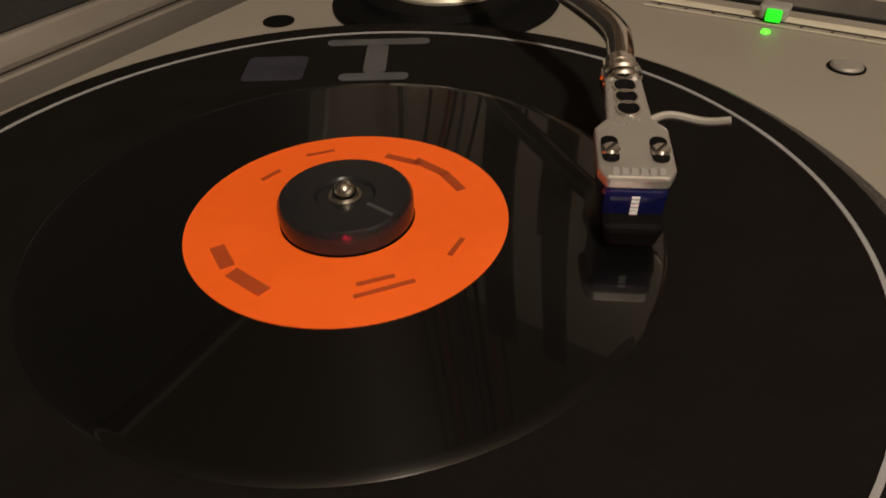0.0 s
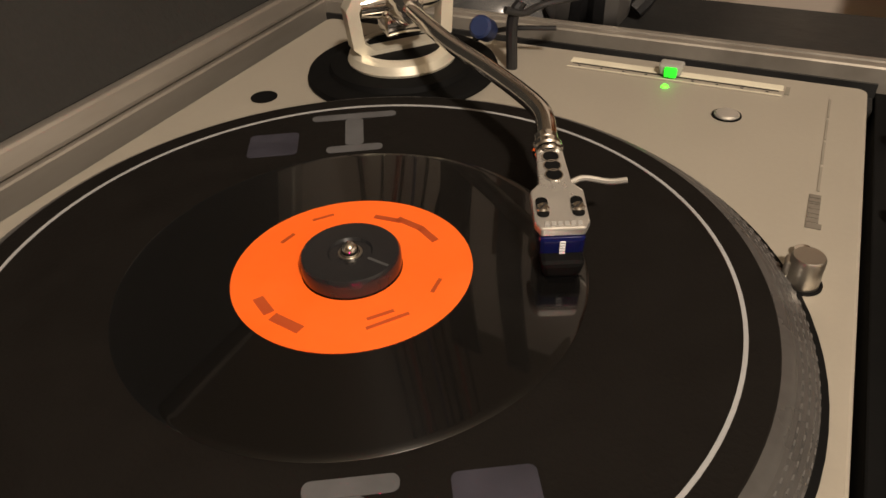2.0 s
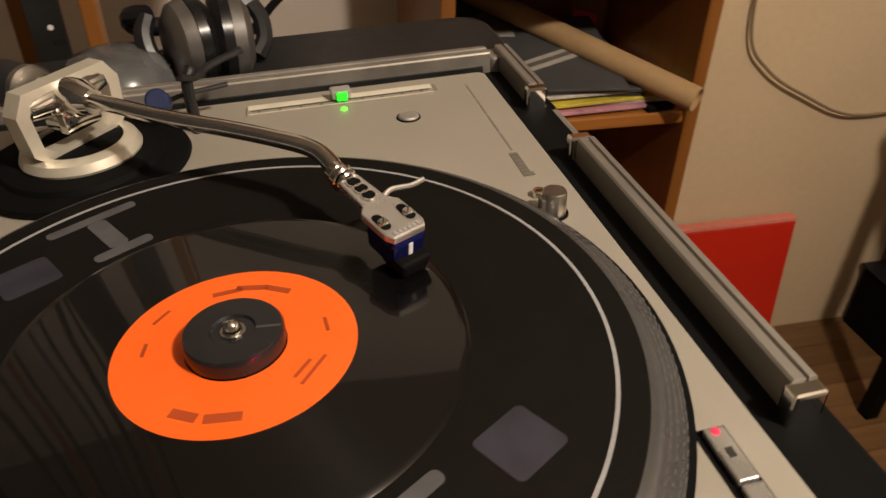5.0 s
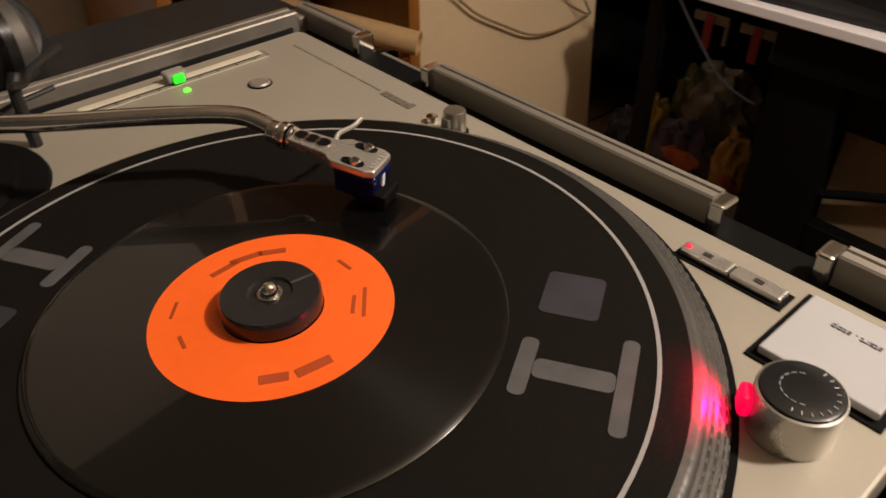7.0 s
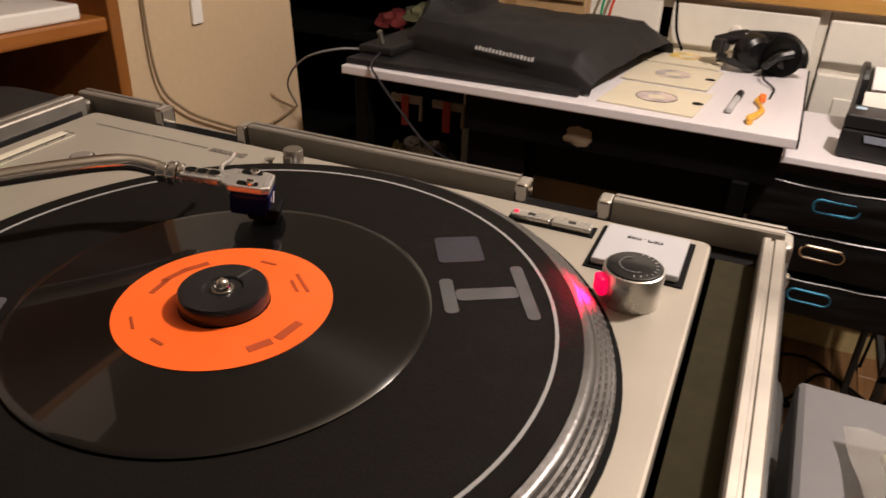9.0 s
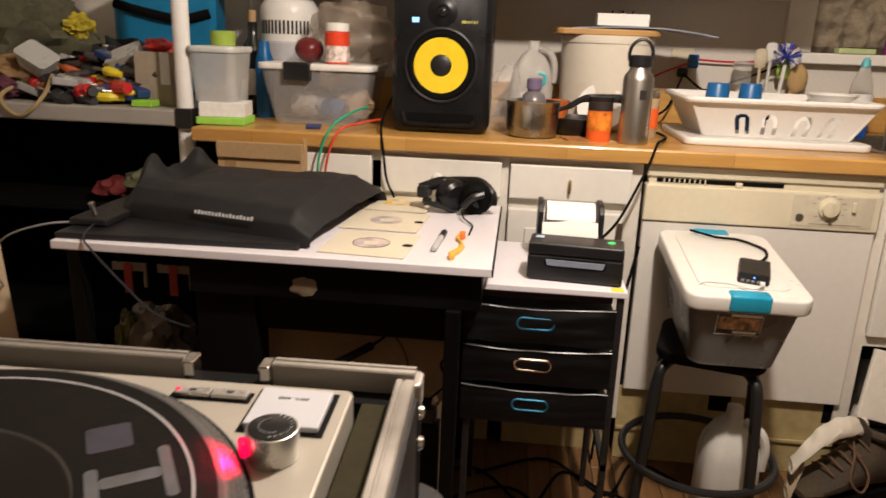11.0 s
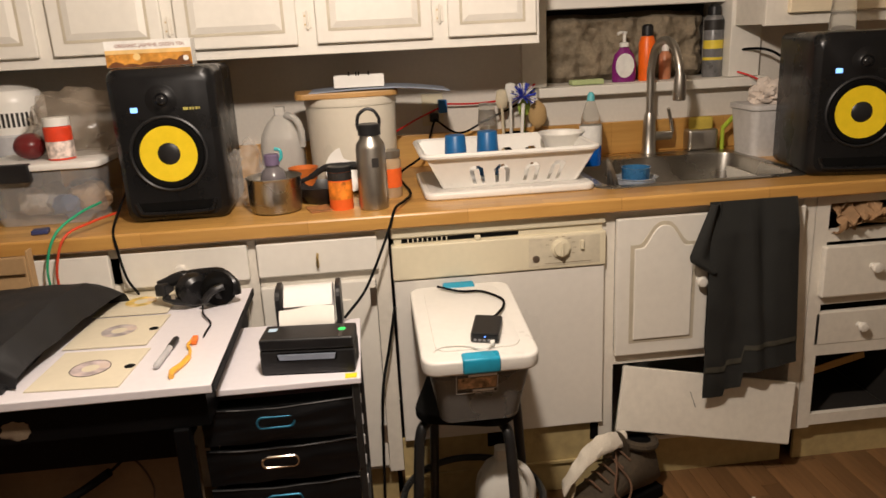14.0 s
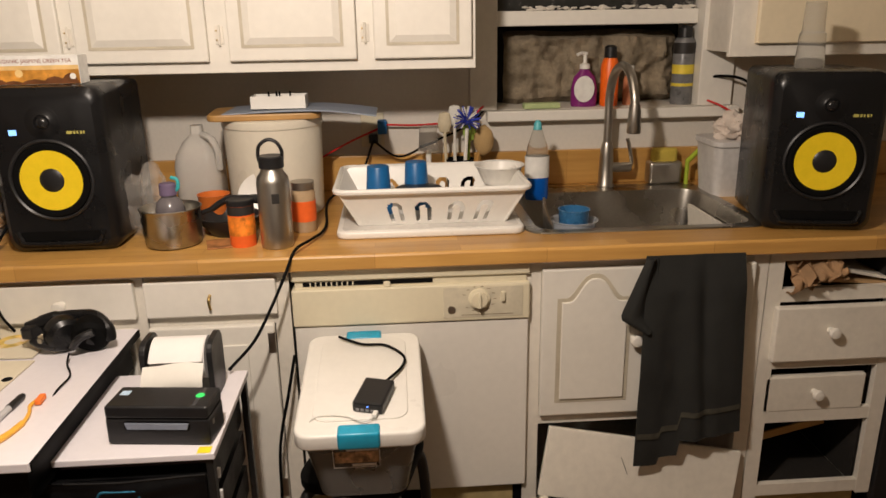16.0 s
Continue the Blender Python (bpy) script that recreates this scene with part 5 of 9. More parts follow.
part("sticker", box(0.004, 0.021, 0.070, 0.088, 0.083, 0.0837), mat("pale_blue_sticker", (0.45, 0.6, 0.75), 0.5), pr, "pale blue sticker")
part("button_line", box(-0.036, 0.036, -0.076, -0.068, 0.0828, 0.0833), mat("grey_gloss_strip", (0.06, 0.06, 0.06), 0.2), pr)
part("side_latch", box(-0.02, -0.012, -0.1008, -0.099, 0.034, 0.044, 0.0004), M_STEEL, pr)
part("foot", box(-0.038, 0.038, -0.095, 0.095, 0.0, 0.002), M_MATTE, pr)
tagged(part("note", box(1.508, 1.53, 0.10, 0.125, UT + 0.0005, UT + 0.001), mat("yellow_note", (0.85, 0.7, 0.02), 0.6)), "small yellow sticky note on the white top", "note")
ro = thing("paper_roll_stand", "white label roll on a black stand behind the printer", "label roll", Matrix.Translation((1.755, 0.205, UT)))
for s in (-1, 1):
    part("side", prism(rounded(-0.05, 0.05, 0.0, 0.135, 0.03), -0.006, 0.006, 0.002, m=Matrix.Translation((0, s * 0.069, 0)) @ Matrix(((1, 0, 0, 0), (0, 0, 1, 0), (0, 1, 0, 0), (0, 0, 0, 1)))), M_BLACK, ro)
part("loose_end", sheet(14, 4, lambda u, v: Vector((-0.006 - 0.052 * u, -0.055 + 0.11 * v, 0.1316 - 0.004 * u - 0.028 * u * u)), thick=0.0004), M_PAPER, ro, "strip of paper running to the printer", smooth=True)
part("roll", lathe([(0.012, -0.056), (0.046, -0.056), (0.046, 0.056), (0.012, 0.056)], 40, m=Matrix.Translation((0, 0, 0.085)) @ Matrix.Rotation(radians(90), 4, "X"), closed=True), M_PAPER, ro, "white label roll", smooth=True)
part("label_strip", sheet(20, 4, lambda u, v: Vector((-0.062 - 0.028 * math.sin(math.pi * u), -0.060 + 0.125 * v, 0.098 - 0.083 * u + 0.004 * math.sin(5 * v))), thick=0.0006), mat("shaded_label_paper", (0.72, 0.70, 0.64), 0.7, vary=0.04), ro, "loop of labels fed to the printer", smooth=True)
part("base", box(-0.055, 0.055, -0.063, 0.063, 0.0, 0.012, 0.003), M_BLACK, ro)

# things on the desk
M_CREAMP = mat("cream_card_sleeve", (0.66, 0.6, 0.46), 0.7, vary=0.05, scale=6)
for k, (x, y, a, c1) in enumerate(((1.522, 0.632, -4, (0.5, 0.42, 0.42)), (1.722, 0.636, -3, (0.4, 0.36, 0.36)), (1.915, 0.640, -2, (0.7, 0.5, 0.12)))):
    s = thing("record_sleeve", ("cream record sleeve with a grey printed disc", "cream record sleeve with a brown-grey disc", "cream record sleeve with a yellow and pink disc")[k], "record sleeve", Matrix.Translation((x, y, DZ + 0.0005 + 0.001 * k)) @ Matrix.Rotation(radians(a), 4, "Z"), group="record sleeves on the desk")
    part("sleeve", box(-0.09, 0.09, -0.09, 0.09, 0.0, 0.0032, 0.0006), M_CREAMP, s)
    part("disc", disc_ring(0.017, 0.038, 0.0033, 0.0037, 40), mat("printed_disc", c1, 0.5, vary=0.5, scale=25, stain=(0.62, 0.5, 0.42), stain_at=0.5), s, "printed record label")
    part("disc_centre", disc_ring(0.0, 0.017, 0.0033, 0.0036, 24), M_CREAMP, s)
    part("disc_rim", disc_ring(0.038, 0.0395, 0.0033, 0.0040, 40), (M_INK, M_CREAMP, M_CREAMP)[k], s)
    # black disc painted for the small shadow at the sleeve's edge
    part("edge_shadow", disc_ring(0, 0.011, 0.0033, 0.0036, 20, m=Matrix.Translation((0.0, -0.0785, 0))), M_MATTE, s)
mk = thing("marker_pen", "grey marker pen with a black cap on the desk", "pen", Matrix.Translation((1.566, 0.4915, DZ + 0.0075)) @ Matrix.Rotation(radians(-3), 4, "Z"))
part("barrel", lathe([(0, -0.075), (0.004, -0.075), (0.0065, -0.07), (0.0065, 0.02), (0, 0.02)], 16, m=Matrix.Rotation(radians(90), 4, "Y")), mat("grey_barrel", (0.45, 0.45, 0.46), 0.4), mk, smooth=True)
part("cap", lathe([(0, 0.02), (0.0074, 0.02), (0.0070, 0.065), (0.005, 0.072), (0, 0.072)], 16, m=Matrix.Rotation(radians(90), 4, "Y")), M_BLACK, mk, "black cap", smooth=True)
tb = thing("toothbrush", "yellow and orange toothbrush lying on the desk", "toothbrush", Matrix.Translation((1.537, 0.4525, DZ + 0.005)) @ Matrix.Rotation(radians(3), 4, "Z"))
part("handle", tube([(-0.095, 0.006, 0.001), (-0.075, 0.008, 0.002), (-0.04, -0.004, 0.0), (0.0, -0.012, 0.0), (0.035, -0.008, 0.0), (0.06, 0.0, 0.001), (0.09, -0.006, 0.001)], [0.0055, 0.0066, 0.0062, 0.0036, 0.0034, 0.0036, 0.0045], 10), mat("yellow_plastic", (0.8, 0.42, 0.05), 0.35), tb, smooth=True)
part("bristles", box(0.066, 0.096, -0.017, -0.005, -0.003, 0.008, 0.002), mat("orange_bristles", (0.85, 0.2, 0.03), 0.6, fine=400, bump=0.6), tb, "orange bristles")
hp = thing("folded_headphones", "black folded headphones with a cable on the desk", "headphones", Matrix.Translation((1.868, 0.478, DZ)) @ Matrix.Rotation(radians(-14), 4, "Z"))
for i, (x, y, z, ry, rz) in enumerate(((-0.012, 0.012, 0.044, 80, 52), (0.0, -0.047, 0.042, 74, 24), (0.012, -0.028, 0.036, 62, -30))):
    part("ear_cup", lathe([(0, -0.022), (0.032, -0.021), (0.041, -0.012), (0.043, 0.004), (0.039, 0.020), (0.022, 0.018), (0, 0.014)], 28, m=Matrix.Translation((x, y, z)) @ Matrix.Rotation(radians(rz), 4, "Z") @ Matrix.Rotation(radians(ry), 4, "Y")), (M_SATIN, M_MATTE, M_SATIN)[i], hp, "padded black ear cup", smooth=True)
part("headband", tube([(-0.02, 0.098, 0.056), (-0.005, 0.07, 0.066), (0.012, 0.035, 0.074), (0.02, -0.01, 0.078), (0.02, -0.05, 0.078), (0.012, -0.082, 0.055), (0.008, -0.088, 0.025)], [0.013, 0.015, 0.012, 0.012, 0.012, 0.013, 0.011], 10), M_SATIN, hp, smooth=True)
part("hinge", box(-0.045, 0.005, 0.070, 0.098, 0.036, 0.066, 0.006), M_BLACK, hp, "square folded hinge")
part("yoke", tube([(-0.03, 0.08, 0.03), (-0.04, 0.05, 0.025), (-0.035, 0.02, 0.02)], 0.010, 8), M_BLACK, hp, smooth=True)
part("yoke", tube([(-0.03, -0.075, 0.06), (-0.045, -0.05, 0.05), (-0.04, -0.025, 0.025)], 0.009, 8), M_BLACK, hp, smooth=True)
part("badge", box(-0.047, -0.043, 0.045, 0.056, 0.030, 0.044, 0.002), M_STEEL, hp)
part("cable", tube([(-0.06, -0.03, 0.02), (-0.09, -0.045, 0.01), (-0.13, -0.08, 0.004), (-0.19, -0.094, 0.003), (-0.24, -0.1, -0.02), (-0.27, -0.1, -0.06)], 0.0022, 6), M_MATTE, hp)

# black dust cover over equipment
def cover(u, v):
    """u from one end to the other, v round from front to back."""
    fx, fy = 1.452 + 0.125 * u, 0.746 + 0.485 * u
    bx, by = 1.93 - 0.06 * u, 0.672 + 0.59 * u
    prof = [(0.0, 0.002), (0.02, 0.045), (0.10, 0.066 + 0.012 * u), (0.5, 0.085 + 0.01 * u), (0.85, 0.082 + 0.01 * u), (0.97, 0.06), (1.0, 0.002)]
    t = v * (len(prof) - 1)
    i = min(int(t), len(prof) - 2)
    f = t - i
    s_ = prof[i][0] * (1 - f) + prof[i + 1][0] * f
    z = prof[i][1] * (1 - f) + prof[i + 1][1] * f
    x, y = fx + (bx - fx) * s_, fy + (by - fy) * s_
    lift = z / 0.09
    n = noise.noise(Vector((x * 9, y * 7, 2.0))) * 0.010 + noise.noise(Vector((x * 25, y * 22, 5.0))) * 0.004
    low = 0.45 + 0.55 * min(1.0, u / 0.10)
    if u > 0.9:
        low *= 1 - 0.75 * (u - 0.9) / 0.1
    sag = -0.022 * math.exp(-((u - 0.82) / 0.07) ** 2) * math.exp(-((s_ - 0.55) / 0.2) ** 2)
    flap = 0.055 * math.exp(-((u - 0.92) / 0.055) ** 2) * math.exp(-((s_ - 0.42) / 0.16) ** 2) + 0.05 * math.exp(-((u - 0.80) / 0.05) ** 2) * math.exp(-((s_ - 0.86) / 0.12) ** 2)
    return Vector((x, y, DZ + 0.003 + z * low + (n + sag + flap) * lift))


cv = thing("dust_cover", "black cloth dust cover draped over equipment on the desk", "dust cover")
part("cloth", sheet(60, 40, cover), mat("black_nylon_cloth", (0.0095, 0.0095, 0.0105), 0.6, vary=0.2, scale=10, fine=300, bump=0.3), cv, "wrinkled black cloth", smooth=True)
bm = fresh()
for i in range(17):
    box(-0.0008, 0, -0.0029, 0.0029, -0.0036, 0.0036 if i % 3 else 0.0052, bm=bm, m=Matrix.Translation((1.4855 + 0.0023 * i, 0.878 + i * 0.0086, DZ + 0.048)) @ Matrix.Rotation(radians(-15), 4, "Z") @ Matrix.Rotation(radians(15), 4, "Y"))
part("cloth_print", bm, mat("silver_cloth_print", (0.6, 0.6, 0.6), 0.6), cv, "pale printed maker's mark")
eq = thing("flat_equipment", "flat black device with cables beside the cover", "equipment")
part("body", box(1.47, 1.88, 1.19, 1.274, DZ + 0.014, DZ + 0.032, 0.005), M_BLACK, eq)
part("base", prism([(1.417, 1.2735), (1.438, 0.765), (1.62, 0.765), (1.88, 1.2735)], DZ + 0.0005, DZ + 0.0135, 0.003), M_BLACK, eq, "thin black base plate")
part("plug", lathe([(0, 0), (0.006, 0), (0.006, 0.03), (0, 0.032)], 12, m=Matrix.Translation((1.50, 1.23, DZ + 0.035)) @ Matrix.Rotation(radians(-25), 4, "Y")), M_STEEL, eq)
part("cable", tube([(1.475, 1.22, DZ + 0.02), (1.41, 1.205, DZ + 0.012), (1.395, 1.187, 0.735), (1.395, 1.124, 0.664), (1.40, 1.062, 0.601), (1.45, 1.02, 0.555), (1.55, 1.00, 0.50), (1.60, 1.00, 0.40)], 0.0023, 6), mat("grey_cable", (0.022, 0.022, 0.028), 0.5), eq, "grey cable")

cb = thing("cardboard_box", "open brown cardboard box against the worktop edge", "box", Matrix.Translation((1.93, 1.01, 0.76)))
part("panel", box(-0.006, 0.0, -0.11, 0.12, -0.01, 0.125, 0.001), M_CARD, cb)
part("panel", box(0.0, 0.028, -0.115, -0.11, -0.01, 0.138, 0.001), M_CARD, cb)
part("flap", box(-0.0085, -0.0065, -0.112, 0.118, 0.085, 0.126, 0.0005, m=Matrix.Rotation(radians(-5), 4, "Y")), M_CARD, cb, "folded-over cardboard flap")
part("tape", box(-0.0072, -0.0064, 0.07, 0.10, -0.008, 0.082), mat("brown_parcel_tape", (0.30, 0.18, 0.08), 0.35), cb)

# storage bin on a stool
TILT = Matrix.Translation((1.63, 0, 0.478)) @ Matrix.Rotation(radians(-6.5), 4, "Y") @ Matrix.Translation((-1.63, 0, -0.478))
bn = thing("storage_bin", "clear storage bin with white lid and blue handles on a stool", "storage bin", TILT)
BX0, BX1, BY0, BY1, BT = 1.592, 1.990, -0.311, -0.042, 0.668
M_CLEAR = mat("cloudy_clear_plastic", (0.5, 0.49, 0.46), 0.25, vary=0.05, bump=0.03, transmission=0.7, ior=1.2)
M_LID = mat("white_polypropylene", (0.76, 0.74, 0.69), 0.35, vary=0.04, bump=0.04)
M_BLUEH = mat("teal_blue_plastic", (0.02, 0.32, 0.5), 0.35)
o_t = rounded(BX0 + 0.015, BX1 - 0.015, BY0 + 0.015, BY1 - 0.015, 0.03)
o_b = rounded(BX0 + 0.04, BX1 - 0.04, BY0 + 0.04, BY1 - 0.04, 0.03)
part("tub", loft([[(x, y, BT - 0.032) for x, y in o_t], [(x, y, 0.478) for x, y in o_b]], caps=(False, True)), M_CLEAR, bn, "cloudy clear tub", smooth=True)
part("contents", loft([[(x, y, 0.606) for x, y in rounded(BX0 + 0.026, BX1 - 0.026, BY0 + 0.024, BY1 - 0.024, 0.03)], [(x, y, 0.482) for x, y in rounded(BX0 + 0.046, BX1 - 0.046, BY0 + 0.046, BY1 - 0.046, 0.03)]]), mat("dark_contents", (0.05, 0.048, 0.045), 0.8, vary=0.4, scale=20, bump=0.5), bn)
lid_b = prism(rounded(BX0, BX1, BY0, BY1, 0.035), BT - 0.038, BT, 0.007, seg=3)
lidp = part("lid", lid_b, M_LID, bn, "white lid", smooth=True)
part("lid_ridge", prism(rounded(BX0 + 0.045, BX1 - 0.03, BY0 + 0.035, BY1 - 0.035, 0.03), BT - 0.001, BT + 0.004, 0.002), M_LID, lidp, smooth=True)
for x0, x1 in ((BX0 - 0.006, BX0 + 0.03), (BX1 - 0.03, BX1 + 0.006)):
    part("handle", box(x0, x1, -0.218, -0.132, BT - 0.034, BT + 0.006, 0.006, seg=3), M_BLUEH, bn, "teal blue clip handle", smooth=True)
LBL = Matrix.Translation((BX0 + 0.0235, -0.1665, 0.594)) @ Matrix.Rotation(radians(-8), 4, "Y")
lb = part("sticker", box(-0.0015, 0.0, -0.0485, 0.0485, -0.0285, 0.0285, m=LBL), mat("dark_label_paper", (0.03, 0.025, 0.02), 0.6), bn, "printed paper label")
for y0_, y1_, z0_, z1_ in ((-0.0485, 0.0485, 0.0270, 0.0285), (-0.0485, 0.0485, -0.0285, -0.0270), (-0.0485, -0.0470, -0.0270, 0.0270), (0.0470, 0.0485, -0.0270, 0.0270)):
    part("sticker_border", box(-0.0022, -0.0016, y0_, y1_, z0_, z1_, m=LBL), M_PAPER, lb)
part("sticker_print", box(-0.0025, -0.0016, -0.0455, 0.02, 0.020, 0.0265, m=LBL), M_PAPER, lb, "white printed bar")
part("sticker_print", box(-0.0025, -0.0016, -0.040, 0.010, -0.024, -0.018, m=LBL), M_PAPER, lb)
part("sticker_picture", box(-0.0025, -0.0016, -0.0455, 0.0445, -0.014, 0.018, m=LBL), mat("brown_label_picture", (0.5, 0.32, 0.18), 0.55, vary=0.6, scale=60, stain=(0.12, 0.07, 0.04), stain_at=0.52), lb)
stl = thing("stool", "black tubular steel stool under the storage bin", "stool", Matrix.Translation((1.79, -0.170, 0)) @ Matrix.Rotation(radians(-15), 4, "Z"))
part("seat", prism(rounded(-0.135, 0.135, -0.125, 0.125, 0.06, 8), 0.450, 0.4765, 0.006, seg=3), M_MATTE, stl, "black padded seat", smooth=True)
for sx_ in (-1, 1):
    for sy_ in (-1, 1):
        part("leg", tube([(sx_ * 0.04, sy_ * 0.065, 0.438), (sx_ * 0.085, sy_ * 0.095, 0.432), (sx_ * 0.112, sy_ * 0.112, 0.395), (sx_ * 0.125, sy_ * 0.124, 0.2), (sx_ * 0.138, sy_ * 0.136, 0.0)], 0.0135, 12), M_METALB, stl, smooth=True)
part("foot_ring", tube([(0.187 * math.cos(a), 0.187 * math.sin(a), 0.165) for a in [2 * math.pi * k / 24 for k in range(25)]], 0.010, 8, n=2), M_METALB, stl, "round steel foot ring", smooth=True)
ch = thing("usb_charger", "black multi-port usb charger with a white cable on the bin", "charger", TILT @ Matrix.Translation((1.70, -0.205, BT + 0.0045)) @ Matrix.Rotation(radians(-16), 4, "Z") @ Matrix.Scale(0.92, 4))
part("body", box(-0.052, 0.052, -0.036, 0.036, 0.0, 0.027, 0.005), M_BLACK, ch)
for i in range(5):
    part("port", box(-0.0530, -0.0515, -0.026 + i * 0.0115, -0.019 + i * 0.0115, 0.006, 0.012), mat("grey_port", (0.25, 0.25, 0.26), 0.4), ch)
part("status_light", box(-0.0528, -0.0515, -0.003, 0.001, 0.017, 0.020), glow("blue_status_led", (0.1, 0.25, 1.0), 3.0), ch)
part("power_cord", tube([(0.05, -0.005, 0.012), (0.09, -0.02, 0.012), (0.14, -0.03, 0.008), (0.19, -0.02, 0.006), (0.23, 0.04, 0.006), (0.22, 0.10, 0.008), (0.24, 0.17, 0.01)], 0.0035, 8), M_MATTE, ch, "black power cord")
part("usb_plug", box(-0.07, -0.052, -0.026, -0.015, 0.004, 0.013, 0.002), M_LID, ch, "white plug")
part("usb_cable", tube([(-0.068, -0.02, 0.008), (-0.085, 0.0, 0.004), (-0.075, 0.05, 0.004), (-0.085, 0.10, 0.003), (-0.1, 0.12, -0.004), (-0.105, 0.095, -0.012), (-0.108, 0.05, -0.012)], 0.002, 6), M_LID, ch, "white cable")

# things on the floor
wj = thing("water_jug", "empty translucent plastic gallon jug on the floor", "jug", Matrix.Translation((1.785, -0.250, 0.0)))
def jug(parent, h=0.265, w=0.075, plastic=None):
    plastic = plastic or mat("milky_plastic", (0.68, 0.66, 0.6), 0.35, vary=0.06, transmission=0.1, ior=1.1)
    part("bottle", loft([[(x * k, y * k, z) for x, y in rounded(-w, w, -w, w, w * 0.55, 6)] for k, z in ((0.93, 0.0), (1.0, 0.01), (1.0, h * 0.55), (0.9, h * 0.68), (0.6, h * 0.82), (0.27, h * 0.9), (0.25, h))]), plastic, parent, smooth=True)
    part("grip", tube([(-0.02, -w * 0.3, h * 0.9), (-0.045, -w * 0.75, h * 0.86), (-0.05, -w * 0.98, h * 0.72), (-0.045, -w * 0.98, h * 0.52)], 0.011, 8), plastic, parent, smooth=True)
jug(wj, 0.305, 0.070)
M_BOOT = mat("brown_suede", (0.060, 0.044, 0.027), 0.9, vary=0.35, scale=15, fine=150, bump=0.6)
bt = thing("boot", "worn brown lace-up boot on the floor", "boot", Matrix.Translation((1.905, -0.605, 0.0)) @ Matrix.Rotation(radians(112), 4, "Z") @ Matrix.Scale(1.1, 4))
secs = []
for x, wy, h, zc in ((-0.13, 0.035, 0.07, 0.05), (-0.11, 0.045, 0.16, 0.03), (-0.05, 0.048, 0.175, 0.03), (0.0, 0.05, 0.135, 0.03), (0.06, 0.054, 0.09, 0.03), (0.11, 0.05, 0.07, 0.03), (0.145, 0.03, 0.045, 0.03)):
    secs.append([(x + 0.006 * noise.noise(Vector((x * 30, a, 0))), wy * math.cos(a) * (1 + 0.12 * noise.noise(Vector((x * 20, a * 2, 3)))), zc + (h - zc) * 0.5 + (h - zc) * 0.5 * math.sin(a)) for a in [2 * math.pi * k / 18 for k in range(18)]])
part("upper", loft(secs), M_BOOT, bt, "scuffed brown upper", smooth=True)
part("sole", loft([[(x, y, z) for x, y in ((-0.135, -0.04), (-0.05, -0.045), (0.06, -0.056), (0.13, -0.045), (0.152, 0.0), (0.13, 0.045), (0.06, 0.056), (-0.05, 0.045), (-0.135, 0.04))] for z in (0.0, 0.032)]), M_MATTE, bt, "dark rubber sole")
part("opening", lathe([(0, 0), (0.040, 0.0), (0.042, 0.004), (0, 0.003)], 20, m=Matrix.Translation((-0.075, 0, 0.168))), M_MATTE, bt, "dark inside of the boot")
part("tongue", sheet(8, 10, lambda u, v: Vector((-0.032 + 0.012 * v + 0.006 * math.sin(3 * u), -0.028 + 0.056 * u, 0.140 + 0.075 * v - 0.02 * (2 * u - 1) ** 2)), thick=0.004), M_BOOT, bt, "soft tongue standing up", smooth=True)
part("collar", tube([(-0.12 + 0.045 * (1 + math.cos(a)), 0.043 * math.sin(a), 0.172 + 0.008 * math.cos(a)) for a in [2 * math.pi * k / 18 for k in range(19)]], 0.012, 8, n=2), M_BOOT, bt, smooth=True)
for i in range(5):
    x = -0.02 + i * 0.024
    z = 0.155 - i * 0.014
    part("lace", tube([(x, -0.032, z - 0.012), (x + 0.008, 0, z + 0.006), (x - 0.004, 0.032, z - 0.012)], 0.003, 6), mat("tan_lace", (0.13, 0.07, 0.04), 0.8), bt)
part("lace_loop", tube([(0.0, 0.0, 0.16), (0.03, 0.04, 0.14), (0.05, 0.06, 0.09), (0.02, 0.07, 0.06), (0.0, 0.06, 0.1), (0.02, 0.02, 0.15)], 0.003, 6), bpy.data.materials["tan_lace"], bt)
M_SOCK = mat("off_white_knit", (0.62, 0.57, 0.48), 0.9, fine=300, bump=0.5)


def sock_fn(path, width, thick, seed):
    """A flattened, wrinkled sleeve of cloth along a path."""
    def fn(u, v):
        k = min(u, 0.9999) * (len(path) - 1)
        i = int(k)
        p = Vector(path[i]).lerp(Vector(path[i + 1]), k - i)
        w = width * (0.75 + 0.35 * math.sin(math.pi * min(1, u * 1.15)) + 0.12 * noise.noise(Vector((u * 4, seed, 1))))
        a = 2 * math.pi * v
        wr = 0.22 * noise.noise(Vector((u * 9, v * 5, seed))) + 0.1 * noise.noise(Vector((u * 21, v * 9, seed)))
        return p + Vector((w * 0.6 * math.cos(a), 0.0, thick * math.sin(a) * (1 + wr) + w * 0.35 * math.cos(a) + 0.03 * wr))
    return fn


tagged(part("sock", sheet(34, 14, sock_fn([(1.93, -0.645, 0.205), (1.90, -0.595, 0.215), (1.88, -0.55, 0.22), (1.86, -0.50, 0.195), (1.85, -0.46, 0.15), (1.85, -0.435, 0.11)], 0.036, 0.016, 3.0)), M_SOCK, smooth=True), "crumpled off-white sock lying over the boot", "sock")
tagged(part("sock", sheet(26, 14, sock_fn([(1.88, -0.475, 0.115), (1.88, -0.46, 0.08), (1.87, -0.45, 0.045), (1.86, -0.44, 0.022)], 0.045, 0.014, 8.0)), mat("beige_knit", (0.42, 0.34, 0.23), 0.9, fine=300, bump=0.5), smooth=True), "beige sock hanging beside the boot", "sock")

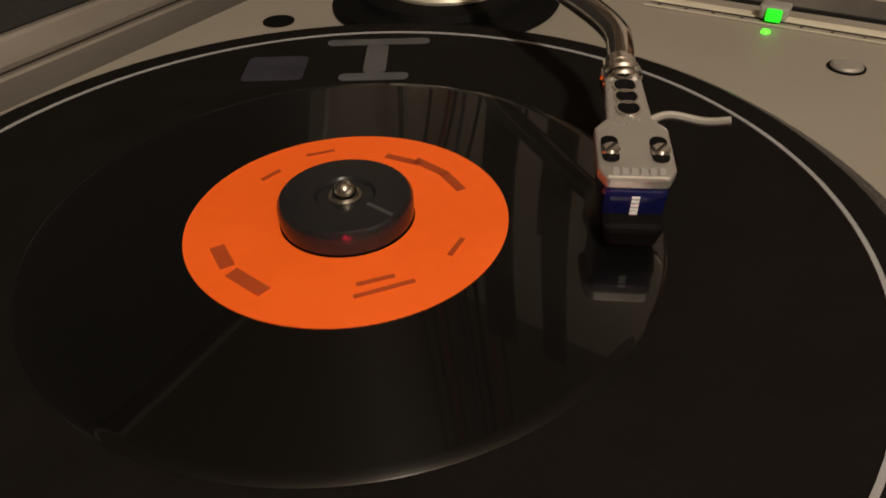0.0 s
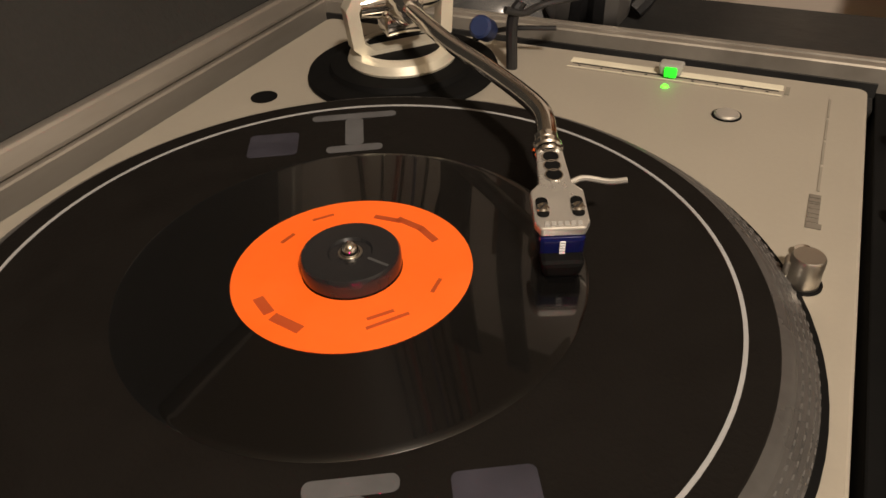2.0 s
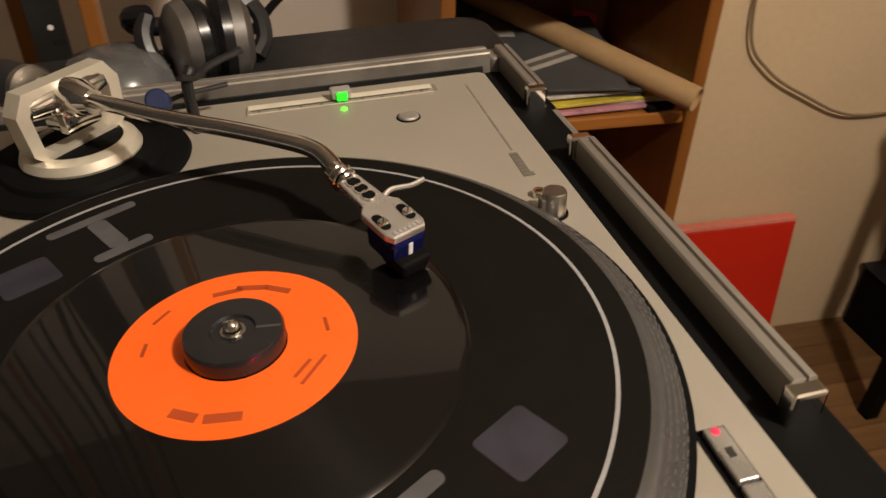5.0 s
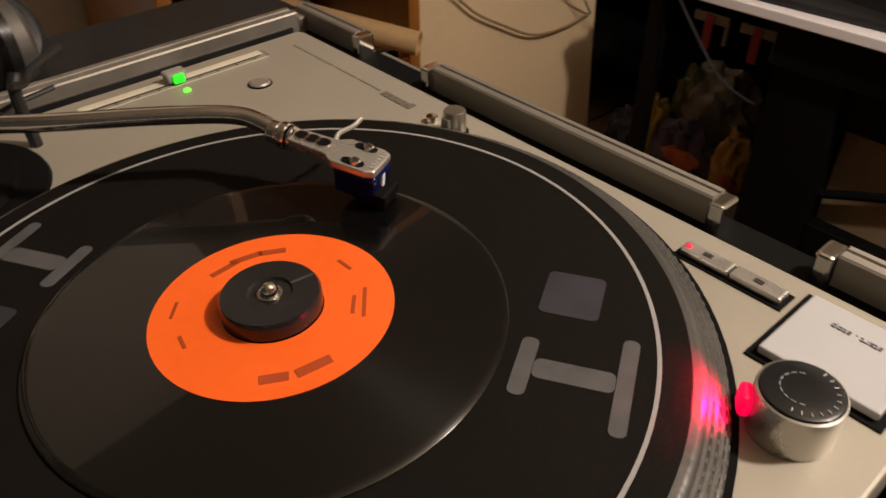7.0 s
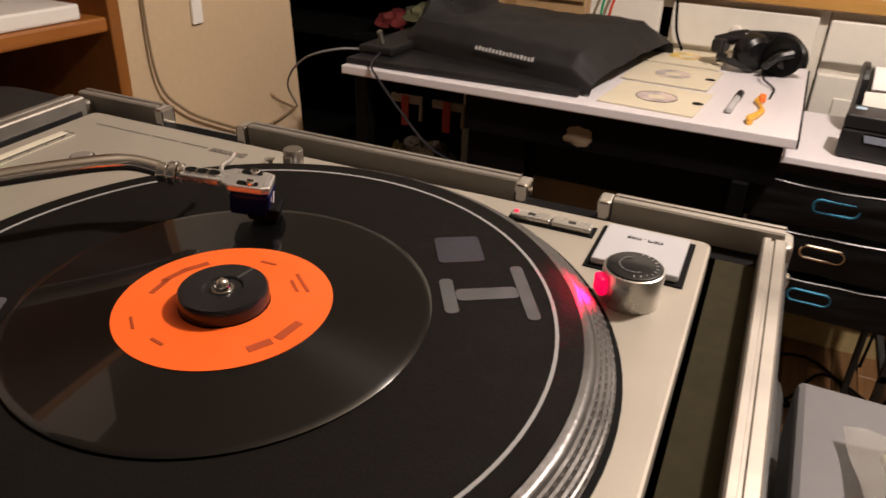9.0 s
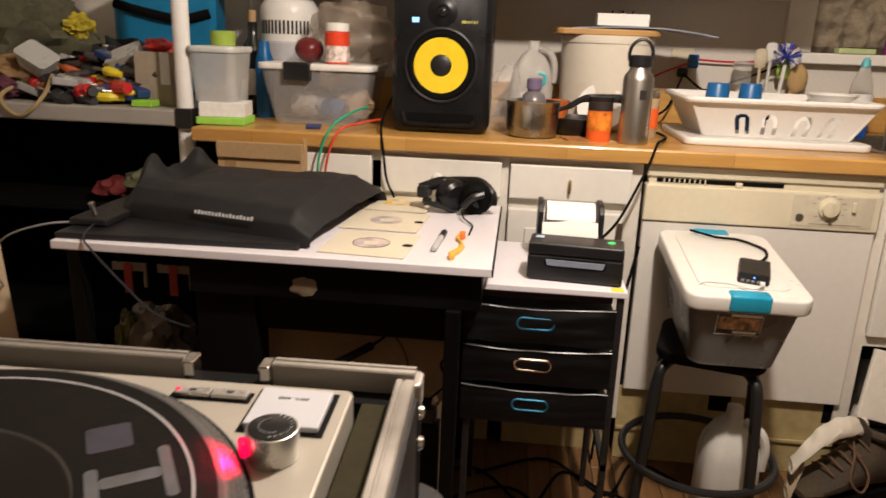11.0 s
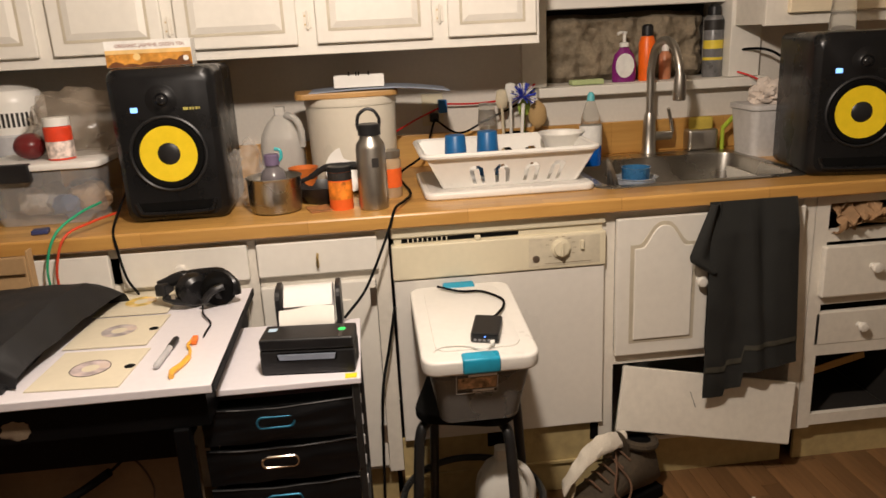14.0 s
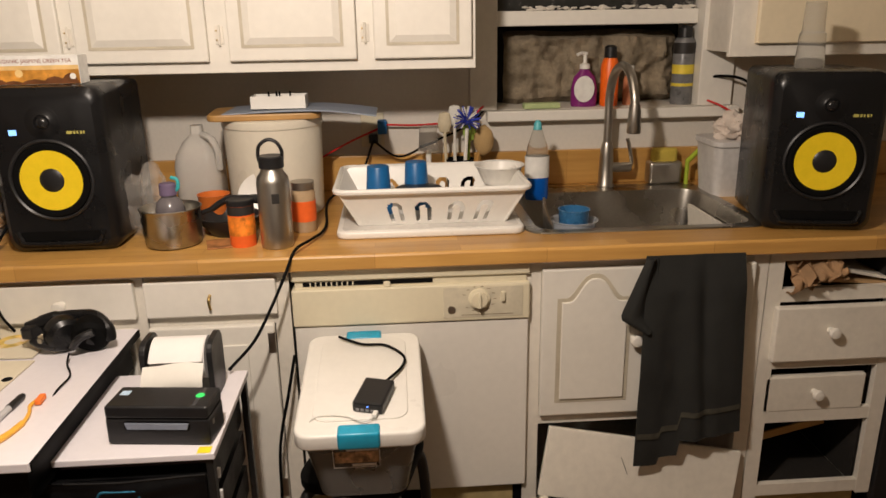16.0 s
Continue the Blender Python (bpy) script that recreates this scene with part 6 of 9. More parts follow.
# towel on the sink cabinet door
def towel(u, v):
    y = -0.877 - u * 0.25
    z = 0.886 - v * (0.515 + (0.045 if u < 0.42 else 0.0) - 0.03 * abs(u - 0.2))
    fold = (0.012 * math.exp(-((u - 0.45 - 0.12 * v) / 0.10) ** 2) - 0.010 * math.exp(-((u - 0.60 - 0.05 * v) / 0.07) ** 2) + 0.006 * math.sin(u * 9 + 2 * v) + 0.004 * noise.noise(Vector((u * 6, v * 5, 3)))) * min(1, v * 3 + 0.15)
    if u < 0.25:
        z -= 0.02 * v
    return Vector((1.958 - 0.012 * min(1, v * 6) - fold - 0.015 * v, y - 0.035 * v * (u - 0.25), z))


tw = thing("towel", "dark grey towel with a woven band hanging from the sink cabinet", "towel")
part("cloth", sheet(48, 48, towel, thick=0.004), mat("dark_terry", (0.016, 0.0165, 0.015), 0.95, vary=0.3, scale=20, fine=400, bump=0.8), tw, smooth=True)
part("corner_fold", sheet(14, 16, lambda u, v: Vector((1.945 - 0.012 * math.sin(u * 6) - 0.01 * v, -0.877 + (1 - u) * 0.060 * min(1, v * 1.35) * (1 if v < 0.8 else (1 - v) / 0.2) - 0.03 * u, 0.882 - v * 0.19)), thick=0.004), bpy.data.materials["dark_terry"], tw, smooth=True)
part("woven_band", sheet(40, 2, lambda u, v: towel(u, 0.83 + 0.03 * v) + Vector((-0.0075, 0, 0))), mat("olive_band", (0.05, 0.046, 0.033), 0.85, vary=0.3, scale=30), tw, "paler woven band", smooth=True)


# ---- things on the worktop ----
def at(x, y, z=CT, r=0.0):
    return Matrix.Translation((x, y, z)) @ Matrix.Rotation(radians(r), 4, "Z")


M_CLEARB = mat("thin_clear_plastic", (0.75, 0.74, 0.7), 0.12, vary=0.03, bump=0.05, transmission=0.85, ior=1.12)
M_FILM = mat("thin_clear_film", (0.72, 0.68, 0.62), 0.14, vary=0.2, scale=14, fine=60, bump=0.35, alpha=0.20)
M_FILMB = mat("smoky_clear_film", (0.42, 0.35, 0.27), 0.16, vary=0.3, scale=14, fine=60, bump=0.35, alpha=0.30)
M_TUB = mat("clear_tub_plastic", (0.62, 0.62, 0.62), 0.16, vary=0.05, bump=0.05, alpha=0.33)
M_ORANGEP = mat("orange_print", (0.8, 0.13, 0.02), 0.45, vary=0.1)
M_REDP = mat("red_plastic", (0.55, 0.02, 0.02), 0.4)
M_BLUE = mat("blue_plastic", (0.01, 0.11, 0.3), 0.35)
M_LABELW = mat("white_label", (0.75, 0.74, 0.7), 0.55)

# steel bottle
b = thing("steel_bottle", "brushed steel water bottle with a black strap cap", "bottle", at(2.062, 0.033))
part("body", lathe([(0, 0), (0.037, 0), (0.040, 0.004), (0.040, 0.165), (0.037, 0.178), (0.028, 0.19), (0.026, 0.2), (0, 0.2)], 40), M_STEEL, b, smooth=True)
cp = part("cap", lathe([(0, 0.2), (0.030, 0.2), (0.0305, 0.205), (0.0305, 0.226), (0.028, 0.229), (0, 0.229)], 32), M_BLACK, b, "black screw cap", smooth=True)
part("strap", tube([(0, -0.026, 0.215), (-0.004, -0.028, 0.24), (-0.006, -0.016, 0.262), (-0.006, 0.004, 0.268), (-0.004, 0.024, 0.254), (0, 0.03, 0.232), (0, 0.028, 0.214)], 0.0045, 8), M_BLACK, cp, smooth=True)
part("mark", box(-0.0412, -0.0402, -0.010, 0.008, 0.118, 0.142, m=Matrix.Rotation(radians(12), 4, "Z")), M_INK, b, "small dark maker's mark")
# orange can
b = thing("coffee_can", "orange and black cardboard can with a black lid", "can", at(2.085, 0.122))
part("can_body", lathe([(0, 0), (0.032, 0), (0.0325, 0.002), (0.0325, 0.105), (0, 0.105)], 32), M_ORANGEP, b, smooth=True)
part("can_lid", lathe([(0, 0.105), (0.0335, 0.105), (0.0335, 0.117), (0.031, 0.119), (0, 0.117)], 32), M_BLACK, b, "black lid", smooth=True)
part("can_band", disc_ring(0.0322, 0.0329, 0.082, 0.104, 32), M_INK, b, smooth=True)
part("can_picture", lathe([(0.0328, 0.03), (0.0331, 0.03), (0.0331, 0.078), (0.0328, 0.078)], 32, closed=True), mat("picture_print", (0.75, 0.22, 0.02), 0.5, vary=0.4, scale=30, stain=(0.06, 0.03, 0.01), stain_at=0.55), b, smooth=True)
# jar with an orange label behind the bottle
b = thing("spice_jar", "glass jar with an orange label and grey lid", "jar", at(2.20, -0.02))
part("jar", lathe([(0, 0), (0.03, 0), (0.032, 0.004), (0.032, 0.105), (0.028, 0.115), (0, 0.115)], 28), mat("filled_glass", (0.42, 0.3, 0.18), 0.15, vary=0.1), b, smooth=True)
part("jar_lid", lathe([(0, 0.115), (0.031, 0.115), (0.031, 0.135), (0, 0.136)], 28), M_STEEL, b, smooth=True)
part("jar_label", disc_ring(0.0318, 0.0326, 0.03, 0.085, 28), M_ORANGEP, b, smooth=True)
# saucepan with a bottle standing in it
b = thing("saucepan", "small dented steel saucepan with a black handle", "saucepan", at(2.115, 0.302) @ Matrix.Scale(1.18, 4))
part("pan", lathe([(0, 0.002), (0.052, 0.0), (0.058, 0.004), (0.0605, 0.03), (0.0615, 0.075), (0.065, 0.082), (0.0625, 0.083), (0.059, 0.076), (0.057, 0.03), (0.05, 0.008), (0, 0.006)], 48), M_SINK, b, smooth=True)
part("handle", tube([(0.02, -0.06, 0.062), (0.015, -0.085, 0.072), (0.005, -0.12, 0.092), (-0.01, -0.18, 0.096), (-0.015, -0.205, 0.095)], [0.005, 0.007, 0.009, 0.010, 0.009], 10), M_BLACK, b, "black handle", smooth=True)
b = thing("sport_bottle", "smoky plastic bottle with a purple and teal cap, in the saucepan", "bottle", at(2.115, 0.302, CT + 0.0065))
part("bottle", lathe([(0, 0), (0.034, 0), (0.036, 0.005), (0.036, 0.085), (0.031, 0.104), (0.018, 0.116), (0.018, 0.122), (0, 0.122)], 28), mat("smoky_plastic", (0.2, 0.18, 0.19), 0.2, transmission=0.3), b, smooth=True)
part("bottle_cap", lathe([(0, 0.122), (0.0215, 0.122), (0.0205, 0.148), (0.018, 0.151), (0, 0.151)], 24), mat("dull_purple_plastic", (0.16, 0.12, 0.2), 0.4), b, "dull purple cap", smooth=True)
part("cap_loop", tube([(0, -0.016, 0.13), (-0.002, -0.026, 0.14), (-0.002, -0.025, 0.16), (0, -0.01, 0.165)], 0.0045, 8), mat("teal_loop", (0.05, 0.45, 0.48), 0.4), b, smooth=True)
# frying pan half hidden, orange cup, packet
b = thing("black_bowl", "black pan with a dark green edge", "pan", at(2.20, 0.175))
part("pan", lathe([(0, 0.002), (0.05, 0), (0.075, 0.03), (0.082, 0.05), (0.078, 0.051), (0.07, 0.034), (0.045, 0.008), (0, 0.006)], 36), M_BLACK, b, smooth=True)
b = thing("orange_cup", "orange plastic cup with a pale rim", "cup", at(2.29, 0.235))
part("cup", lathe([(0, 0.002), (0.034, 0), (0.043, 0.085), (0.045, 0.088), (0.041, 0.088), (0.032, 0.008), (0, 0.007)], 32), mat("dull_orange_plastic", (0.65, 0.17, 0.03), 0.4), b, smooth=True)
tagged(part("packet", box(-0.04, 0.04, -0.03, 0.03, 0, 0.004, 0.001, m=at(2.09, 0.185, CT + 0.0002, 15)), mat("brown_packet", (0.35, 0.15, 0.05), 0.6, vary=0.4, scale=30)), "small flat brown paper packet on the worktop", "packet")
b = thing("white_plate", "white plate leaning behind the cans", "plate", at(2.30, 0.10, CT + 0.07, 0) @ Matrix.Rotation(radians(-70), 4, "Y"))
part("plate", lathe([(0, 0), (0.04, 0), (0.07, 0.01), (0.07, 0.013), (0.038, 0.004), (0, 0.004)], 36), M_LID, b, smooth=True)
# milk jug and crumpled bag
wj2 = thing("water_jug", "empty translucent plastic jug on the worktop", "jug", at(2.46, 0.305))
jug(wj2, 0.255, 0.066, mat("clear_jug_plastic", (0.78, 0.76, 0.71), 0.22, vary=0.04, transmission=0.5, ior=1.15))
bag = tagged(part("plastic_bag", merge(lump(0.092, (0.75, 0.8, 1.05), 0.5, 2.2, 4, 1.6), None, at(2.22, 0.385, CT + 0.078)), M_FILM, smooth=True), "crumpled clear plastic bag beside the speaker", "plastic bag")
# white cooker bin with boards on top
b = thing("bread_bin", "tall cream round bin with boards on its lid", "bin", at(2.44, 0.082))
part("body", lathe([(0, 0), (0.128, 0), (0.133, 0.006), (0.14, 0.2545), (0, 0.2545)], 56), mat("cream_enamel", (0.68, 0.63, 0.52), 0.35, vary=0.04), b, smooth=True)
part("lid", lathe([(0, 0.255), (0.1425, 0.255), (0.1435, 0.26), (0.1425, 0.276), (0.139, 0.278), (0, 0.278)], 56), bpy.data.materials["cream_enamel"], b, "flat cream lid", smooth=True)
b = tagged(part("chopping_board", prism(rounded(-0.095, 0.115, -0.155, 0.155, 0.03), 0, 0.018, 0.004, m=at(2.425, 0.095, CT + 0.2785, 4)), wood("bamboo", (0.5, 0.3, 0.1), (0.36, 0.19, 0.06), 0.45, 12, "y")), "light wooden chopping board lying on the bin", "chopping board")
def mat_fn(u, v):
    return Vector((2.33 + 0.2 * v, 0.20 - 0.42 * u, CT + 0.2985 + 0.006 * math.sin(u * 3.2) - 0.05 * max(0, u - 0.6) ** 1.5))
tagged(part("cutting_mat", sheet(24, 4, mat_fn, thick=0.003), mat("blue_grey_plastic_mat", (0.27, 0.31, 0.38), 0.45), smooth=True), "thin blue-grey flexible cutting mat drooping over the board", "cutting mat")
b = thing("small_white_box", "small open white box on the cutting mat", "box", at(2.40, 0.05, CT + 0.307))
for x0, x1, y0, y1 in ((-0.04, -0.037, -0.075, 0.075), (0.037, 0.04, -0.075, 0.075), (-0.037, 0.037, -0.075, -0.072), (-0.037, 0.037, 0.072, 0.075)):
    part("wall", box(x0, x1, y0, y1, 0, 0.034), M_LID, b)
part("bottom", box(-0.037, 0.037, -0.072, 0.072, 0.0, 0.003), M_LID, b)
for y in (-0.03, 0.0, 0.008, 0.03):
    part("pin", box(-0.004, 0.004, y - 0.002, y + 0.002, 0.003, 0.044), M_MATTE, b)
# dish rack
b = thing("drainer_tray", "white plastic drainer tray under the dish rack", "tray", at(2.275, -0.355))
part("tray", prism(rounded(-0.185, 0.185, -0.245, 0.245, 0.03), 0.0, 0.020, 0.006, seg=3), M_LID, b, smooth=True)
part("tray_well", prism(rounded(-0.17, 0.17, -0.23, 0.23, 0.02), 0.0201, 0.0215), mat("grey_shadowed_plastic", (0.62, 0.6, 0.56), 0.5), b)
rk = thing("dish_rack", "white plastic dish rack with arched openings on a tray", "dish rack", at(2.275, -0.362, CT + 0.022))
RW, RD, RH = 0.245, 0.165, 0.098


def rack_side(n, fixed, along, out, holes):
    """One sloping side, built from strips so that the arches stay open."""
    bm_ = fresh()
    lo, hi = (along * 0.80, along)
    cells = 110
    rows = 26
    for i in range(cells):
        for j in range(rows):
            s0, s1 = -1 + 2 * i / cells, -1 + 2 * (i + 1) / cells
            v0, v1 = j / rows, (j + 1) / rows
            sm, vm = (s0 + s1) / 2, (v0 + v1) / 2
            cut = False
            for c in holes:
                dx, dv = (sm - c) * along * 0.9, (vm - 0.45) * RH
                if vm < 0.45 and 0.0085 < abs(dx) < 0.0205 and vm > 0.06:
                    cut = True
                if vm >= 0.45 and 0.0085 ** 2 < dx * dx + dv * dv < 0.021 ** 2:
                    cut = True
            if cut:
                continue
            q = []
            for s, v in ((s0, v0), (s1, v0), (s1, v1), (s0, v1)):
                a = s * (lo + (hi - lo) * v)
                o_ = fixed * (0.78 + 0.22 * v)
                q.append(bm_.verts.new((o_ * out[0] + a * out[1], o_ * out[2] + a * out[3], v * RH)))
            bm_.faces.new(q)
    bmesh.ops.remove_doubles(bm_, verts=bm_.verts[:], dist=0.0005)
    bmesh.ops.recalc_face_normals(bm_, faces=bm_.faces[:])
    bmesh.ops.solidify(bm_, geom=bm_.faces[:], thickness=0.004)
    return bm_


part("front_side", rack_side(0, -RD, RW, (1, 0, 0, 1), (-0.62, -0.28, 0.12, 0.45)), M_LID, rk)
part("back_side", rack_side(0, RD, RW, (1, 0, 0, 1), (-0.55, -0.2, 0.15, 0.5)), M_LID, rk)
part("end_side", rack_side(0, -RW, RD, (0, 1, 1, 0), ()), M_LID, rk)
part("end_side", rack_side(0, RW, RD, (0, 1, 1, 0), ()), M_LID, rk)
part("rim", tube([(x, y, RH) for x, y in rounded(-RD - 0.006, RD + 0.006, -RW - 0.006, RW + 0.006, 0.03)] + [(RD + 0.006, RW - 0.024, RH)], 0.008, 8, smooth=False), M_LID, rk, smooth=True)
part("rack_floor", box(-RD * 0.78, RD * 0.78, -RW * 0.8, RW * 0.8, 0.0, 0.005), M_LID, rk)
for y, x in ((0.115, -0.02), (0.01, 0.03)):
    b = thing("blue_tumbler", "blue plastic tumbler upside down in the rack", "tumbler", at(2.275 + x, -0.335 + y, CT + 0.028), group="tumblers in the rack")
    part("tumbler", lathe([(0.036, 0), (0.038, 0), (0.030, 0.128), (0.028, 0.131), (0, 0.132)], 28), M_BLUE, b, smooth=True)
b = thing("black_pan_lid", "black round pan lying in the dish rack", "pan", at(2.24, -0.33, CT + 0.085))
part("pan", lathe([(0, 0.012), (0.06, 0.008), (0.075, 0.0), (0.077, 0.002), (0.062, 0.014), (0, 0.018)], 36), M_BLACK, b, smooth=True)
b = thing("white_bowl", "white plastic colander bowl on the rack's end", "bowl", at(2.34, -0.565, CT + 0.085))
part("bowl", lathe([(0, 0.002), (0.045, 0.0), (0.066, 0.045), (0.072, 0.05), (0.072, 0.053), (0.062, 0.05), (0.042, 0.006), (0, 0.006)], 40), M_LID, b, smooth=True)
# brushes in a caddy on the back wall
b = thing("utensil_caddy", "dark caddy holding brushes and wooden utensils", "caddy", at(2.60, -0.475))
part("cup", lathe([(0, 0.002), (0.04, 0), (0.045, 0.11), (0.042, 0.11), (0.037, 0.006), (0, 0.006)], 28), M_MATTE, b, smooth=True)
d = thing("dish_brush", "dish brush with blue and white bristles", "brush", at(2.575, -0.49, CT + 0.01))
part("handle", tube([(0, 0, 0), (-0.005, 0.0, 0.10), (-0.01, -0.005, 0.2)], 0.006, 8), M_LID, d, smooth=True)
bm = fresh()
bm2 = fresh()
for i in range(90):
    a, e = random.uniform(0, 2 * math.pi), random.uniform(-0.6, 1.3)
    v = Vector((math.cos(a) * math.cos(e), math.sin(a) * math.cos(e), math.sin(e)))
    tube([Vector((-0.01, -0.005, 0.225)) + v * 0.008, Vector((-0.01, -0.005, 0.225)) + v * 0.045], 0.0021, 4, bm=bm if i % 3 else bm2)
tagged(part("bristle", bm, mat("blue_bristle", (0.03, 0.05, 0.4), 0.6), d), kind="stuff")
tagged(part("pale_bristle", bm2, M_LID, d), kind="stuff")
for k, (x, y, h, colr) in enumerate(((2.60, -0.435, 0.19, (0.6, 0.52, 0.36)), (2.61, -0.46, 0.21, (0.68, 0.66, 0.6)), (2.62, -0.50, 0.16, (0.35, 0.5, 0.08)))):
    b = thing("wooden_spoon" if k == 0 else "spatula", ("pale wooden spoon standing in the caddy", "white plastic spatula standing in the caddy", "green handled spatula standing in the caddy")[k], "utensil", at(x, y, CT + 0.01))
    part("shaft", tube([(0, 0, 0), (-0.005, 0.008 * (1 - k), h)], 0.005, 8), mat("utensil_finish", colr, 0.6), b, smooth=True)
    part("blade", lathe([(0, 0), (0.016, 0.008), (0.022, 0.035), (0.016, 0.065), (0, 0.07)], 16, m=Matrix.Translation((-0.005, 0.008 * (1 - k), h - 0.01)) @ Matrix.Diagonal((0.35, 1, 1, 1))), mat("utensil_blade", colr, 0.6), b, smooth=True)
b = thing("scrub_brush", "round wooden scrubbing brush standing in the caddy", "brush", at(2.60, -0.548, CT))
part("handle", tube([(0, 0.03, 0.05), (0, 0.01, 0.13), (0, 0, 0.16)], 0.007, 8), M_BUTCHER, b, smooth=True)
part("head", merge(lump(0.04, (0.5, 0.8, 1.2), 0.12, 3.0), None, Matrix.Translation((0, -0.005, 0.165))), mat("tan_fibre", (0.45, 0.3, 0.13), 0.9, fine=300, bump=0.9), b, smooth=True)
part("post", tube([(0, 0.03, 0.0), (0, 0.03, 0.06)], 0.006, 8), M_BUTCHER, b, smooth=True)
b = thing("glass_cup", "clear glass turned over on a utensil", "glass", at(2.60, -0.375, CT + 0.14))
part("glass", lathe([(0.03, 0), (0.032, 0), (0.027, 0.075), (0.0, 0.077), (0, 0.074), (0.025, 0.072)], 24), M_CLEARB, b, smooth=True)
part("stem", tube([(0, 0, -0.14), (0, 0, 0.0)], 0.009, 8), M_LID, b)
# power outlet and cables on the wall
b = thing("wall_outlet", "ivory wall outlet with plugs and cables", "outlet")
part("plate", box(WALL_X - 0.008, WALL_X - 0.001, -0.235, -0.16, 1.055, 1.165, 0.003), M_CREAM, b)
part("plug", box(WALL_X - 0.04, WALL_X - 0.008, -0.215, -0.185, 1.07, 1.10, 0.004), M_BLACK, b, "black plug")
part("plug", box(WALL_X - 0.045, WALL_X - 0.008, -0.245, -0.215, 1.10, 1.145, 0.004), M_BLUE, b, "blue plug")
part("red_cable", tube([(2.66, -0.225, 1.12), (2.62, -0.12, 1.08), (2.58, 0.0, 1.02), (2.52, 0.06, 0.98)], 0.0035, 6), M_REDP, b, "red cable", smooth=True)
part("red_cable", tube([(2.66, -0.225, 1.13), (2.665, -0.36, 1.125), (2.66, -0.5, 1.14), (2.67, -0.56, 1.18)], 0.0035, 6), M_REDP, b, "red cable", smooth=True)
part("black_cable", tube([(2.65, -0.2, 1.08), (2.63, -0.28, 1.03), (2.63, -0.38, 1.07), (2.66, -0.52, 1.13), (2.70, -0.60, 1.22), (2.74, -0.62, 1.32)], 0.004, 6), M_MATTE, b, "black cable", smooth=True)
part("black_cable", tube([(2.65, -0.2, 1.08), (2.6, -0.15, 0.97), (2.5, -0.06, CT + 0.01), (2.2, -0.075, CT + 0.008), (2.08, -0.05, CT + 0.01), (1.985, -0.02, CT + 0.012), (1.945, 0.0, CT - 0.03), (1.92, 0.03, 0.82), (1.88, 0.075, 0.74), (1.83, 0.13, 0.69)], 0.0038, 8), M_MATTE, b, "thick black cable over the worktop edge", smooth=True)
part("black_cable", tube([(1.97, 0.0, 0.655), (1.955, 0.02, 0.56), (1.94, 0.05, 0.42), (1.945, 0.06, 0.25), (1.95, 0.07, 0.02)], 0.004, 8), M_MATTE, b, "black cable", smooth=True)
# dish soap
b = thing("dish_soap", "clear bottle half full of blue dish soap", "soap bottle", at(2.47, -0.70))
part("soap", lathe([(0, 0.001), (0.034, 0.001), (0.036, 0.008), (0.037, 0.085), (0, 0.085)], 28, m=Matrix.Diagonal((0.7, 1, 1, 1))), mat("blue_soap", (0.005, 0.09, 0.42), 0.1), b, "blue soap", smooth=True)
part("bottle", lathe([(0.037, 0.0855), (0.037, 0.11), (0.031, 0.165), (0.017, 0.205), (0.014, 0.215), (0, 0.215)], 28, m=Matrix.Diagonal((0.7, 1, 1, 1))), M_CLEARB, b, smooth=True)
part("label", lathe([(0.0372, 0.07), (0.0378, 0.07), (0.0378, 0.135), (0.0372, 0.135)], 28, m=Matrix.Diagonal((0.7, 1, 1, 1)), closed=True), M_LABELW, b, "white label", smooth=True)
part("cap", lathe([(0, 0.215), (0.0135, 0.215), (0.011, 0.235), (0.005, 0.243), (0, 0.243)], 20), mat("teal_cap", (0.1, 0.42, 0.46), 0.4), b, "teal cap", smooth=True)
# sponge holder
b = thing("sponge_holder", "steel sponge holder with a yellow sponge", "sponge holder", at(2.625, -1.155, CT + 0.004))
part("holder", box(-0.028, 0.028, -0.055, 0.055, 0, 0.075, 0.01, seg=3), M_STEEL, b, smooth=True)
part("sponge", box(-0.016, 0.016, -0.042, 0.044, 0.05, 0.118, 0.012, seg=3), mat("yellow_sponge", (0.5, 0.38, 0.06), 0.9, fine=200, bump=0.8), b, "yellow sponge", smooth=True)
b = thing("green_brush", "lime green handled brush leaning on the bucket", "brush", at(2.60, -1.225))
part("handle", tube([(0, 0, 0.08), (-0.02, -0.03, 0.12), (-0.05, -0.08, 0.165)], 0.008, 8), mat("lime_plastic", (0.35, 0.45, 0.03), 0.5), b, smooth=True)
part("head", merge(lump(0.035, (1, 1, 0.8), 0.2, 6.0), None, Matrix.Translation((-0.06, -0.095, 0.185))), mat("grey_bristles", (0.3, 0.25, 0.2), 0.9, fine=300, bump=0.8), b, smooth=True)
part("tail", tube([(0, 0, 0), (0, 0, 0.085)], 0.007, 8), bpy.data.materials["lime_plastic"], b)
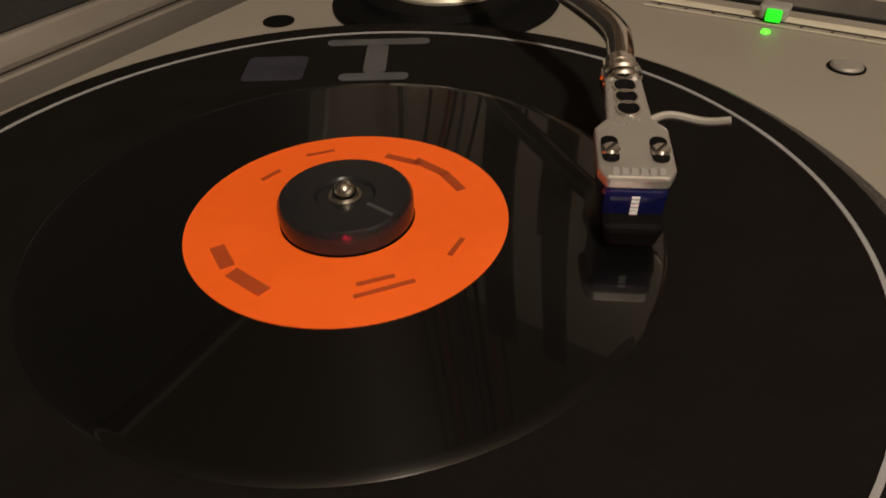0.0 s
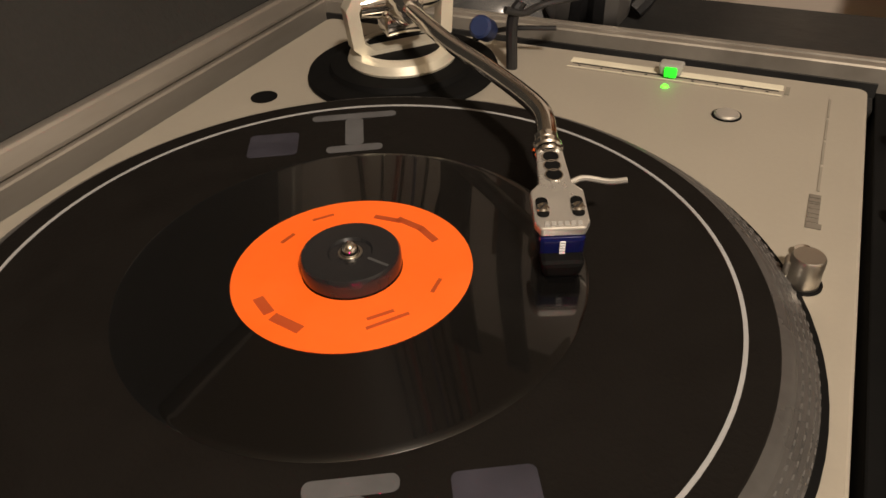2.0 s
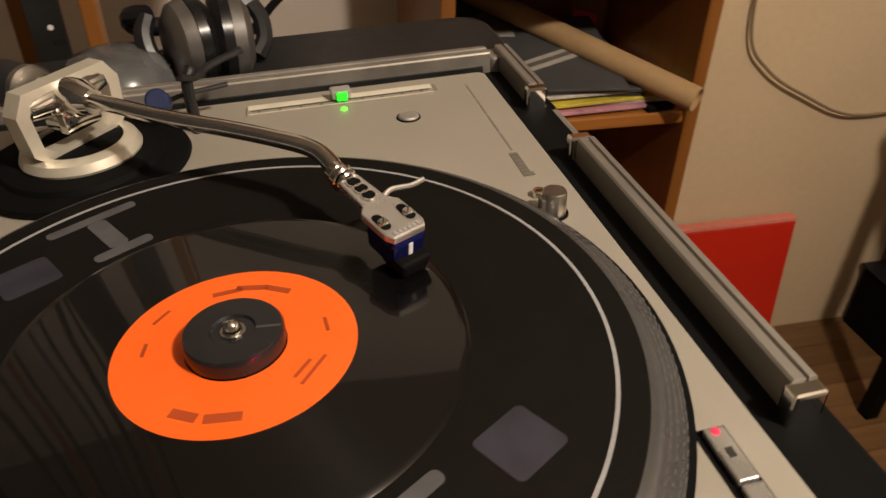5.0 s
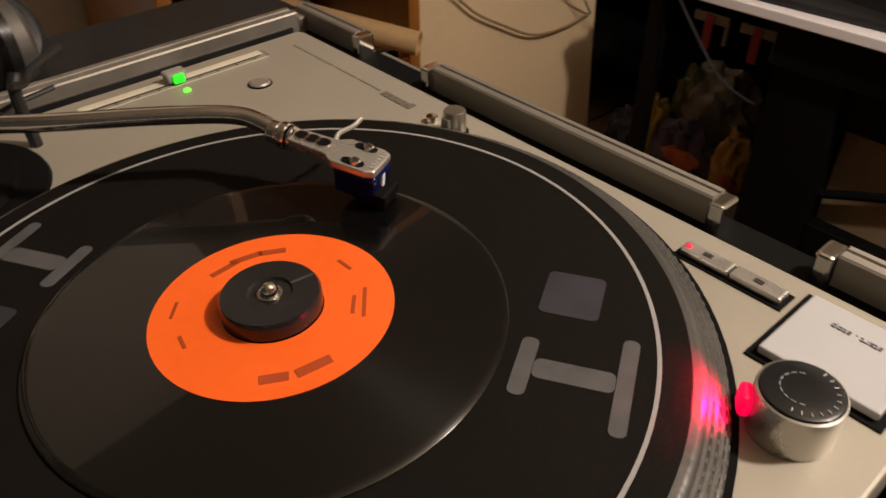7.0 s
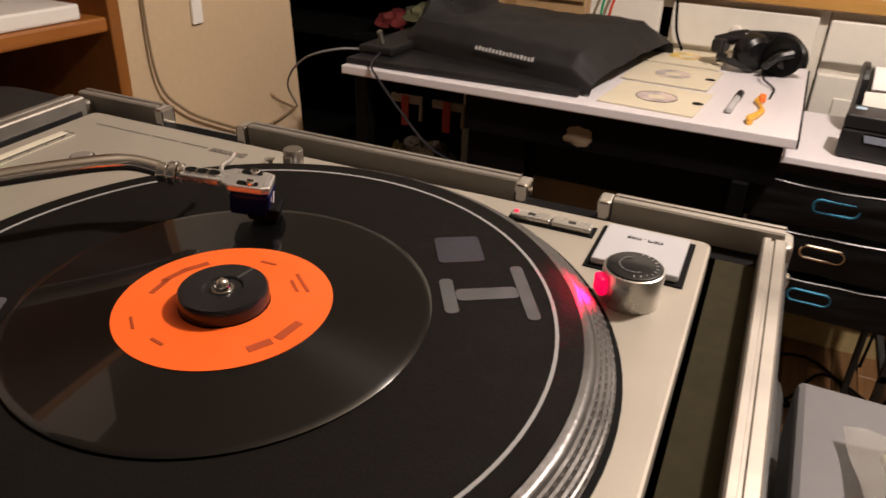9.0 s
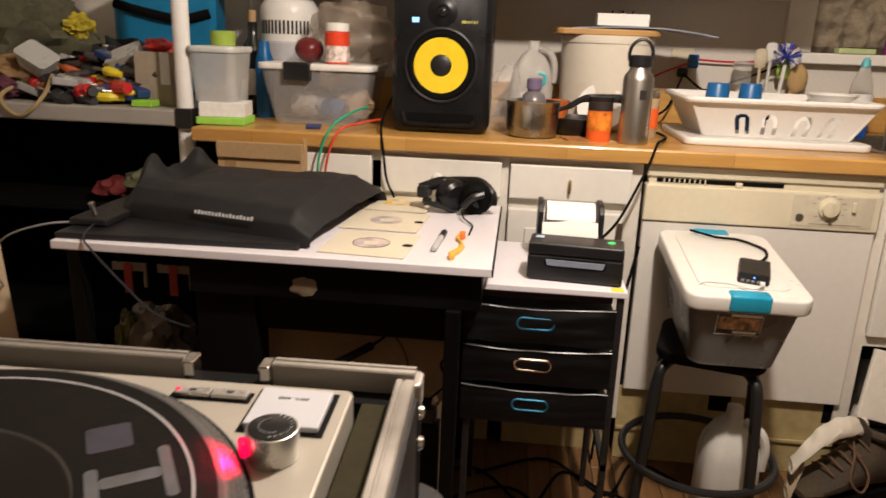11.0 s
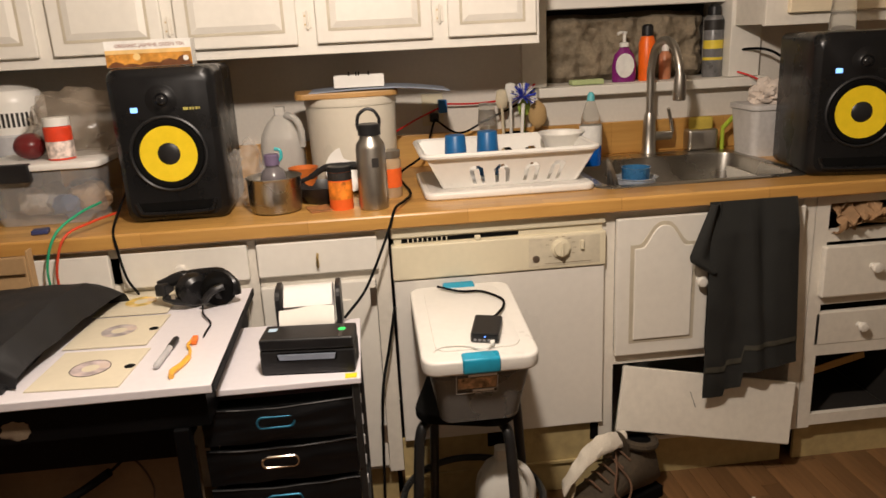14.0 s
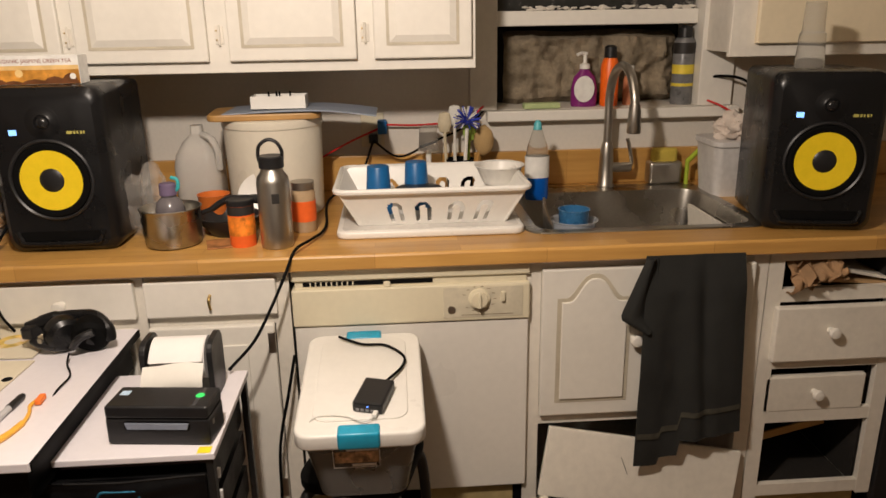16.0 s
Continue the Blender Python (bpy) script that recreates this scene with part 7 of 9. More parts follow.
# bucket with a cloth
b = thing("grey_bucket", "pale grey plastic pail with a cloth on top", "bucket", at(2.49, -1.298) @ Matrix.Diagonal((1, 0.88, 0.95, 1)))
part("pail", loft([[(x * k, y * k, z) for x, y in rounded(-0.085, 0.085, -0.075, 0.075, 0.03)] for k, z in ((0.82, 0.0), (1.0, 0.16), (1.08, 0.165), (1.08, 0.18), (1.0, 0.182))]), mat("pale_grey_plastic", (0.58, 0.56, 0.54), 0.45), b, smooth=True)
tagged(part("cloth", merge(lump(0.06, (0.9, 1.1, 0.75), 0.5, 8.0, 4, 2.0), None, at(2.46, -1.315, CT + 0.205)), mat("pale_rag", (0.6, 0.52, 0.45), 0.9, fine=250, bump=0.6), smooth=True), "crumpled pale pink cleaning cloth on the pail", "cloth")
# blue cup and cutlery in the sink
b = thing("measuring_cup", "translucent blue plastic cup with cutlery in the sink", "cup", at(2.17, -0.745, CT - 0.085))
part("cup", lathe([(0, 0.002), (0.036, 0), (0.042, 0.125), (0.044, 0.128), (0.040, 0.128), (0.034, 0.006), (0, 0.006)], 32), mat("blue_tinted_plastic", (0.05, 0.2, 0.42), 0.25, transmission=0.3), b, smooth=True)
part("outer_tub", lathe([(0.0, -0.0805), (0.045, -0.0805), (0.060, 0.095), (0.066, 0.099), (0.060, 0.100), (0.057, 0.095), (0.042, -0.077), (0, -0.077)], 36), mat("clear_grey_tub", (0.5, 0.52, 0.55), 0.2, alpha=0.45, vary=0.05), b, "clear grey tub round the cup", smooth=True)
part("foot", lathe([(0, -0.0765), (0.03, -0.0765), (0.03, 0.0), (0, 0.0)], 16), M_SINK, b)
for k in range(4):
    c = thing("cutlery", "steel cutlery standing in the sink", "cutlery", at(2.15 + 0.02 * k, -0.69 + 0.006 * k, CT - 0.165), group="cutlery in the sink")
    part("handle", tube([(0, 0, 0), (-0.01, 0.0, 0.12), (-0.015, 0.035 - 0.01 * k, 0.235)], 0.004, 6), M_STEEL, c, smooth=True)
    part("bowl", merge(lump(0.016, (0.3, 0.9, 1.5), 0.0, 0, 2), None, Matrix.Translation((0.0, 0, 0.015))), M_STEEL, c, smooth=True)
# things on the sill
SZ = WZ0
b = thing("hand_soap", "clear pump bottle of purple hand soap on the sill", "soap bottle", at(2.735, -0.905, SZ))
part("bottle", lathe([(0, 0), (0.042, 0), (0.044, 0.01), (0.044, 0.06), (0.036, 0.095), (0.018, 0.115), (0.016, 0.122), (0, 0.122)], 28, m=Matrix.Diagonal((0.6, 1, 1, 1))), mat("purple_soap", (0.2, 0.02, 0.16), 0.15), b, smooth=True)
part("label", lathe([(0, 0), (0.034, 0.0), (0.034, 0.001), (0, 0.0012)], 28, m=Matrix.Translation((-0.0272, 0.006, 0.058)) @ Matrix.Rotation(radians(-90), 4, "Y") @ Matrix.Diagonal((1.25, 1, 1, 1))), M_LABELW, b, "white oval label")
part("pump", lathe([(0, 0.122), (0.017, 0.122), (0.017, 0.136), (0.006, 0.14), (0.006, 0.165), (0.009, 0.168), (0.009, 0.175), (0, 0.176)], 20), M_LID, b, "white pump", smooth=True)
part("spout", tube([(0, 0, 0.171), (-0.01, 0.018, 0.172), (-0.014, 0.03, 0.167)], 0.0055, 8), M_LID, b, smooth=True)
b = thing("spray_can", "bright orange can with a black cap on the sill", "can", at(2.735, -0.99, SZ))
part("can", lathe([(0, 0), (0.029, 0), (0.030, 0.004), (0.030, 0.13), (0.022, 0.155), (0, 0.157)], 28), mat("bright_orange", (0.9, 0.15, 0.01), 0.35), b, smooth=True)
part("cap", lathe([(0, 0.157), (0.021, 0.157), (0.020, 0.19), (0.012, 0.196), (0, 0.197)], 24), M_BLACK, b, "black cap", smooth=True)
b = thing("small_bottle", "small amber-pink bottle with a white cap on the sill", "bottle", at(2.75, -1.065, SZ))
part("bottle", lathe([(0, 0), (0.021, 0), (0.022, 0.003), (0.022, 0.085), (0.012, 0.1), (0, 0.1)], 24), mat("pink_amber", (0.5, 0.2, 0.1), 0.25), b, smooth=True)
part("cap", lathe([(0, 0.1), (0.013, 0.1), (0.012, 0.128), (0, 0.129)], 20), M_LID, b, smooth=True)
b = thing("lubricant_can", "tall grey aerosol can with a black lid and yellow print", "can", at(2.735, -1.238, SZ))
part("can", lathe([(0, 0), (0.034, 0), (0.035, 0.003), (0.035, 0.2), (0.028, 0.215), (0, 0.216)], 32), mat("grey_can_print", (0.15, 0.15, 0.15), 0.35, vary=0.3, scale=25), b, smooth=True)
part("band", disc_ring(0.0348, 0.0354, 0.10, 0.13, 32), mat("yellow_print", (0.7, 0.55, 0.05), 0.45), b, smooth=True)
part("band", disc_ring(0.0348, 0.0354, 0.165, 0.20, 32), M_INK, b, smooth=True)
part("band", disc_ring(0.0348, 0.0354, 0.06, 0.07, 32), bpy.data.materials["yellow_print"], b, smooth=True)
part("lid", lathe([(0, 0.216), (0.024, 0.216), (0.023, 0.245), (0.012, 0.255), (0, 0.256)], 24), M_BLACK, b, "black lid", smooth=True)
tagged(part("soap_bar", box(-0.02, 0.02, -0.06, 0.06, 0, 0.018, 0.004, m=at(2.70, -0.755, SZ + 0.0002, 3)), mat("pale_green_sponge", (0.42, 0.5, 0.24), 0.8)), "pale green sponge block on the window sill", "sponge")
b = thing("cable_run", "black and red cables hanging from the sill to the speaker", "cable")
part("black_cable", tube([(2.72, -1.28, 1.24), (2.66, -1.33, 1.26), (2.60, -1.39, 1.25), (2.52, -1.43, 1.19), (2.45, -1.42, 1.12)], 0.0045, 8), M_MATTE, b, smooth=True)
part("red_cable", tube([(2.70, -1.28, 1.19), (2.64, -1.33, 1.17), (2.58, -1.37, 1.14), (2.5, -1.42, 1.10)], 0.0035, 8), M_REDP, b, smooth=True)
b = thing("glass_jar", "upturned clear glass jar on the speaker", "jar", at(2.135, -1.330, CT + 0.4035))
part("glass", lathe([(0, 0), (0.034, 0), (0.036, 0.004), (0.031, 0.085), (0.027, 0.088), (0.024, 0.16), (0.0, 0.162)], 28), M_CLEARB, b, smooth=True)
# tea box on the speaker
b = thing("tea_box", "tea carton with a golden landscape print, on the speaker", "box", at(2.155, 0.585, CT + 0.4032, 2))
part("carton", box(-0.03, 0.03, -0.108, 0.108, 0, 0.067, 0.001), M_LABELW, b)
part("picture", box(-0.0308, -0.0300, -0.107, 0.107, 0.001, 0.042), mat("golden_landscape", (0.62, 0.28, 0.04), 0.5, vary=0.5, scale=18, stain=(0.12, 0.05, 0.02), stain_at=0.55), b, "golden landscape picture")
M_HILL = mat("dark_hill_print", (0.14, 0.05, 0.015), 0.5, vary=0.4, scale=40)
for y_, w_, h_ in ((-0.085, 0.05, 0.026), (-0.05, 0.07, 0.019), (-0.005, 0.08, 0.013), (0.045, 0.06, 0.010), (0.082, 0.05, 0.016)):
    part("hill_print", prism([(max(-0.1065, y_ - w_ / 2), 0.0015), (min(0.1065, y_ + w_ / 2), 0.0015), (min(0.1065, y_ + w_ * 0.22), h_ * 0.8), (y_, h_), (max(-0.1065, y_ - w_ * 0.27), h_ * 0.7)], -0.0003, 0.0, m=Matrix.Translation((-0.0309 - 0.0001 * abs(y_) * 30, 0, 0)) @ TOYZ), M_HILL, b)
part("sun_print", disc_ring(0, 0.009, 0, 0.0004, 24, m=Matrix.Translation((-0.0308, 0.03, 0.026)) @ Matrix.Rotation(radians(-90), 4, "Y")), mat("pale_sun_print", (0.85, 0.6, 0.25), 0.5), b)
part("picture_fade", box(-0.0312, -0.0307, -0.107, 0.107, 0.034, 0.044), mat("pale_gold", (0.75, 0.5, 0.2), 0.5, vary=0.2), b)
letters("ORGANIC JASMINE GREEN TEA", 0.0125, Matrix.Translation((-0.0306, -0.005, 0.054)) @ Matrix(((0, 0, -1, 0), (-1, 0, 0, 0), (0, 1, 0, 0), (0, 0, 0, 1))), mat("brown_lettering", (0.3, 0.12, 0.08), 0.6), b)
part("seal", disc_ring(0, 0.007, 0, 0.0008, 20, m=Matrix.Translation((-0.0312, -0.092, 0.018)) @ Matrix.Rotation(radians(-90), 4, "Y")), M_LABELW, b)
# clear storage box with things on it
b = thing("clear_storage_box", "clear plastic storage box with a white rim and black latch", "storage box")
CX0, CX1, CY0, CY1 = 2.11, 2.40, 0.760, 1.078
part("tub", loft([[(x, y, CT + 0.155) for x, y in rounded(CX0, CX1, CY0, CY1, 0.03)], [(x, y, CT + 0.001) for x, y in rounded(CX0 + 0.03, CX1 - 0.03, CY0 + 0.03, CY1 - 0.03, 0.03)]], caps=(False, True)), M_TUB, b, "clear tub", smooth=True)
part("rim", prism(rounded(CX0 - 0.008, CX1 + 0.008, CY0 - 0.008, CY1 + 0.008, 0.035), CT + 0.153, CT + 0.170, 0.004), M_LID, b, "white lid rim", smooth=True)
part("latch", box(CX0 - 0.014, CX0 + 0.01, 0.925, 1.003, CT + 0.125, CT + 0.174, 0.004), M_BLACK, b, "black latch")
for k, (x, y, z, r, c) in enumerate(((2.22, 0.82, 0.06, 0.05, (0.4, 0.28, 0.17)), (2.25, 0.93, 0.05, 0.055, (0.25, 0.26, 0.28)), (2.3, 0.86, 0.055, 0.06, (0.12, 0.12, 0.13)), (2.22, 0.97, 0.05, 0.045, (0.45, 0.42, 0.38)), (2.2, 0.88, 0.04, 0.04, (0.06, 0.12, 0.25)))):
    part("contents", merge(lump(r, (0.8, 1, 0.8), 0.4, k * 3.1), None, Matrix.Translation((x, y, CT + z))), mat("jumbled_contents", c, 0.7, vary=0.3), b, "jumbled contents", smooth=True)
b = thing("vitamin_jar", "red and white plastic jar on the storage box", "jar", at(2.19, 0.870, CT + 0.171))
part("jar", lathe([(0, 0), (0.034, 0), (0.035, 0.003), (0.035, 0.085), (0.031, 0.09), (0, 0.09)], 28), mat("red_orange_label", (0.7, 0.06, 0.02), 0.4), b, smooth=True)
part("cap", lathe([(0, 0.09), (0.034, 0.09), (0.034, 0.112), (0, 0.114)], 28), M_LID, b, "white cap", smooth=True)
part("label", lathe([(0.0352, 0.005), (0.0356, 0.005), (0.0356, 0.05), (0.0352, 0.05)], 28, closed=True, m=Matrix.Rotation(0, 4, "Z")), mat("pale_label", (0.6, 0.5, 0.45), 0.5, vary=0.5, scale=60), b, smooth=True)
tagged(part("red_onion", merge(lump(0.042, (1, 1, 0.85), 0.06, 1.0), None, at(2.22, 0.960, CT + 0.207)), mat("dark_red_skin", (0.11, 0.012, 0.012), 0.28, vary=0.3), smooth=True), "dark red onion on the storage box", "onion")
tagged(part("brown_bag", merge(lump(0.125, (0.75, 1.12, 0.78), 0.5, 5.0, 4, 1.5), None, at(2.30, 0.862, CT + 0.247)), M_FILMB, smooth=True), "crumpled brownish clear plastic bag on the box", "plastic bag")
# white filter unit
b = thing("water_filter", "white countertop water filter with grey grilles", "water filter", at(2.45, 1.090) @ Matrix.Diagonal((0.92, 0.92, 1.10, 1)))
part("tank", lathe([(0, 0), (0.10, 0), (0.105, 0.005), (0.105, 0.2), (0.095, 0.21), (0, 0.21)], 40), mat("grey_tank", (0.45, 0.45, 0.46), 0.3), b, smooth=True)
part("dome", lathe([(0.0, 0.335), (0.05, 0.33), (0.085, 0.318), (0.098, 0.30), (0.10, 0.285), (0.10, 0.205), (0, 0.205)], 40), M_LID, b, "white domed lid", smooth=True)
for i in range(14):
    a = radians(130 + i * 8)
    part("grille_slot", box(-0.003, 0.001, -0.004, 0.004, 0.225, 0.262, m=Matrix.Rotation(a, 4, "Z") @ Matrix.Translation((0.1, 0, 0))), M_INK, b)
b = thing("wine_bottle", "dark wine bottle with a cork", "bottle", at(2.36, 1.182))
part("bottle", lathe([(0, 0), (0.036, 0), (0.038, 0.004), (0.038, 0.18), (0.03, 0.21), (0.015, 0.235), (0.0145, 0.28), (0, 0.28)], 28), mat("dark_glass", (0.012, 0.015, 0.012), 0.08), b, smooth=True)
part("cork", lathe([(0, 0.28), (0.011, 0.28), (0.012, 0.315), (0, 0.316)], 16), M_CARD, b, "tan cork", smooth=True)
part("label", lathe([(0.0382, 0.06), (0.0386, 0.06), (0.0386, 0.14), (0.0382, 0.14)], 28, closed=True), M_LABELW, b, smooth=True)
b = thing("blue_bottle", "slim blue glass bottle on the worktop", "bottle", at(2.27, 1.115))
part("bottle", lathe([(0, 0), (0.026, 0), (0.027, 0.004), (0.027, 0.17), (0.018, 0.2), (0.016, 0.225), (0, 0.226)], 24), M_BLUE, b, smooth=True)
b = thing("food_container", "clear food container with a white lid and green tub", "container", at(2.09, 1.178, CT + 0.062))
part("tub", loft([[(x * k, y * k, z) for x, y in rounded(-0.075, 0.075, -0.066, 0.066, 0.025)] for k, z in ((0.86, 0.0), (1.0, 0.13))]), mat("frosted_plastic", (0.70, 0.69, 0.65), 0.25, vary=0.05, alpha=0.5), b, smooth=True)
part("lid", prism(rounded(-0.08, 0.08, -0.070, 0.070, 0.025), 0.1305, 0.148, 0.005), mat("cloudy_lid", (0.62, 0.62, 0.58), 0.35), b, smooth=True)
tagged(part("green_tub", lathe([(0, 0), (0.042, 0), (0.044, 0.04), (0.046, 0.044), (0, 0.045)], 28, m=at(2.13, 1.185, CT + 0.2105) @ Matrix.Diagonal((0.8, 0.8, 0.9, 1))), mat("olive_green_plastic", (0.3, 0.42, 0.06), 0.45), smooth=True), "small olive green tub with a lid", "tub")
tagged(part("small_carton", box(-0.05, 0.05, -0.063, 0.063, 0, 0.04, 0.002, m=at(2.07, 1.160, CT + 0.0215, 8)), M_LABELW), "small white carton under the food container", "carton")
tagged(part("green_sponge", box(-0.05, 0.05, -0.068, 0.068, 0, 0.021, 0.003, m=at(2.065, 1.160, CT + 0.0002, 3)), mat("lime_green_card", (0.3, 0.62, 0.08), 0.6)), "lime green flat box under the carton", "box")
tagged(part("blue_gadget", box(-0.018, 0.018, -0.02, 0.02, 0, 0.012, 0.003, m=at(2.04, 0.90, CT + 0.0002, 10)), mat("navy_plastic", (0.03, 0.04, 0.12), 0.4)), "small flat navy gadget on the worktop", "gadget")
b = thing("wire_bundle", "green and red wires running over the worktop edge", "cable")
part("green_wire", tube([(2.10, 0.76, CT + 0.06), (2.02, 0.79, CT + 0.05), (1.955, 0.83, CT + 0.015), (1.945, 0.86, 0.85), (1.965, 0.87, 0.76)], 0.0034, 8), mat("green_wire", (0.02, 0.32, 0.16), 0.45), b, "green wire", smooth=True)
part("red_wire", tube([(2.12, 0.73, CT + 0.025), (2.03, 0.77, CT + 0.022), (1.955, 0.81, CT + 0.006), (1.948, 0.84, 0.84), (1.965, 0.85, 0.76)], 0.0034, 8), mat("orange_red_wire", (0.6, 0.06, 0.02), 0.45), b, "orange-red wire", smooth=True)
part("black_wire", tube([(2.16, 0.70, CT + 0.09), (2.08, 0.715, CT + 0.03), (1.98, 0.70, CT + 0.006), (1.955, 0.69, CT - 0.03), (1.96, 0.68, 0.80), (1.97, 0.66, 0.75)], 0.0034, 8), M_MATTE, b, "black wire", smooth=True)


# ---- pine shelf unit with records ----
PY0, PY1 = 1.17, 1.46
CORNER = Matrix.Translation((0.383, 0.382, 1.163)) @ Matrix.Scale(1.43, 4) @ Matrix.Translation((-0.383, -0.382, -1.163))
FL = 0.3497
M_PALEP = wood("pale_pine", (0.58, 0.33, 0.11), (0.44, 0.22, 0.06), 0.4, 9, "x", 0.2)


def set_back(ob):
    ob.matrix_basis = CORNER @ ob.matrix_basis
    return ob


ps = thing("pine_shelf", "varnished knotty pine shelf unit with drawers, records on its shelves", "shelf", CORNER)
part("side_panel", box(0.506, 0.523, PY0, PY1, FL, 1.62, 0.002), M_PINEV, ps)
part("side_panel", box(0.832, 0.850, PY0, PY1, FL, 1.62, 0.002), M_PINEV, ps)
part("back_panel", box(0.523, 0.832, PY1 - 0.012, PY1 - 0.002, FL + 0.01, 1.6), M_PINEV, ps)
for z in (1.60, 1.28, 0.957, 0.768):
    part("shelf_board", box(0.5235, 0.8315, PY0 + 0.004, PY1 - 0.0125, z - 0.018, z, 0.003), M_PINE, ps)
part("shelf_board", box(0.5235, 0.8315, PY0 - 0.008, PY1 - 0.0125, 0.548, 0.561, 0.003), M_PINE, ps)
for z0, z1, knobs in ((0.428, 0.546, 2), (0.357, 0.420, 1)):
    dr = part("drawer_front", box(0.526, 0.830, PY0 - 0.014, PY0 + 0.002, z0, z1, 0.004), M_PALEP, ps, "pale pine drawer front")
    part("drawer_box", box(0.530, 0.826, PY0 + 0.0025, PY1 - 0.02, z0 + 0.004, z1 - 0.01), M_PINE, dr)
    for k in range(knobs):
        x = 0.665 + 0.12 * k if knobs == 2 else 0.785
        part("knob", lathe([(0, 0), (0.007, 0), (0.006, 0.008), (0.013, 0.014), (0.013, 0.02), (0, 0.024)], 18, m=Matrix.Translation((x, PY0 - 0.014, (z0 + z1) / 2)) @ Matrix.Rotation(radians(90), 4, "X")), M_PINE, dr, "turned wooden knob", smooth=True)
part("drawer_rail", box(0.526, 0.830, PY0 - 0.004, PY0 + 0.01, 0.4215, 0.4265), M_PINE, ps)
# record on a red sleeve
b = thing("orange_sleeve", "stack of red-orange record sleeves with a black record on top", "record sleeves", CORNER @ Matrix.Translation((0.700, 1.292, 0.5615)) @ Matrix.Rotation(radians(-14), 4, "Z"))
part("sleeve", box(-0.138, 0.125, -0.12, 0.13, 0.0, 0.006, 0.001), M_CLEARB, b)
part("sleeve", box(-0.138, 0.125, -0.12, 0.13, 0.0065, 0.012, 0.001), mat("red_orange_card", (0.6, 0.12, 0.07), 0.5, vary=0.1), b, "red-orange card sleeve")
b = thing("twelve_inch_record", "black vinyl record with a pale grey label on a red sleeve", "record", CORNER @ Matrix.Translation((0.692, 1.292, 0.574)) @ Matrix.Rotation(radians(-14), 4, "Z"))
part("vinyl", lathe([(0, 0.0), (0.115, 0.0), (0.116, 0.001), (0.115, 0.002), (0, 0.002)], 72), VINYL, b, smooth=True)
part("label_disc", disc_ring(0, 0.034, 0.0021, 0.0026, 40), mat("pale_grey_label", (0.5, 0.46, 0.44), 0.5, vary=0.2, scale=60), b, "pale grey label")
# heap of sleeves and papers on the middle shelf
SHZ = 0.7684
for i, (c, hx, hy, dx, dy, a_) in enumerate((
        ((0.30, 0.28, 0.30), 0.128, 0.105, 0.005, 0.006, -2), ((0.5, 0.24, 0.28), 0.120, 0.108, 0.020, -0.004, 3),
        ((0.45, 0.36, 0.40), 0.122, 0.104, 0.014, 0.004, -1), ((0.55, 0.45, 0.06), 0.085, 0.100, 0.045, -0.006, 4),
        ((0.03, 0.03, 0.033), 0.110, 0.10, -0.006, 0.008, -5), ((0.5, 0.46, 0.42), 0.118, 0.104, -0.022, 0.0, 2),
        ((0.05, 0.05, 0.055), 0.122, 0.106, -0.010, 0.004, -3))):
    tagged(set_back(part("magazine", box(-hx, hx, -hy, hy, 0.0, 0.0042, 0.0008, m=Matrix.Translation((0.68 + dx, 1.288 + dy, SHZ + i * 0.0046)) @ Matrix.Rotation(radians(a_), 4, "Z")), mat("magazine_cover", c, 0.4, vary=0.4, scale=14))), ("dark glossy magazine in a stack on the pine shelf", "pale paper booklet in a stack on the pine shelf")[i in (0, 1, 2, 3, 5)], "magazine", group="magazines on the shelf")
MGZ = SHZ + 7 * 0.0046
b = tagged(set_back(part("paper_bundle", merge(lump(0.05, (1.6, 0.7, 0.42), 0.4, 9.0, 3), None, Matrix.Translation((0.63, 1.375, MGZ + 0.016))), M_CARD, smooth=False)), "crumpled brown paper under the leaning record sleeve", "paper")
b = thing("leaning_sleeve", "dark grey record sleeve with a pale diagonal band", "record sleeve", CORNER @ Matrix.Translation((0.635, 1.185, MGZ + 0.001)) @ Matrix.Rotation(radians(10), 4, "X") @ Matrix.Rotation(radians(-5), 4, "Z"))
part("sleeve", box(-0.095, 0.115, 0.0, 0.19, 0.0, 0.004, 0.001), mat("charcoal_card", (0.07, 0.07, 0.072), 0.45, vary=0.15), b)
part("band", box(-0.095, 0.075, -0.012, 0.012, 0.0041, 0.0046, m=Matrix.Translation((0.01, 0.062, 0)) @ Matrix.Rotation(radians(27), 4, "Z")), mat("pale_band", (0.42, 0.4, 0.36), 0.5), b)
part("band_print", box(-0.08, 0.06, -0.004, 0.004, 0.0047, 0.0050, m=Matrix.Translation((0.01, 0.062, 0)) @ Matrix.Rotation(radians(27), 4, "Z")), M_FAINT, b)
part("blot", box(-0.045, -0.005, 0.132, 0.148, 0.0041, 0.0046), bpy.data.materials["pale_band"], b)
tagged(set_back(part("black_case", box(-0.02, 0.02, -0.03, 0.03, 0.0, 0.009, 0.002, m=Matrix.Translation((0.795, 1.205, SHZ)) @ Matrix.Rotation(radians(8), 4, "Z")), M_MATTE)), "small black case at the shelf's edge", "case")
tagged(set_back(part("green_folder", box(-0.055, 0.055, -0.004, 0.004, 0.0, 0.075, 0.001, m=Matrix.Translation((0.585, 1.425, SHZ + 0.001)) @ Matrix.Rotation(radians(6), 4, "Y")), mat("dark_green_card", (0.02, 0.1, 0.05), 0.5))), "dark green folder behind the sleeves", "folder")
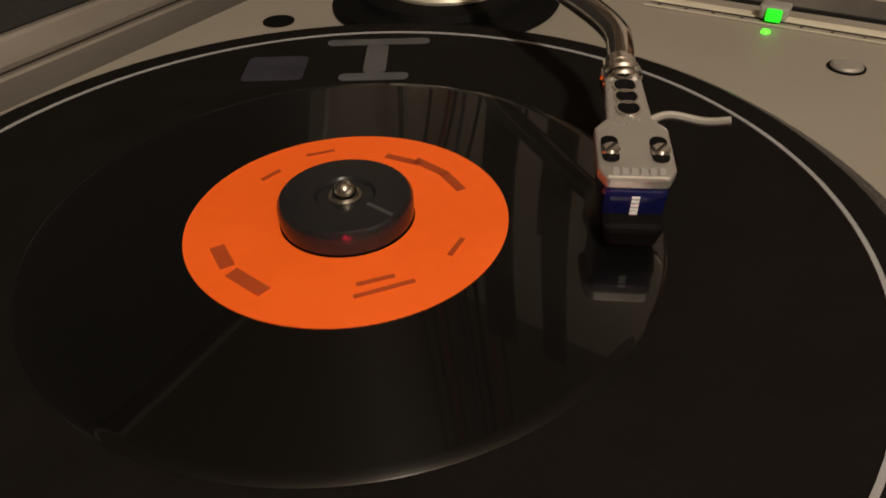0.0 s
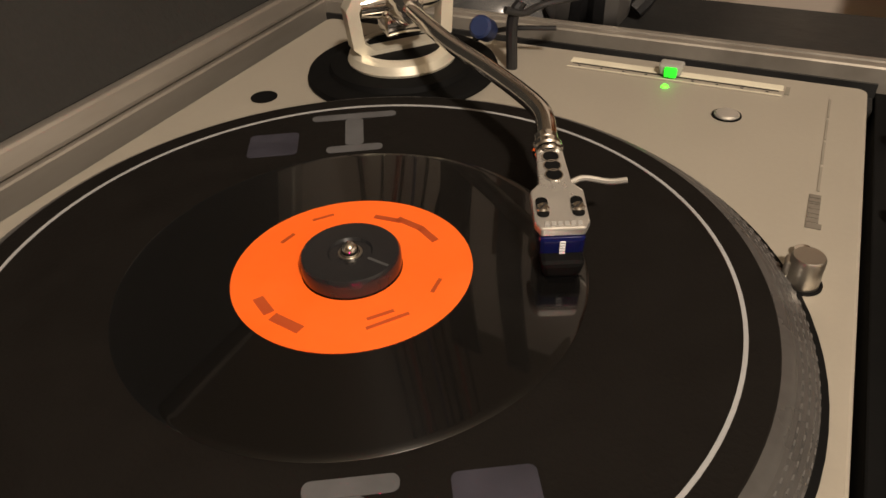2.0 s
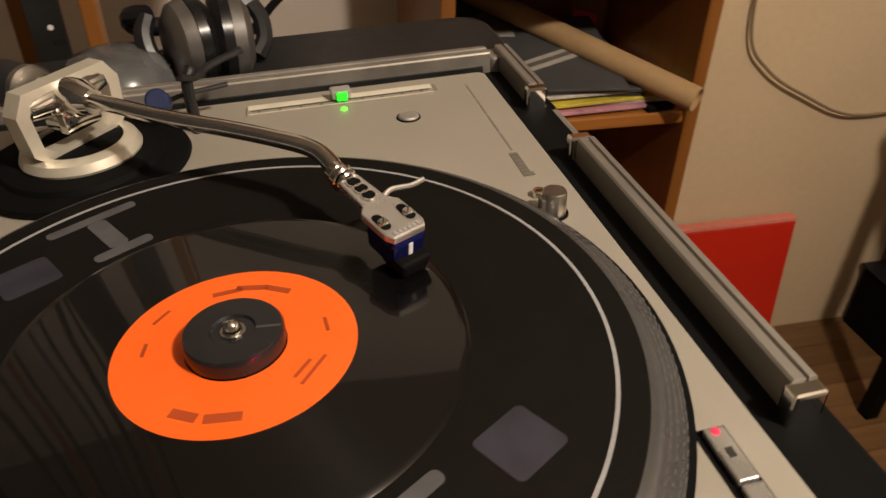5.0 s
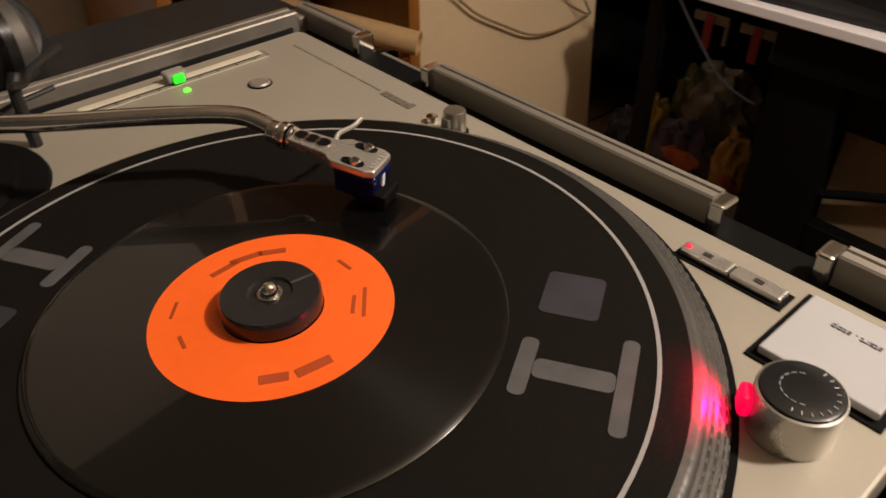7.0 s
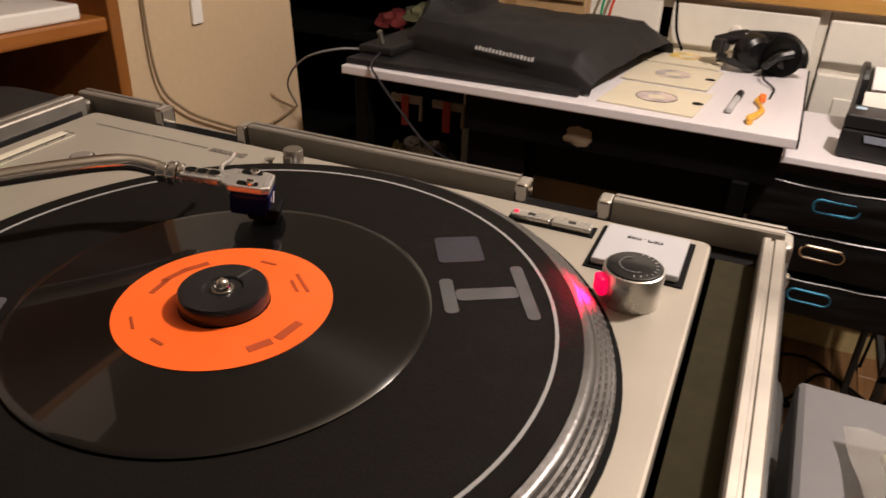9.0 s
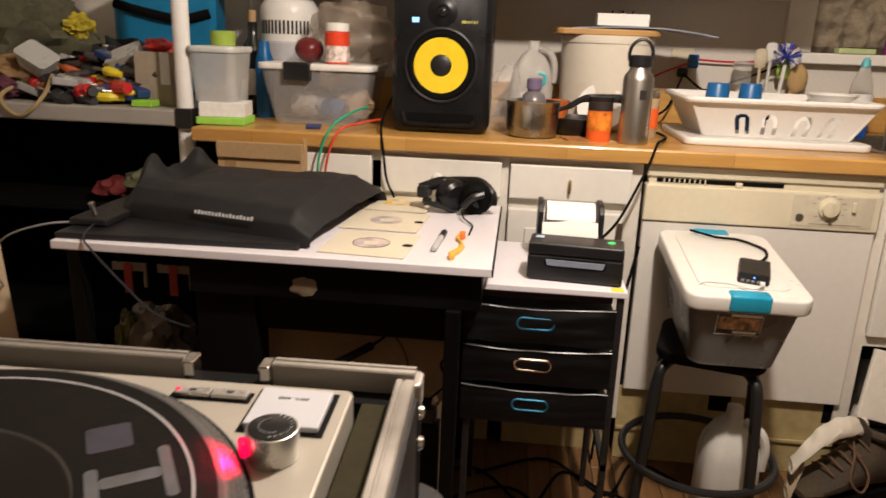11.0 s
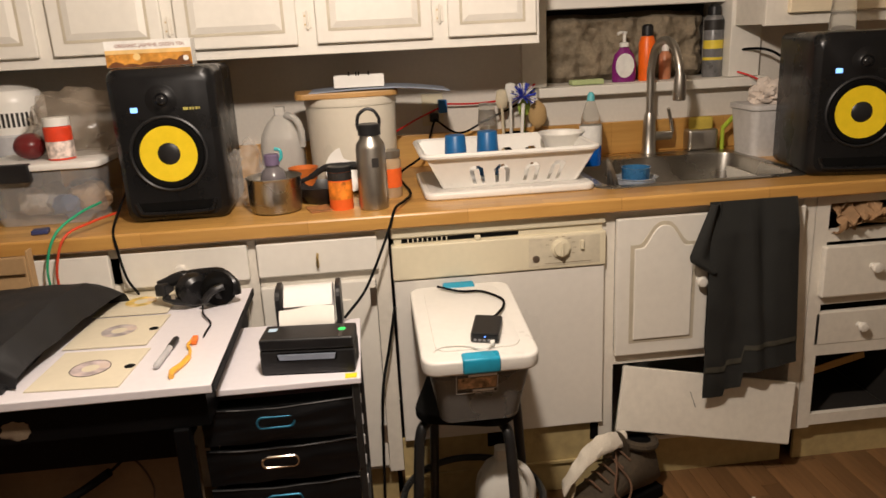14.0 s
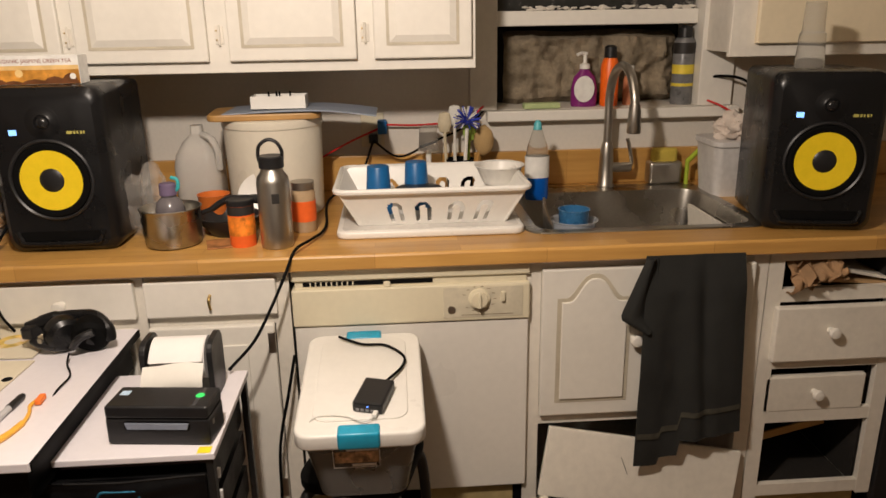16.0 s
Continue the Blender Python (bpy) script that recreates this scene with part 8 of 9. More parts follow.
tagged(set_back(part("red_card", box(-0.02, 0.02, -0.002, 0.002, 0.0, 0.05, 0.001, m=Matrix.Translation((0.765, 1.405, SHZ + 0.012)) @ Matrix.Rotation(radians(18), 4, "Y")), mat("red_card", (0.5, 0.02, 0.03), 0.5))), "small red card among the sleeves", "card")
b = thing("cardboard_tube", "long brown cardboard tube lying across the shelf", "tube")
tA, tB = Vector((1.005, 1.455, 0.645)), Vector((0.69, 1.87, 0.735))
q = (tB - tA).to_track_quat("Z", "Y").to_matrix().to_4x4()
part("tube", lathe([(0.0195, 0), (0.0225, 0), (0.0225, (tB - tA).length), (0.0195, (tB - tA).length)], 28, m=Matrix.Translation(tA) @ q, closed=True), M_CARD, b, smooth=True)
tagged(set_back(part("white_device", box(0.58, 0.80, PY0 + 0.01, PY1 - 0.03, 0.9575, 0.976, 0.003), M_LID)), "flat white box on the pine shelf", "box")
# red case leaning beside the shelf
b = thing("red_case", "bright red board leaning beside the pine shelf", "case", Matrix.Translation((1.17, 1.470, 0.0)) @ Matrix.Rotation(radians(-6), 4, "X"))
part("panel", box(-0.115, 0.16, -0.012, 0.012, 0.0, 0.334, 0.004), mat("bright_red_board", (0.55, 0.022, 0.008), 0.4, vary=0.05), b)
part("edge", box(-0.115, 0.16, -0.013, 0.013, 0.3345, 0.343, 0.001), mat("pale_red_edge", (0.65, 0.2, 0.15), 0.4), b, "paler top edge")
part("switch_plate", box(1.243, 1.272, 1.5225, 1.5295, 0.82, 0.882, 0.002), M_LID)
tagged(bpy.data.objects["switch_plate"], "small white wall plate on the beige partition", "wall plate")
b = thing("partition_cord", "thin dark cord hanging in loops before the partition", "cable")
part("cord", tube([(1.118, 1.524, 1.0), (1.12, 1.518, 0.75), (1.178, 1.515, 0.663), (1.287, 1.515, 0.60), (1.38, 1.515, 0.561), (1.484, 1.518, 0.556), (1.57, 1.52, 0.57)], 0.003, 6), mat("tan_cord", (0.2, 0.14, 0.08), 0.6), b, smooth=True)
part("cord", tube([(1.57, 1.52, 0.57), (1.47, 1.47, 0.66), (1.44, 1.40, 0.73), (1.45, 1.32, 0.76), (1.485, 1.262, DZ + 0.02)], 0.0025, 6), mat("grey_lead", (0.2, 0.2, 0.21), 0.5), b, smooth=True)

# ---- behind the deck: headphones, rack strips, cables ----
def big_phones(m):
    h = thing("headphones", "silver and black padded headphones resting behind the deck", "headphones", m)
    for s in (-1, 1):
        cm_ = Matrix.Translation((s * 0.025, 0, 0.047)) @ Matrix.Scale(1.12, 4) @ Matrix.Rotation(radians(90 * s), 4, "Y") @ Matrix.Rotation(radians(8), 4, "X")
        part("ear_pad", lathe([(0.018, -0.022), (0.036, -0.02), (0.043, -0.011), (0.042, -0.002), (0.018, -0.002)], 32, m=cm_, closed=True), M_SATIN, h, "black padded ring", smooth=True)
        part("housing", lathe([(0, 0.018), (0.026, 0.017), (0.037, 0.010), (0.041, -0.0015), (0, -0.0015)], 32, m=cm_), mat("dull_silver_housing", (0.22, 0.21, 0.2), 0.38, metal=0.8), h, "silver housing", smooth=True)
        part("inner_pad", lathe([(0, -0.006), (0.018, -0.006), (0.018, -0.0025), (0, -0.0025)], 24, m=cm_), M_MATTE, h)
        part("arm", tube([(s * 0.050, 0.004, 0.020), (s * 0.062, 0.012, 0.034), (s * 0.064, 0.022, 0.055), (s * 0.056, 0.03, 0.072)], 0.010, 8), M_BLACK, h, "black hinge arm", smooth=True)
    part("headband", tube([(-0.056, 0.03, 0.072), (-0.07, 0.05, 0.066), (-0.06, 0.085, 0.045), (0.0, 0.10, 0.035), (0.05, 0.07, 0.05), (0.056, 0.03, 0.072)], 0.011, 10), M_SATIN, h, smooth=True)
    return h


big_phones(Matrix.Translation((0.256, 0.962, 0.9255)) @ Matrix.Rotation(radians(16), 4, "Z") @ Matrix.Scale(0.70, 4))
b = thing("clear_dome", "smoky clear plastic dome lying on the case behind the tonearm", "dome", DECK @ Matrix.Translation((-0.085, 0.352, -0.0158)))
part("dome", lathe([(0.043, 0.0), (0.044, 0.002), (0.041, 0.014), (0.031, 0.025), (0.016, 0.030), (0.0, 0.031)], 36), mat("smoky_dome_plastic", (0.10, 0.10, 0.10), 0.2, vary=0.3, scale=30, alpha=0.75), b, smooth=True)
part("rim", disc_ring(0.040, 0.046, 0.0, 0.003, 36), mat("grey_dome_rim", (0.05, 0.05, 0.05), 0.35), b, smooth=True)
for k, x in enumerate((-0.022, 0.066)):
    b = thing("rack_strip", "black perforated steel rack strip standing against the wall", "rack strip", Matrix.Translation((x, 1.25, 0.0)), group="rack strips")
    part("strip", box(*((-0.025, 0.025), (-0.018, 0.018))[k], -0.006, 0.0, 0.0, 1.7, 0.001), M_METALB, b)
    part("strip_foot", prism([(-0.075, 0.72), (0.075, 0.72), (0.045, 0.80), (0.02, 0.845), (-0.02, 0.845), (-0.045, 0.80)], 0.0, 0.012, 0.002, m=Matrix.Translation((0, -0.0065, 0)) @ Matrix(((1, 0, 0, 0), (0, 0, -1, 0), (0, 1, 0, 0), (0, 0, 0, 1)))), M_METALB, b, "flared black foot")
    for i in range(9):
        part("hole", disc_ring(0, 0.003, 0, 0.001, 14, m=Matrix.Translation((0.004, -0.0062, 0.72 + i * 0.042)) @ Matrix.Rotation(radians(90), 4, "X")), M_LID, b, "pale wall seen through hole")
b = thing("hanging_leads", "tangle of black, red and blue leads hanging on the wall", "cable")
for i in range(9):
    x = -0.22 + i * 0.022 + random.uniform(-0.008, 0.008)
    col = (M_MATTE, M_MATTE, mat("dull_red_lead", (0.2, 0.03, 0.015), 0.5), M_MATTE, mat("navy_lead", (0.02, 0.025, 0.08), 0.5))[i % 5]
    part("lead", tube([(x - 0.05, 1.40, 2.37), (x - 0.05, 1.36, 1.6), (x + random.uniform(-0.03, 0.03), 1.33, 1.25), (x + random.uniform(-0.03, 0.04), 1.32, 1.0), (x + random.uniform(-0.02, 0.07), 1.30, 0.75), (x + 0.04, 1.30, 0.45)], random.choice((0.003, 0.0045)), 6), col, b, smooth=True)
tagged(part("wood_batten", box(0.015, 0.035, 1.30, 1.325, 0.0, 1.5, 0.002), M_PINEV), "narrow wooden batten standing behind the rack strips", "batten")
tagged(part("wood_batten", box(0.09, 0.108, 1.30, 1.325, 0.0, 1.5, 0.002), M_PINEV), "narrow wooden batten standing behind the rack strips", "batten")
b = thing("hanging_screen", "dark flat screen hanging above the headphones", "screen", Matrix.Translation((0.165, 1.38, 0.90)) @ Matrix.Rotation(radians(13), 4, "Y"))
part("panel", box(-0.12, 0.12, -0.02, 0.02, 0.0, 0.35, 0.008), M_MATTE, b)
b = thing("panel_lead", "black lead running from the headphones up the wall", "cable")
part("lead", tube([(0.275, 1.0, 0.945), (0.285, 1.12, 0.915), (0.315, 1.25, 0.908), (0.39, 1.32, 0.945), (0.45, 1.42, 1.02)], 0.0045, 8), M_MATTE, b, smooth=True)

# ---- grey tray with wrapped things beside the case ----
b = thing("grey_side_table", "grey table surface beside the flight case", "table")
part("table_top", box(-0.35, 0.435, -0.22, 0.372, 0.86, 0.90, 0.004), mat("grey_table_laminate", (0.11, 0.108, 0.112), 0.45, vary=0.06), b)
for x in (-0.31, 0.39):
    for y in (-0.08, 0.32):
        part("leg", box(x - 0.018, x + 0.018, y - 0.018, y + 0.018, 0.0, 0.8595), M_METALB, b)
b = thing("wrapped_sleeve", "cream record sleeve in a crinkled clear plastic wrap", "record sleeve", Matrix.Translation((0.31, 0.235, 0.9005)) @ Matrix.Rotation(radians(8), 4, "Z"))
part("sleeve", box(-0.09, 0.09, -0.09, 0.09, 0, 0.004, 0.001), M_CREAMP, b)
part("print", box(-0.05, 0.055, -0.04, 0.025, 0.0041, 0.0046), M_INK, b, "black printed block")
part("wrap", sheet(24, 24, lambda u, v: Vector((-0.1 + 0.2 * u, -0.105 + 0.21 * v, 0.0065 + 0.004 * noise.noise(Vector((u * 7, v * 7, 1))) + 0.003 * noise.noise(Vector((u * 19, v * 17, 4))))), thick=0.0004), M_CLEARB, b, "crinkled clear wrap", smooth=True)

# ---- grey plastic shelving with tools, in the corner ----
FAR = Matrix.Translation((0.05, 0.338, 1.167)) @ Matrix.Scale(1.2, 4) @ Matrix.Translation((-0.05, -0.338, -1.167))
FZ = 0.1945
sh = thing("tool_shelf", "grey plastic shelving with white posts, heaped with tools", "shelf", FAR)
M_SHELF = mat("grey_shelf_plastic", (0.36, 0.33, 0.29), 0.55, vary=0.06)
part("shelf_tray", box(1.685, 2.235, 1.095, 1.95, 0.948, 0.985, 0.004), M_SHELF, sh, "grey moulded shelf tray")
part("corner_bracket", box(1.680, 1.73, 1.085, 1.125, 0.944, 0.990, 0.003), M_BLACK, sh, "dark corner bracket")
for x, y in ((1.71, 1.112), (2.21, 1.112), (1.71, 1.93)):
    part("post", lathe([(0, FZ), (0.019, FZ), (0.019, 0.955), (0, 0.955)], 20, m=Matrix.Translation((x, y, 0.0))), M_LID, sh, smooth=True)
    part("post", lathe([(0, 0), (0.019, 0), (0.019, 0.80), (0, 0.80)], 20, m=Matrix.Translation((x, y, 0.986))), M_LID, sh, "white round post", smooth=True)
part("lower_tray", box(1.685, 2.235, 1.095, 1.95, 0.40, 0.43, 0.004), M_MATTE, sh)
# black sheets added to stand for the deep shade inside the shelf bay
part("shade_sheet", box(2.215, 2.235, 1.13, 1.95, FZ, 0.94), M_MATTE, sh)
part("shade_sheet", box(1.72, 2.21, 1.94, 1.955, FZ, 0.94), M_MATTE, sh)
part("shade_end_sheet", box(1.78, 2.21, 1.100, 1.108, FZ, 0.94), M_MATTE, sh)
cols = [(0.5, 0.02, 0.02), (0.75, 0.6, 0.02), (0.02, 0.02, 0.022), (0.35, 0.34, 0.33), (0.03, 0.03, 0.03), (0.45, 0.09, 0.02), (0.05, 0.05, 0.055), (0.02, 0.05, 0.16)]
tm = [mat("tool_finish", c, 0.4, vary=0.2) for c in cols]
TT = 0.9495
for i in range(84):
    x, y = random.uniform(2.05, 2.34), random.uniform(1.45, 1.80)
    top_ = 0.02 + 0.13 * min(1.0, (x - 2.04) / 0.2) * math.exp(-((y - 1.60) / 0.17) ** 2)
    z = TT + 0.014 + top_ * (0.25 + 0.75 * random.random())
    L_ = random.uniform(0.09, 0.19)
    m_ = Matrix.Translation((x, y, z)) @ Matrix.Rotation(random.gauss(1.57, 0.6), 4, "Z") @ Matrix.Rotation(random.uniform(-0.4, 0.25), 4, "Y")
    t_ = thing("hand_tool", ("red-gripped hand tool in the heap on the shelf", "yellow-gripped hand tool in the heap on the shelf", "black-gripped hand tool in the heap on the shelf", "grey-handled hand tool in the heap on the shelf", "black pliers in the heap of tools on the shelf", "orange-gripped hand tool in the heap on the shelf", "dark grey tool in the heap on the shelf", "navy-gripped screwdriver in the heap on the shelf")[i % 8], "tool", m_, group="heap of tools")
    w = random.uniform(0.9, 1.6)
    if i % 4 == 1:
        for s_ in (-1, 1):
            part("grip", tube([(-L_ / 2, s_ * 0.024, 0), (-L_ / 4, s_ * 0.02, 0), (0, s_ * 0.005, 0)], [0.007 * w, 0.009 * w, 0.006 * w], 8), tm[i % 8], t_, smooth=True)
        part("jaw", box(0.0, L_ * 0.3, -0.011, 0.011, -0.004, 0.004, 0.002, taper=(0.9, 0.9)), M_STEEL, t_)
    elif i % 4 == 3:
        part("body", box(-L_ * 0.4, L_ * 0.35, -0.016 * w, 0.016 * w, -0.010, 0.012, 0.004), tm[i % 8], t_)
        part("clip", box(-0.01, 0.02, -0.012, 0.012, 0.0121, 0.015, 0.001), M_STEEL, t_)
    else:
        part("grip", tube([(-L_ / 2, 0, 0), (-L_ / 4, 0.003, 0), (0, 0, 0)], [0.011 * w, 0.014 * w, 0.009 * w], 8), tm[i % 8], t_, smooth=True)
        part("shaft", tube([(0, 0, 0), (L_ / 2, 0.002, 0)], 0.0045, 6), M_STEEL if i % 3 else M_MATTE, t_, smooth=True)
for y, z, x, r in ((1.748, 1.045, 2.12, 30), (1.50, 1.055, 2.20, -20)):
    b = thing("plastic_tub", "small pale translucent tub among the tools", "tub", Matrix.Translation((x, y, z)) @ Matrix.Rotation(radians(r), 4, "X") @ Matrix.Rotation(radians(-30), 4, "Y") @ Matrix.Scale(0.8, 4))
    part("tub", loft([[(x_ * k, y_ * k, z_) for x_, y_ in rounded(-0.05, 0.05, -0.065, 0.065, 0.02)] for k, z_ in ((0.8, 0.0), (1.0, 0.06))]), mat("milky_tub_plastic", (0.42, 0.42, 0.40), 0.3, vary=0.08), b, smooth=True)
for i, (x, y, z, r, sq, c, n_, l_) in enumerate((
        (2.16, 1.86, 1.015, 0.10, (0.8, 1.5, 0.55), (0.28, 0.17, 0.08), "work_glove", "crumpled tan leather work glove on the shelf"),
        (2.10, 1.93, 0.985, 0.08, (0.8, 1.4, 0.5), (0.22, 0.13, 0.07), "work_glove", "crumpled brown leather work glove on the shelf"),
        (2.36, 1.96, 1.10, 0.19, (0.8, 1.2, 0.9), (0.09, 0.085, 0.05), "tool_bag", "olive green cloth tool bag on the shelf"),
        (2.09, 1.835, 0.985, 0.040, (1, 1.2, 0.9), (0.10, 0.03, 0.05), "rubber_grip", "dull purple rubber grip in the heap"),
        # black lump added only to fill out the heap
        (2.36, 1.60, 1.03, 0.13, (0.9, 1.2, 0.75), (0.015, 0.015, 0.016), "tool_pouch", "black filler lump added behind the heap"),
        (2.34, 1.74, 1.16, 0.045, (1, 1, 0.8), (0.5, 0.4, 0.03), "yellow_rag", "bright yellow rag on top of the heap"))):
    tagged(part(n_, merge(lump(r, sq, 0.45, i * 2.3 + 1, 4, 2.2), None, Matrix.Translation((x, y, z))), mat("cloth_finish", c, 0.9, vary=0.3, scale=15, bump=0.5), smooth=True), l_, n_.replace("_", " "))
b = thing("tan_strap", "tan webbing strap looping over the shelf edge", "strap")
part("strap", tube([(2.08, 1.80, 0.99), (2.02, 1.80, 0.965), (2.0, 1.77, 0.93), (1.998, 1.73, 0.915), (2.0, 1.69, 0.94), (2.03, 1.67, 0.98), (2.05, 1.655, 1.03)], 0.006, 8), mat("tan_webbing", (0.35, 0.26, 0.12), 0.8), b, smooth=True)
b = thing("grey_carton", "tan cardboard carton with a red top among the tools", "carton", Matrix.Translation((2.16, 1.385, TT)))
part("carton", box(-0.05, 0.07, -0.05, 0.06, 0, 0.15, 0.002), mat("tan_grey_card", (0.34, 0.28, 0.2), 0.7), b)
part("tape", box(-0.0515, -0.05, -0.046, -0.018, 0.06, 0.15), M_PAPER, b, "white paper tape")
part("red_top", merge(lump(0.045, (1, 1.1, 0.5), 0.5, 3), None, Matrix.Translation((0.01, 0, 0.162))), tm[0], b, "red plastic pieces", smooth=True)
tagged(part("green_block", box(2.05, 2.10, 1.37, 1.43, TT, TT + 0.018, 0.003), mat("lime_green_plastic", (0.3, 0.6, 0.05), 0.5)), "lime green plastic block at the shelf edge", "block")
b = thing("blue_bag", "bright blue hard-shell bag with a black strap", "bag", Matrix.Translation((2.47, 1.50, TT - 0.004)) @ Matrix.Rotation(radians(8), 4, "Z") @ Matrix.Scale(1.35, 4))
part("shell", loft([[(x, y * k, 0.10 + z * k) for y, z in rounded(-0.12, 0.12, -0.09, 0.19, 0.05)] for x, k in ((-0.05, 0.9), (-0.035, 1.0), (0.05, 1.0), (0.06, 0.9))]), mat("bright_blue_shell", (0.01, 0.17, 0.34), 0.45), b, smooth=True)
part("strap", tube([(-0.055, -0.11, 0.2), (-0.06, -0.04, 0.185), (-0.06, 0.05, 0.20), (-0.055, 0.11, 0.215)], 0.011, 8), M_MATTE, b, "black strap", smooth=True)
# things in the dark bay under the desk
crate = thing("black_crate", "low black plastic crate under the desk", "crate")
part("body", box(1.58, 1.90, 1.05, 1.515, 0.0, 0.165, 0.006), M_MATTE, crate)
part("rim", box(1.574, 1.906, 1.044, 1.521, 0.1655, 0.172, 0.002), M_BLACK, crate)
# packet colours are lowered to hold the desk's shade
for i, (x, y, z, r, sq, c, n_, l_) in enumerate((
        (1.70, 1.45, 0.235, 0.065, (0.8, 0.9, 1.2), (0.028, 0.025, 0.045), "purple_packet", "dull purple packet in the dark under the desk"),
        (1.68, 1.365, 0.275, 0.050, (0.6, 0.75, 2.1), (0.24, 0.18, 0.01), "yellow_packet", "bright yellow packet in the dark under the desk"),
        (1.74, 1.315, 0.34, 0.052, (0.6, 0.8, 2.2), (0.06, 0.06, 0.01), "olive_packet", "olive green packet in the dark under the desk"),
        (1.765, 1.245, 0.335, 0.10, (0.7, 1.05, 1.3), (0.10, 0.087, 0.068), "grey_sack", "crumpled grey-beige sack under the desk"),
        (1.635, 1.245, 0.272, 0.065, (0.5, 1.2, 1.55), (0.022, 0.016, 0.05), "purple_packet", "purple packet with an orange print under the desk"),
        (1.63, 1.115, 0.285, 0.052, (0.6, 0.8, 2.1), (0.22, 0.12, 0.01), "yellow_packet", "yellow and red packet under the desk"))):
    pk = tagged(part(n_, merge(lump(r, sq, 0.3, i * 1.9 + 2, 4, 2.4), None, Matrix.Translation((x, y, z))), mat("glossy_film", c, 0.3, vary=0.4, scale=12), smooth=True), l_, n_.split("_")[1])
    if i in (4, 5):
        part("print", merge(lump(r * 0.7, (0.35, 1.1, 0.7) if i == 4 else (0.5, 0.7, 1.0), 0.4, i + 7.0, 3), None, Matrix.Translation((x - r * (0.33 if i == 4 else 0.40), y - 0.01, z + (0.015 if i == 4 else -0.02)))), mat("orange_print", (0.26, 0.06, 0.01) if i == 4 else (0.20, 0.02, 0.008), 0.35), pk, "orange printed patch", smooth=True)
for x, y, z, c, l_ in ((1.78, 1.34, 0.80, (0.14, 0.015, 0.015), "dark red rag on the shelf under the tray"), (1.76, 1.20, 0.80, (0.3, 0.22, 0.1), "tan paper roll on the shelf under the tray"), (1.80, 1.27, 0.82, (0.12, 0.12, 0.06), "olive glove on the shelf under the tray")):
    tagged(part("rag", merge(lump(0.04, (1.3, 1, 0.6), 0.5, x * 7 + y, 3), None, FAR @ Matrix.Translation((x, y, z - 0.02))), mat("dull_rag", c, 0.8), smooth=True), l_, "rag")
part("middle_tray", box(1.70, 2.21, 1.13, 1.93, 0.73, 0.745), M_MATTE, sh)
# bracket and strap colours lowered too, for the shade under the desk
for y in (1.110, 1.220):
    b = thing("tool_hanger", "grey bracket with a red strap hanging under the desk", "bracket", Matrix.Translation((1.60, y, 0.575)))
    part("bracket", box(-0.004, 0.004, -0.042, 0.042, 0.044, 0.064, 0.002), mat("grey_bracket", (0.15, 0.135, 0.11), 0.5), b)
    part("bracket_leg", box(-0.0035, 0.0035, -0.042, -0.034, 0.005, 0.0445, 0.001), bpy.data.materials["grey_bracket"], b)
    part("hook", box(-0.0035, 0.0035, 0.02, 0.03, 0.064, 0.148, 0.001), M_MATTE, b)
    part("strap", box(-0.007, -0.0045, -0.008, 0.012, -0.01, 0.064, 0.001), mat("shaded_red_strap", (0.22, 0.012, 0.01), 0.6), b, "red strap")


# ---- floor boards ----
W_ = 0.060
board_meshes = []
for L_ in (0.62, 0.83, 0.48):
    me = bpy.data.meshes.new("board")
    bmb = box(-L_ / 2 + 0.0008, L_ / 2 - 0.0008, -W_ / 2 + 0.0008, W_ / 2 - 0.0008, -0.012, 0.0, 0.0012, seg=1)
    bmb.to_mesh(me)
    bmb.free()
    me.materials.append(M_FLOOR)
    board_meshes.append((L_, me))
fl_ob = bpy.data.objects["floor"]
y = -2.0
i = 0
while y < 1.85:
    x = 0.56 - (i * 0.29) % 0.45
    while x < 2.12:
        L_, me = board_meshes[random.randrange(3)]
        o_ = new("board", me)
        o_.location = (x + L_ / 2, y, -0.0005 * random.random())
        o_.parent = fl_ob
        x += L_
    y += W_
    i += 1
bm = fresh()
box(X0, 0.555, Y0, Y1, -0.012, -0.0015, bm=bm)
box(0.5555, X1, Y0, -2.031, -0.012, -0.0015, bm=bm)
box(0.5555, X1, 1.88, Y1, -0.012, -0.0015, bm=bm)
structure("floor_rest", bm, wood("dark_floor_plain", (0.22, 0.13, 0.06), (0.10, 0.055, 0.026), 0.45, 7, "x"), "dark wooden floor under the deck stand", "floor")
b = thing("floor_leads", "loose black cables tangled on the floor under the desk", "cable")
for i in range(6):
    x0, y0 = 1.45 + 0.08 * i, 0.2 + 0.12 * math.sin(i * 2.1)
    part("lead", tube([(x0, y0 + 0.3, 0.006), (x0 + 0.1, y0 + 0.1, 0.007), (x0 - 0.05, y0 - 0.05, 0.006), (x0 + 0.12, y0 - 0.15, 0.007), (x0 + 0.02, y0 - 0.28, 0.006)], 0.004, 6), M_MATTE, b, smooth=True)
part("strap_lead", tube([(1.49, 0.86, 0.415), (1.49, 0.80, 0.438), (1.49, 0.70, 0.478), (1.49, 0.622, 0.525)], 0.0095, 8), M_MATTE, b, "thick black strap before the board", smooth=True)
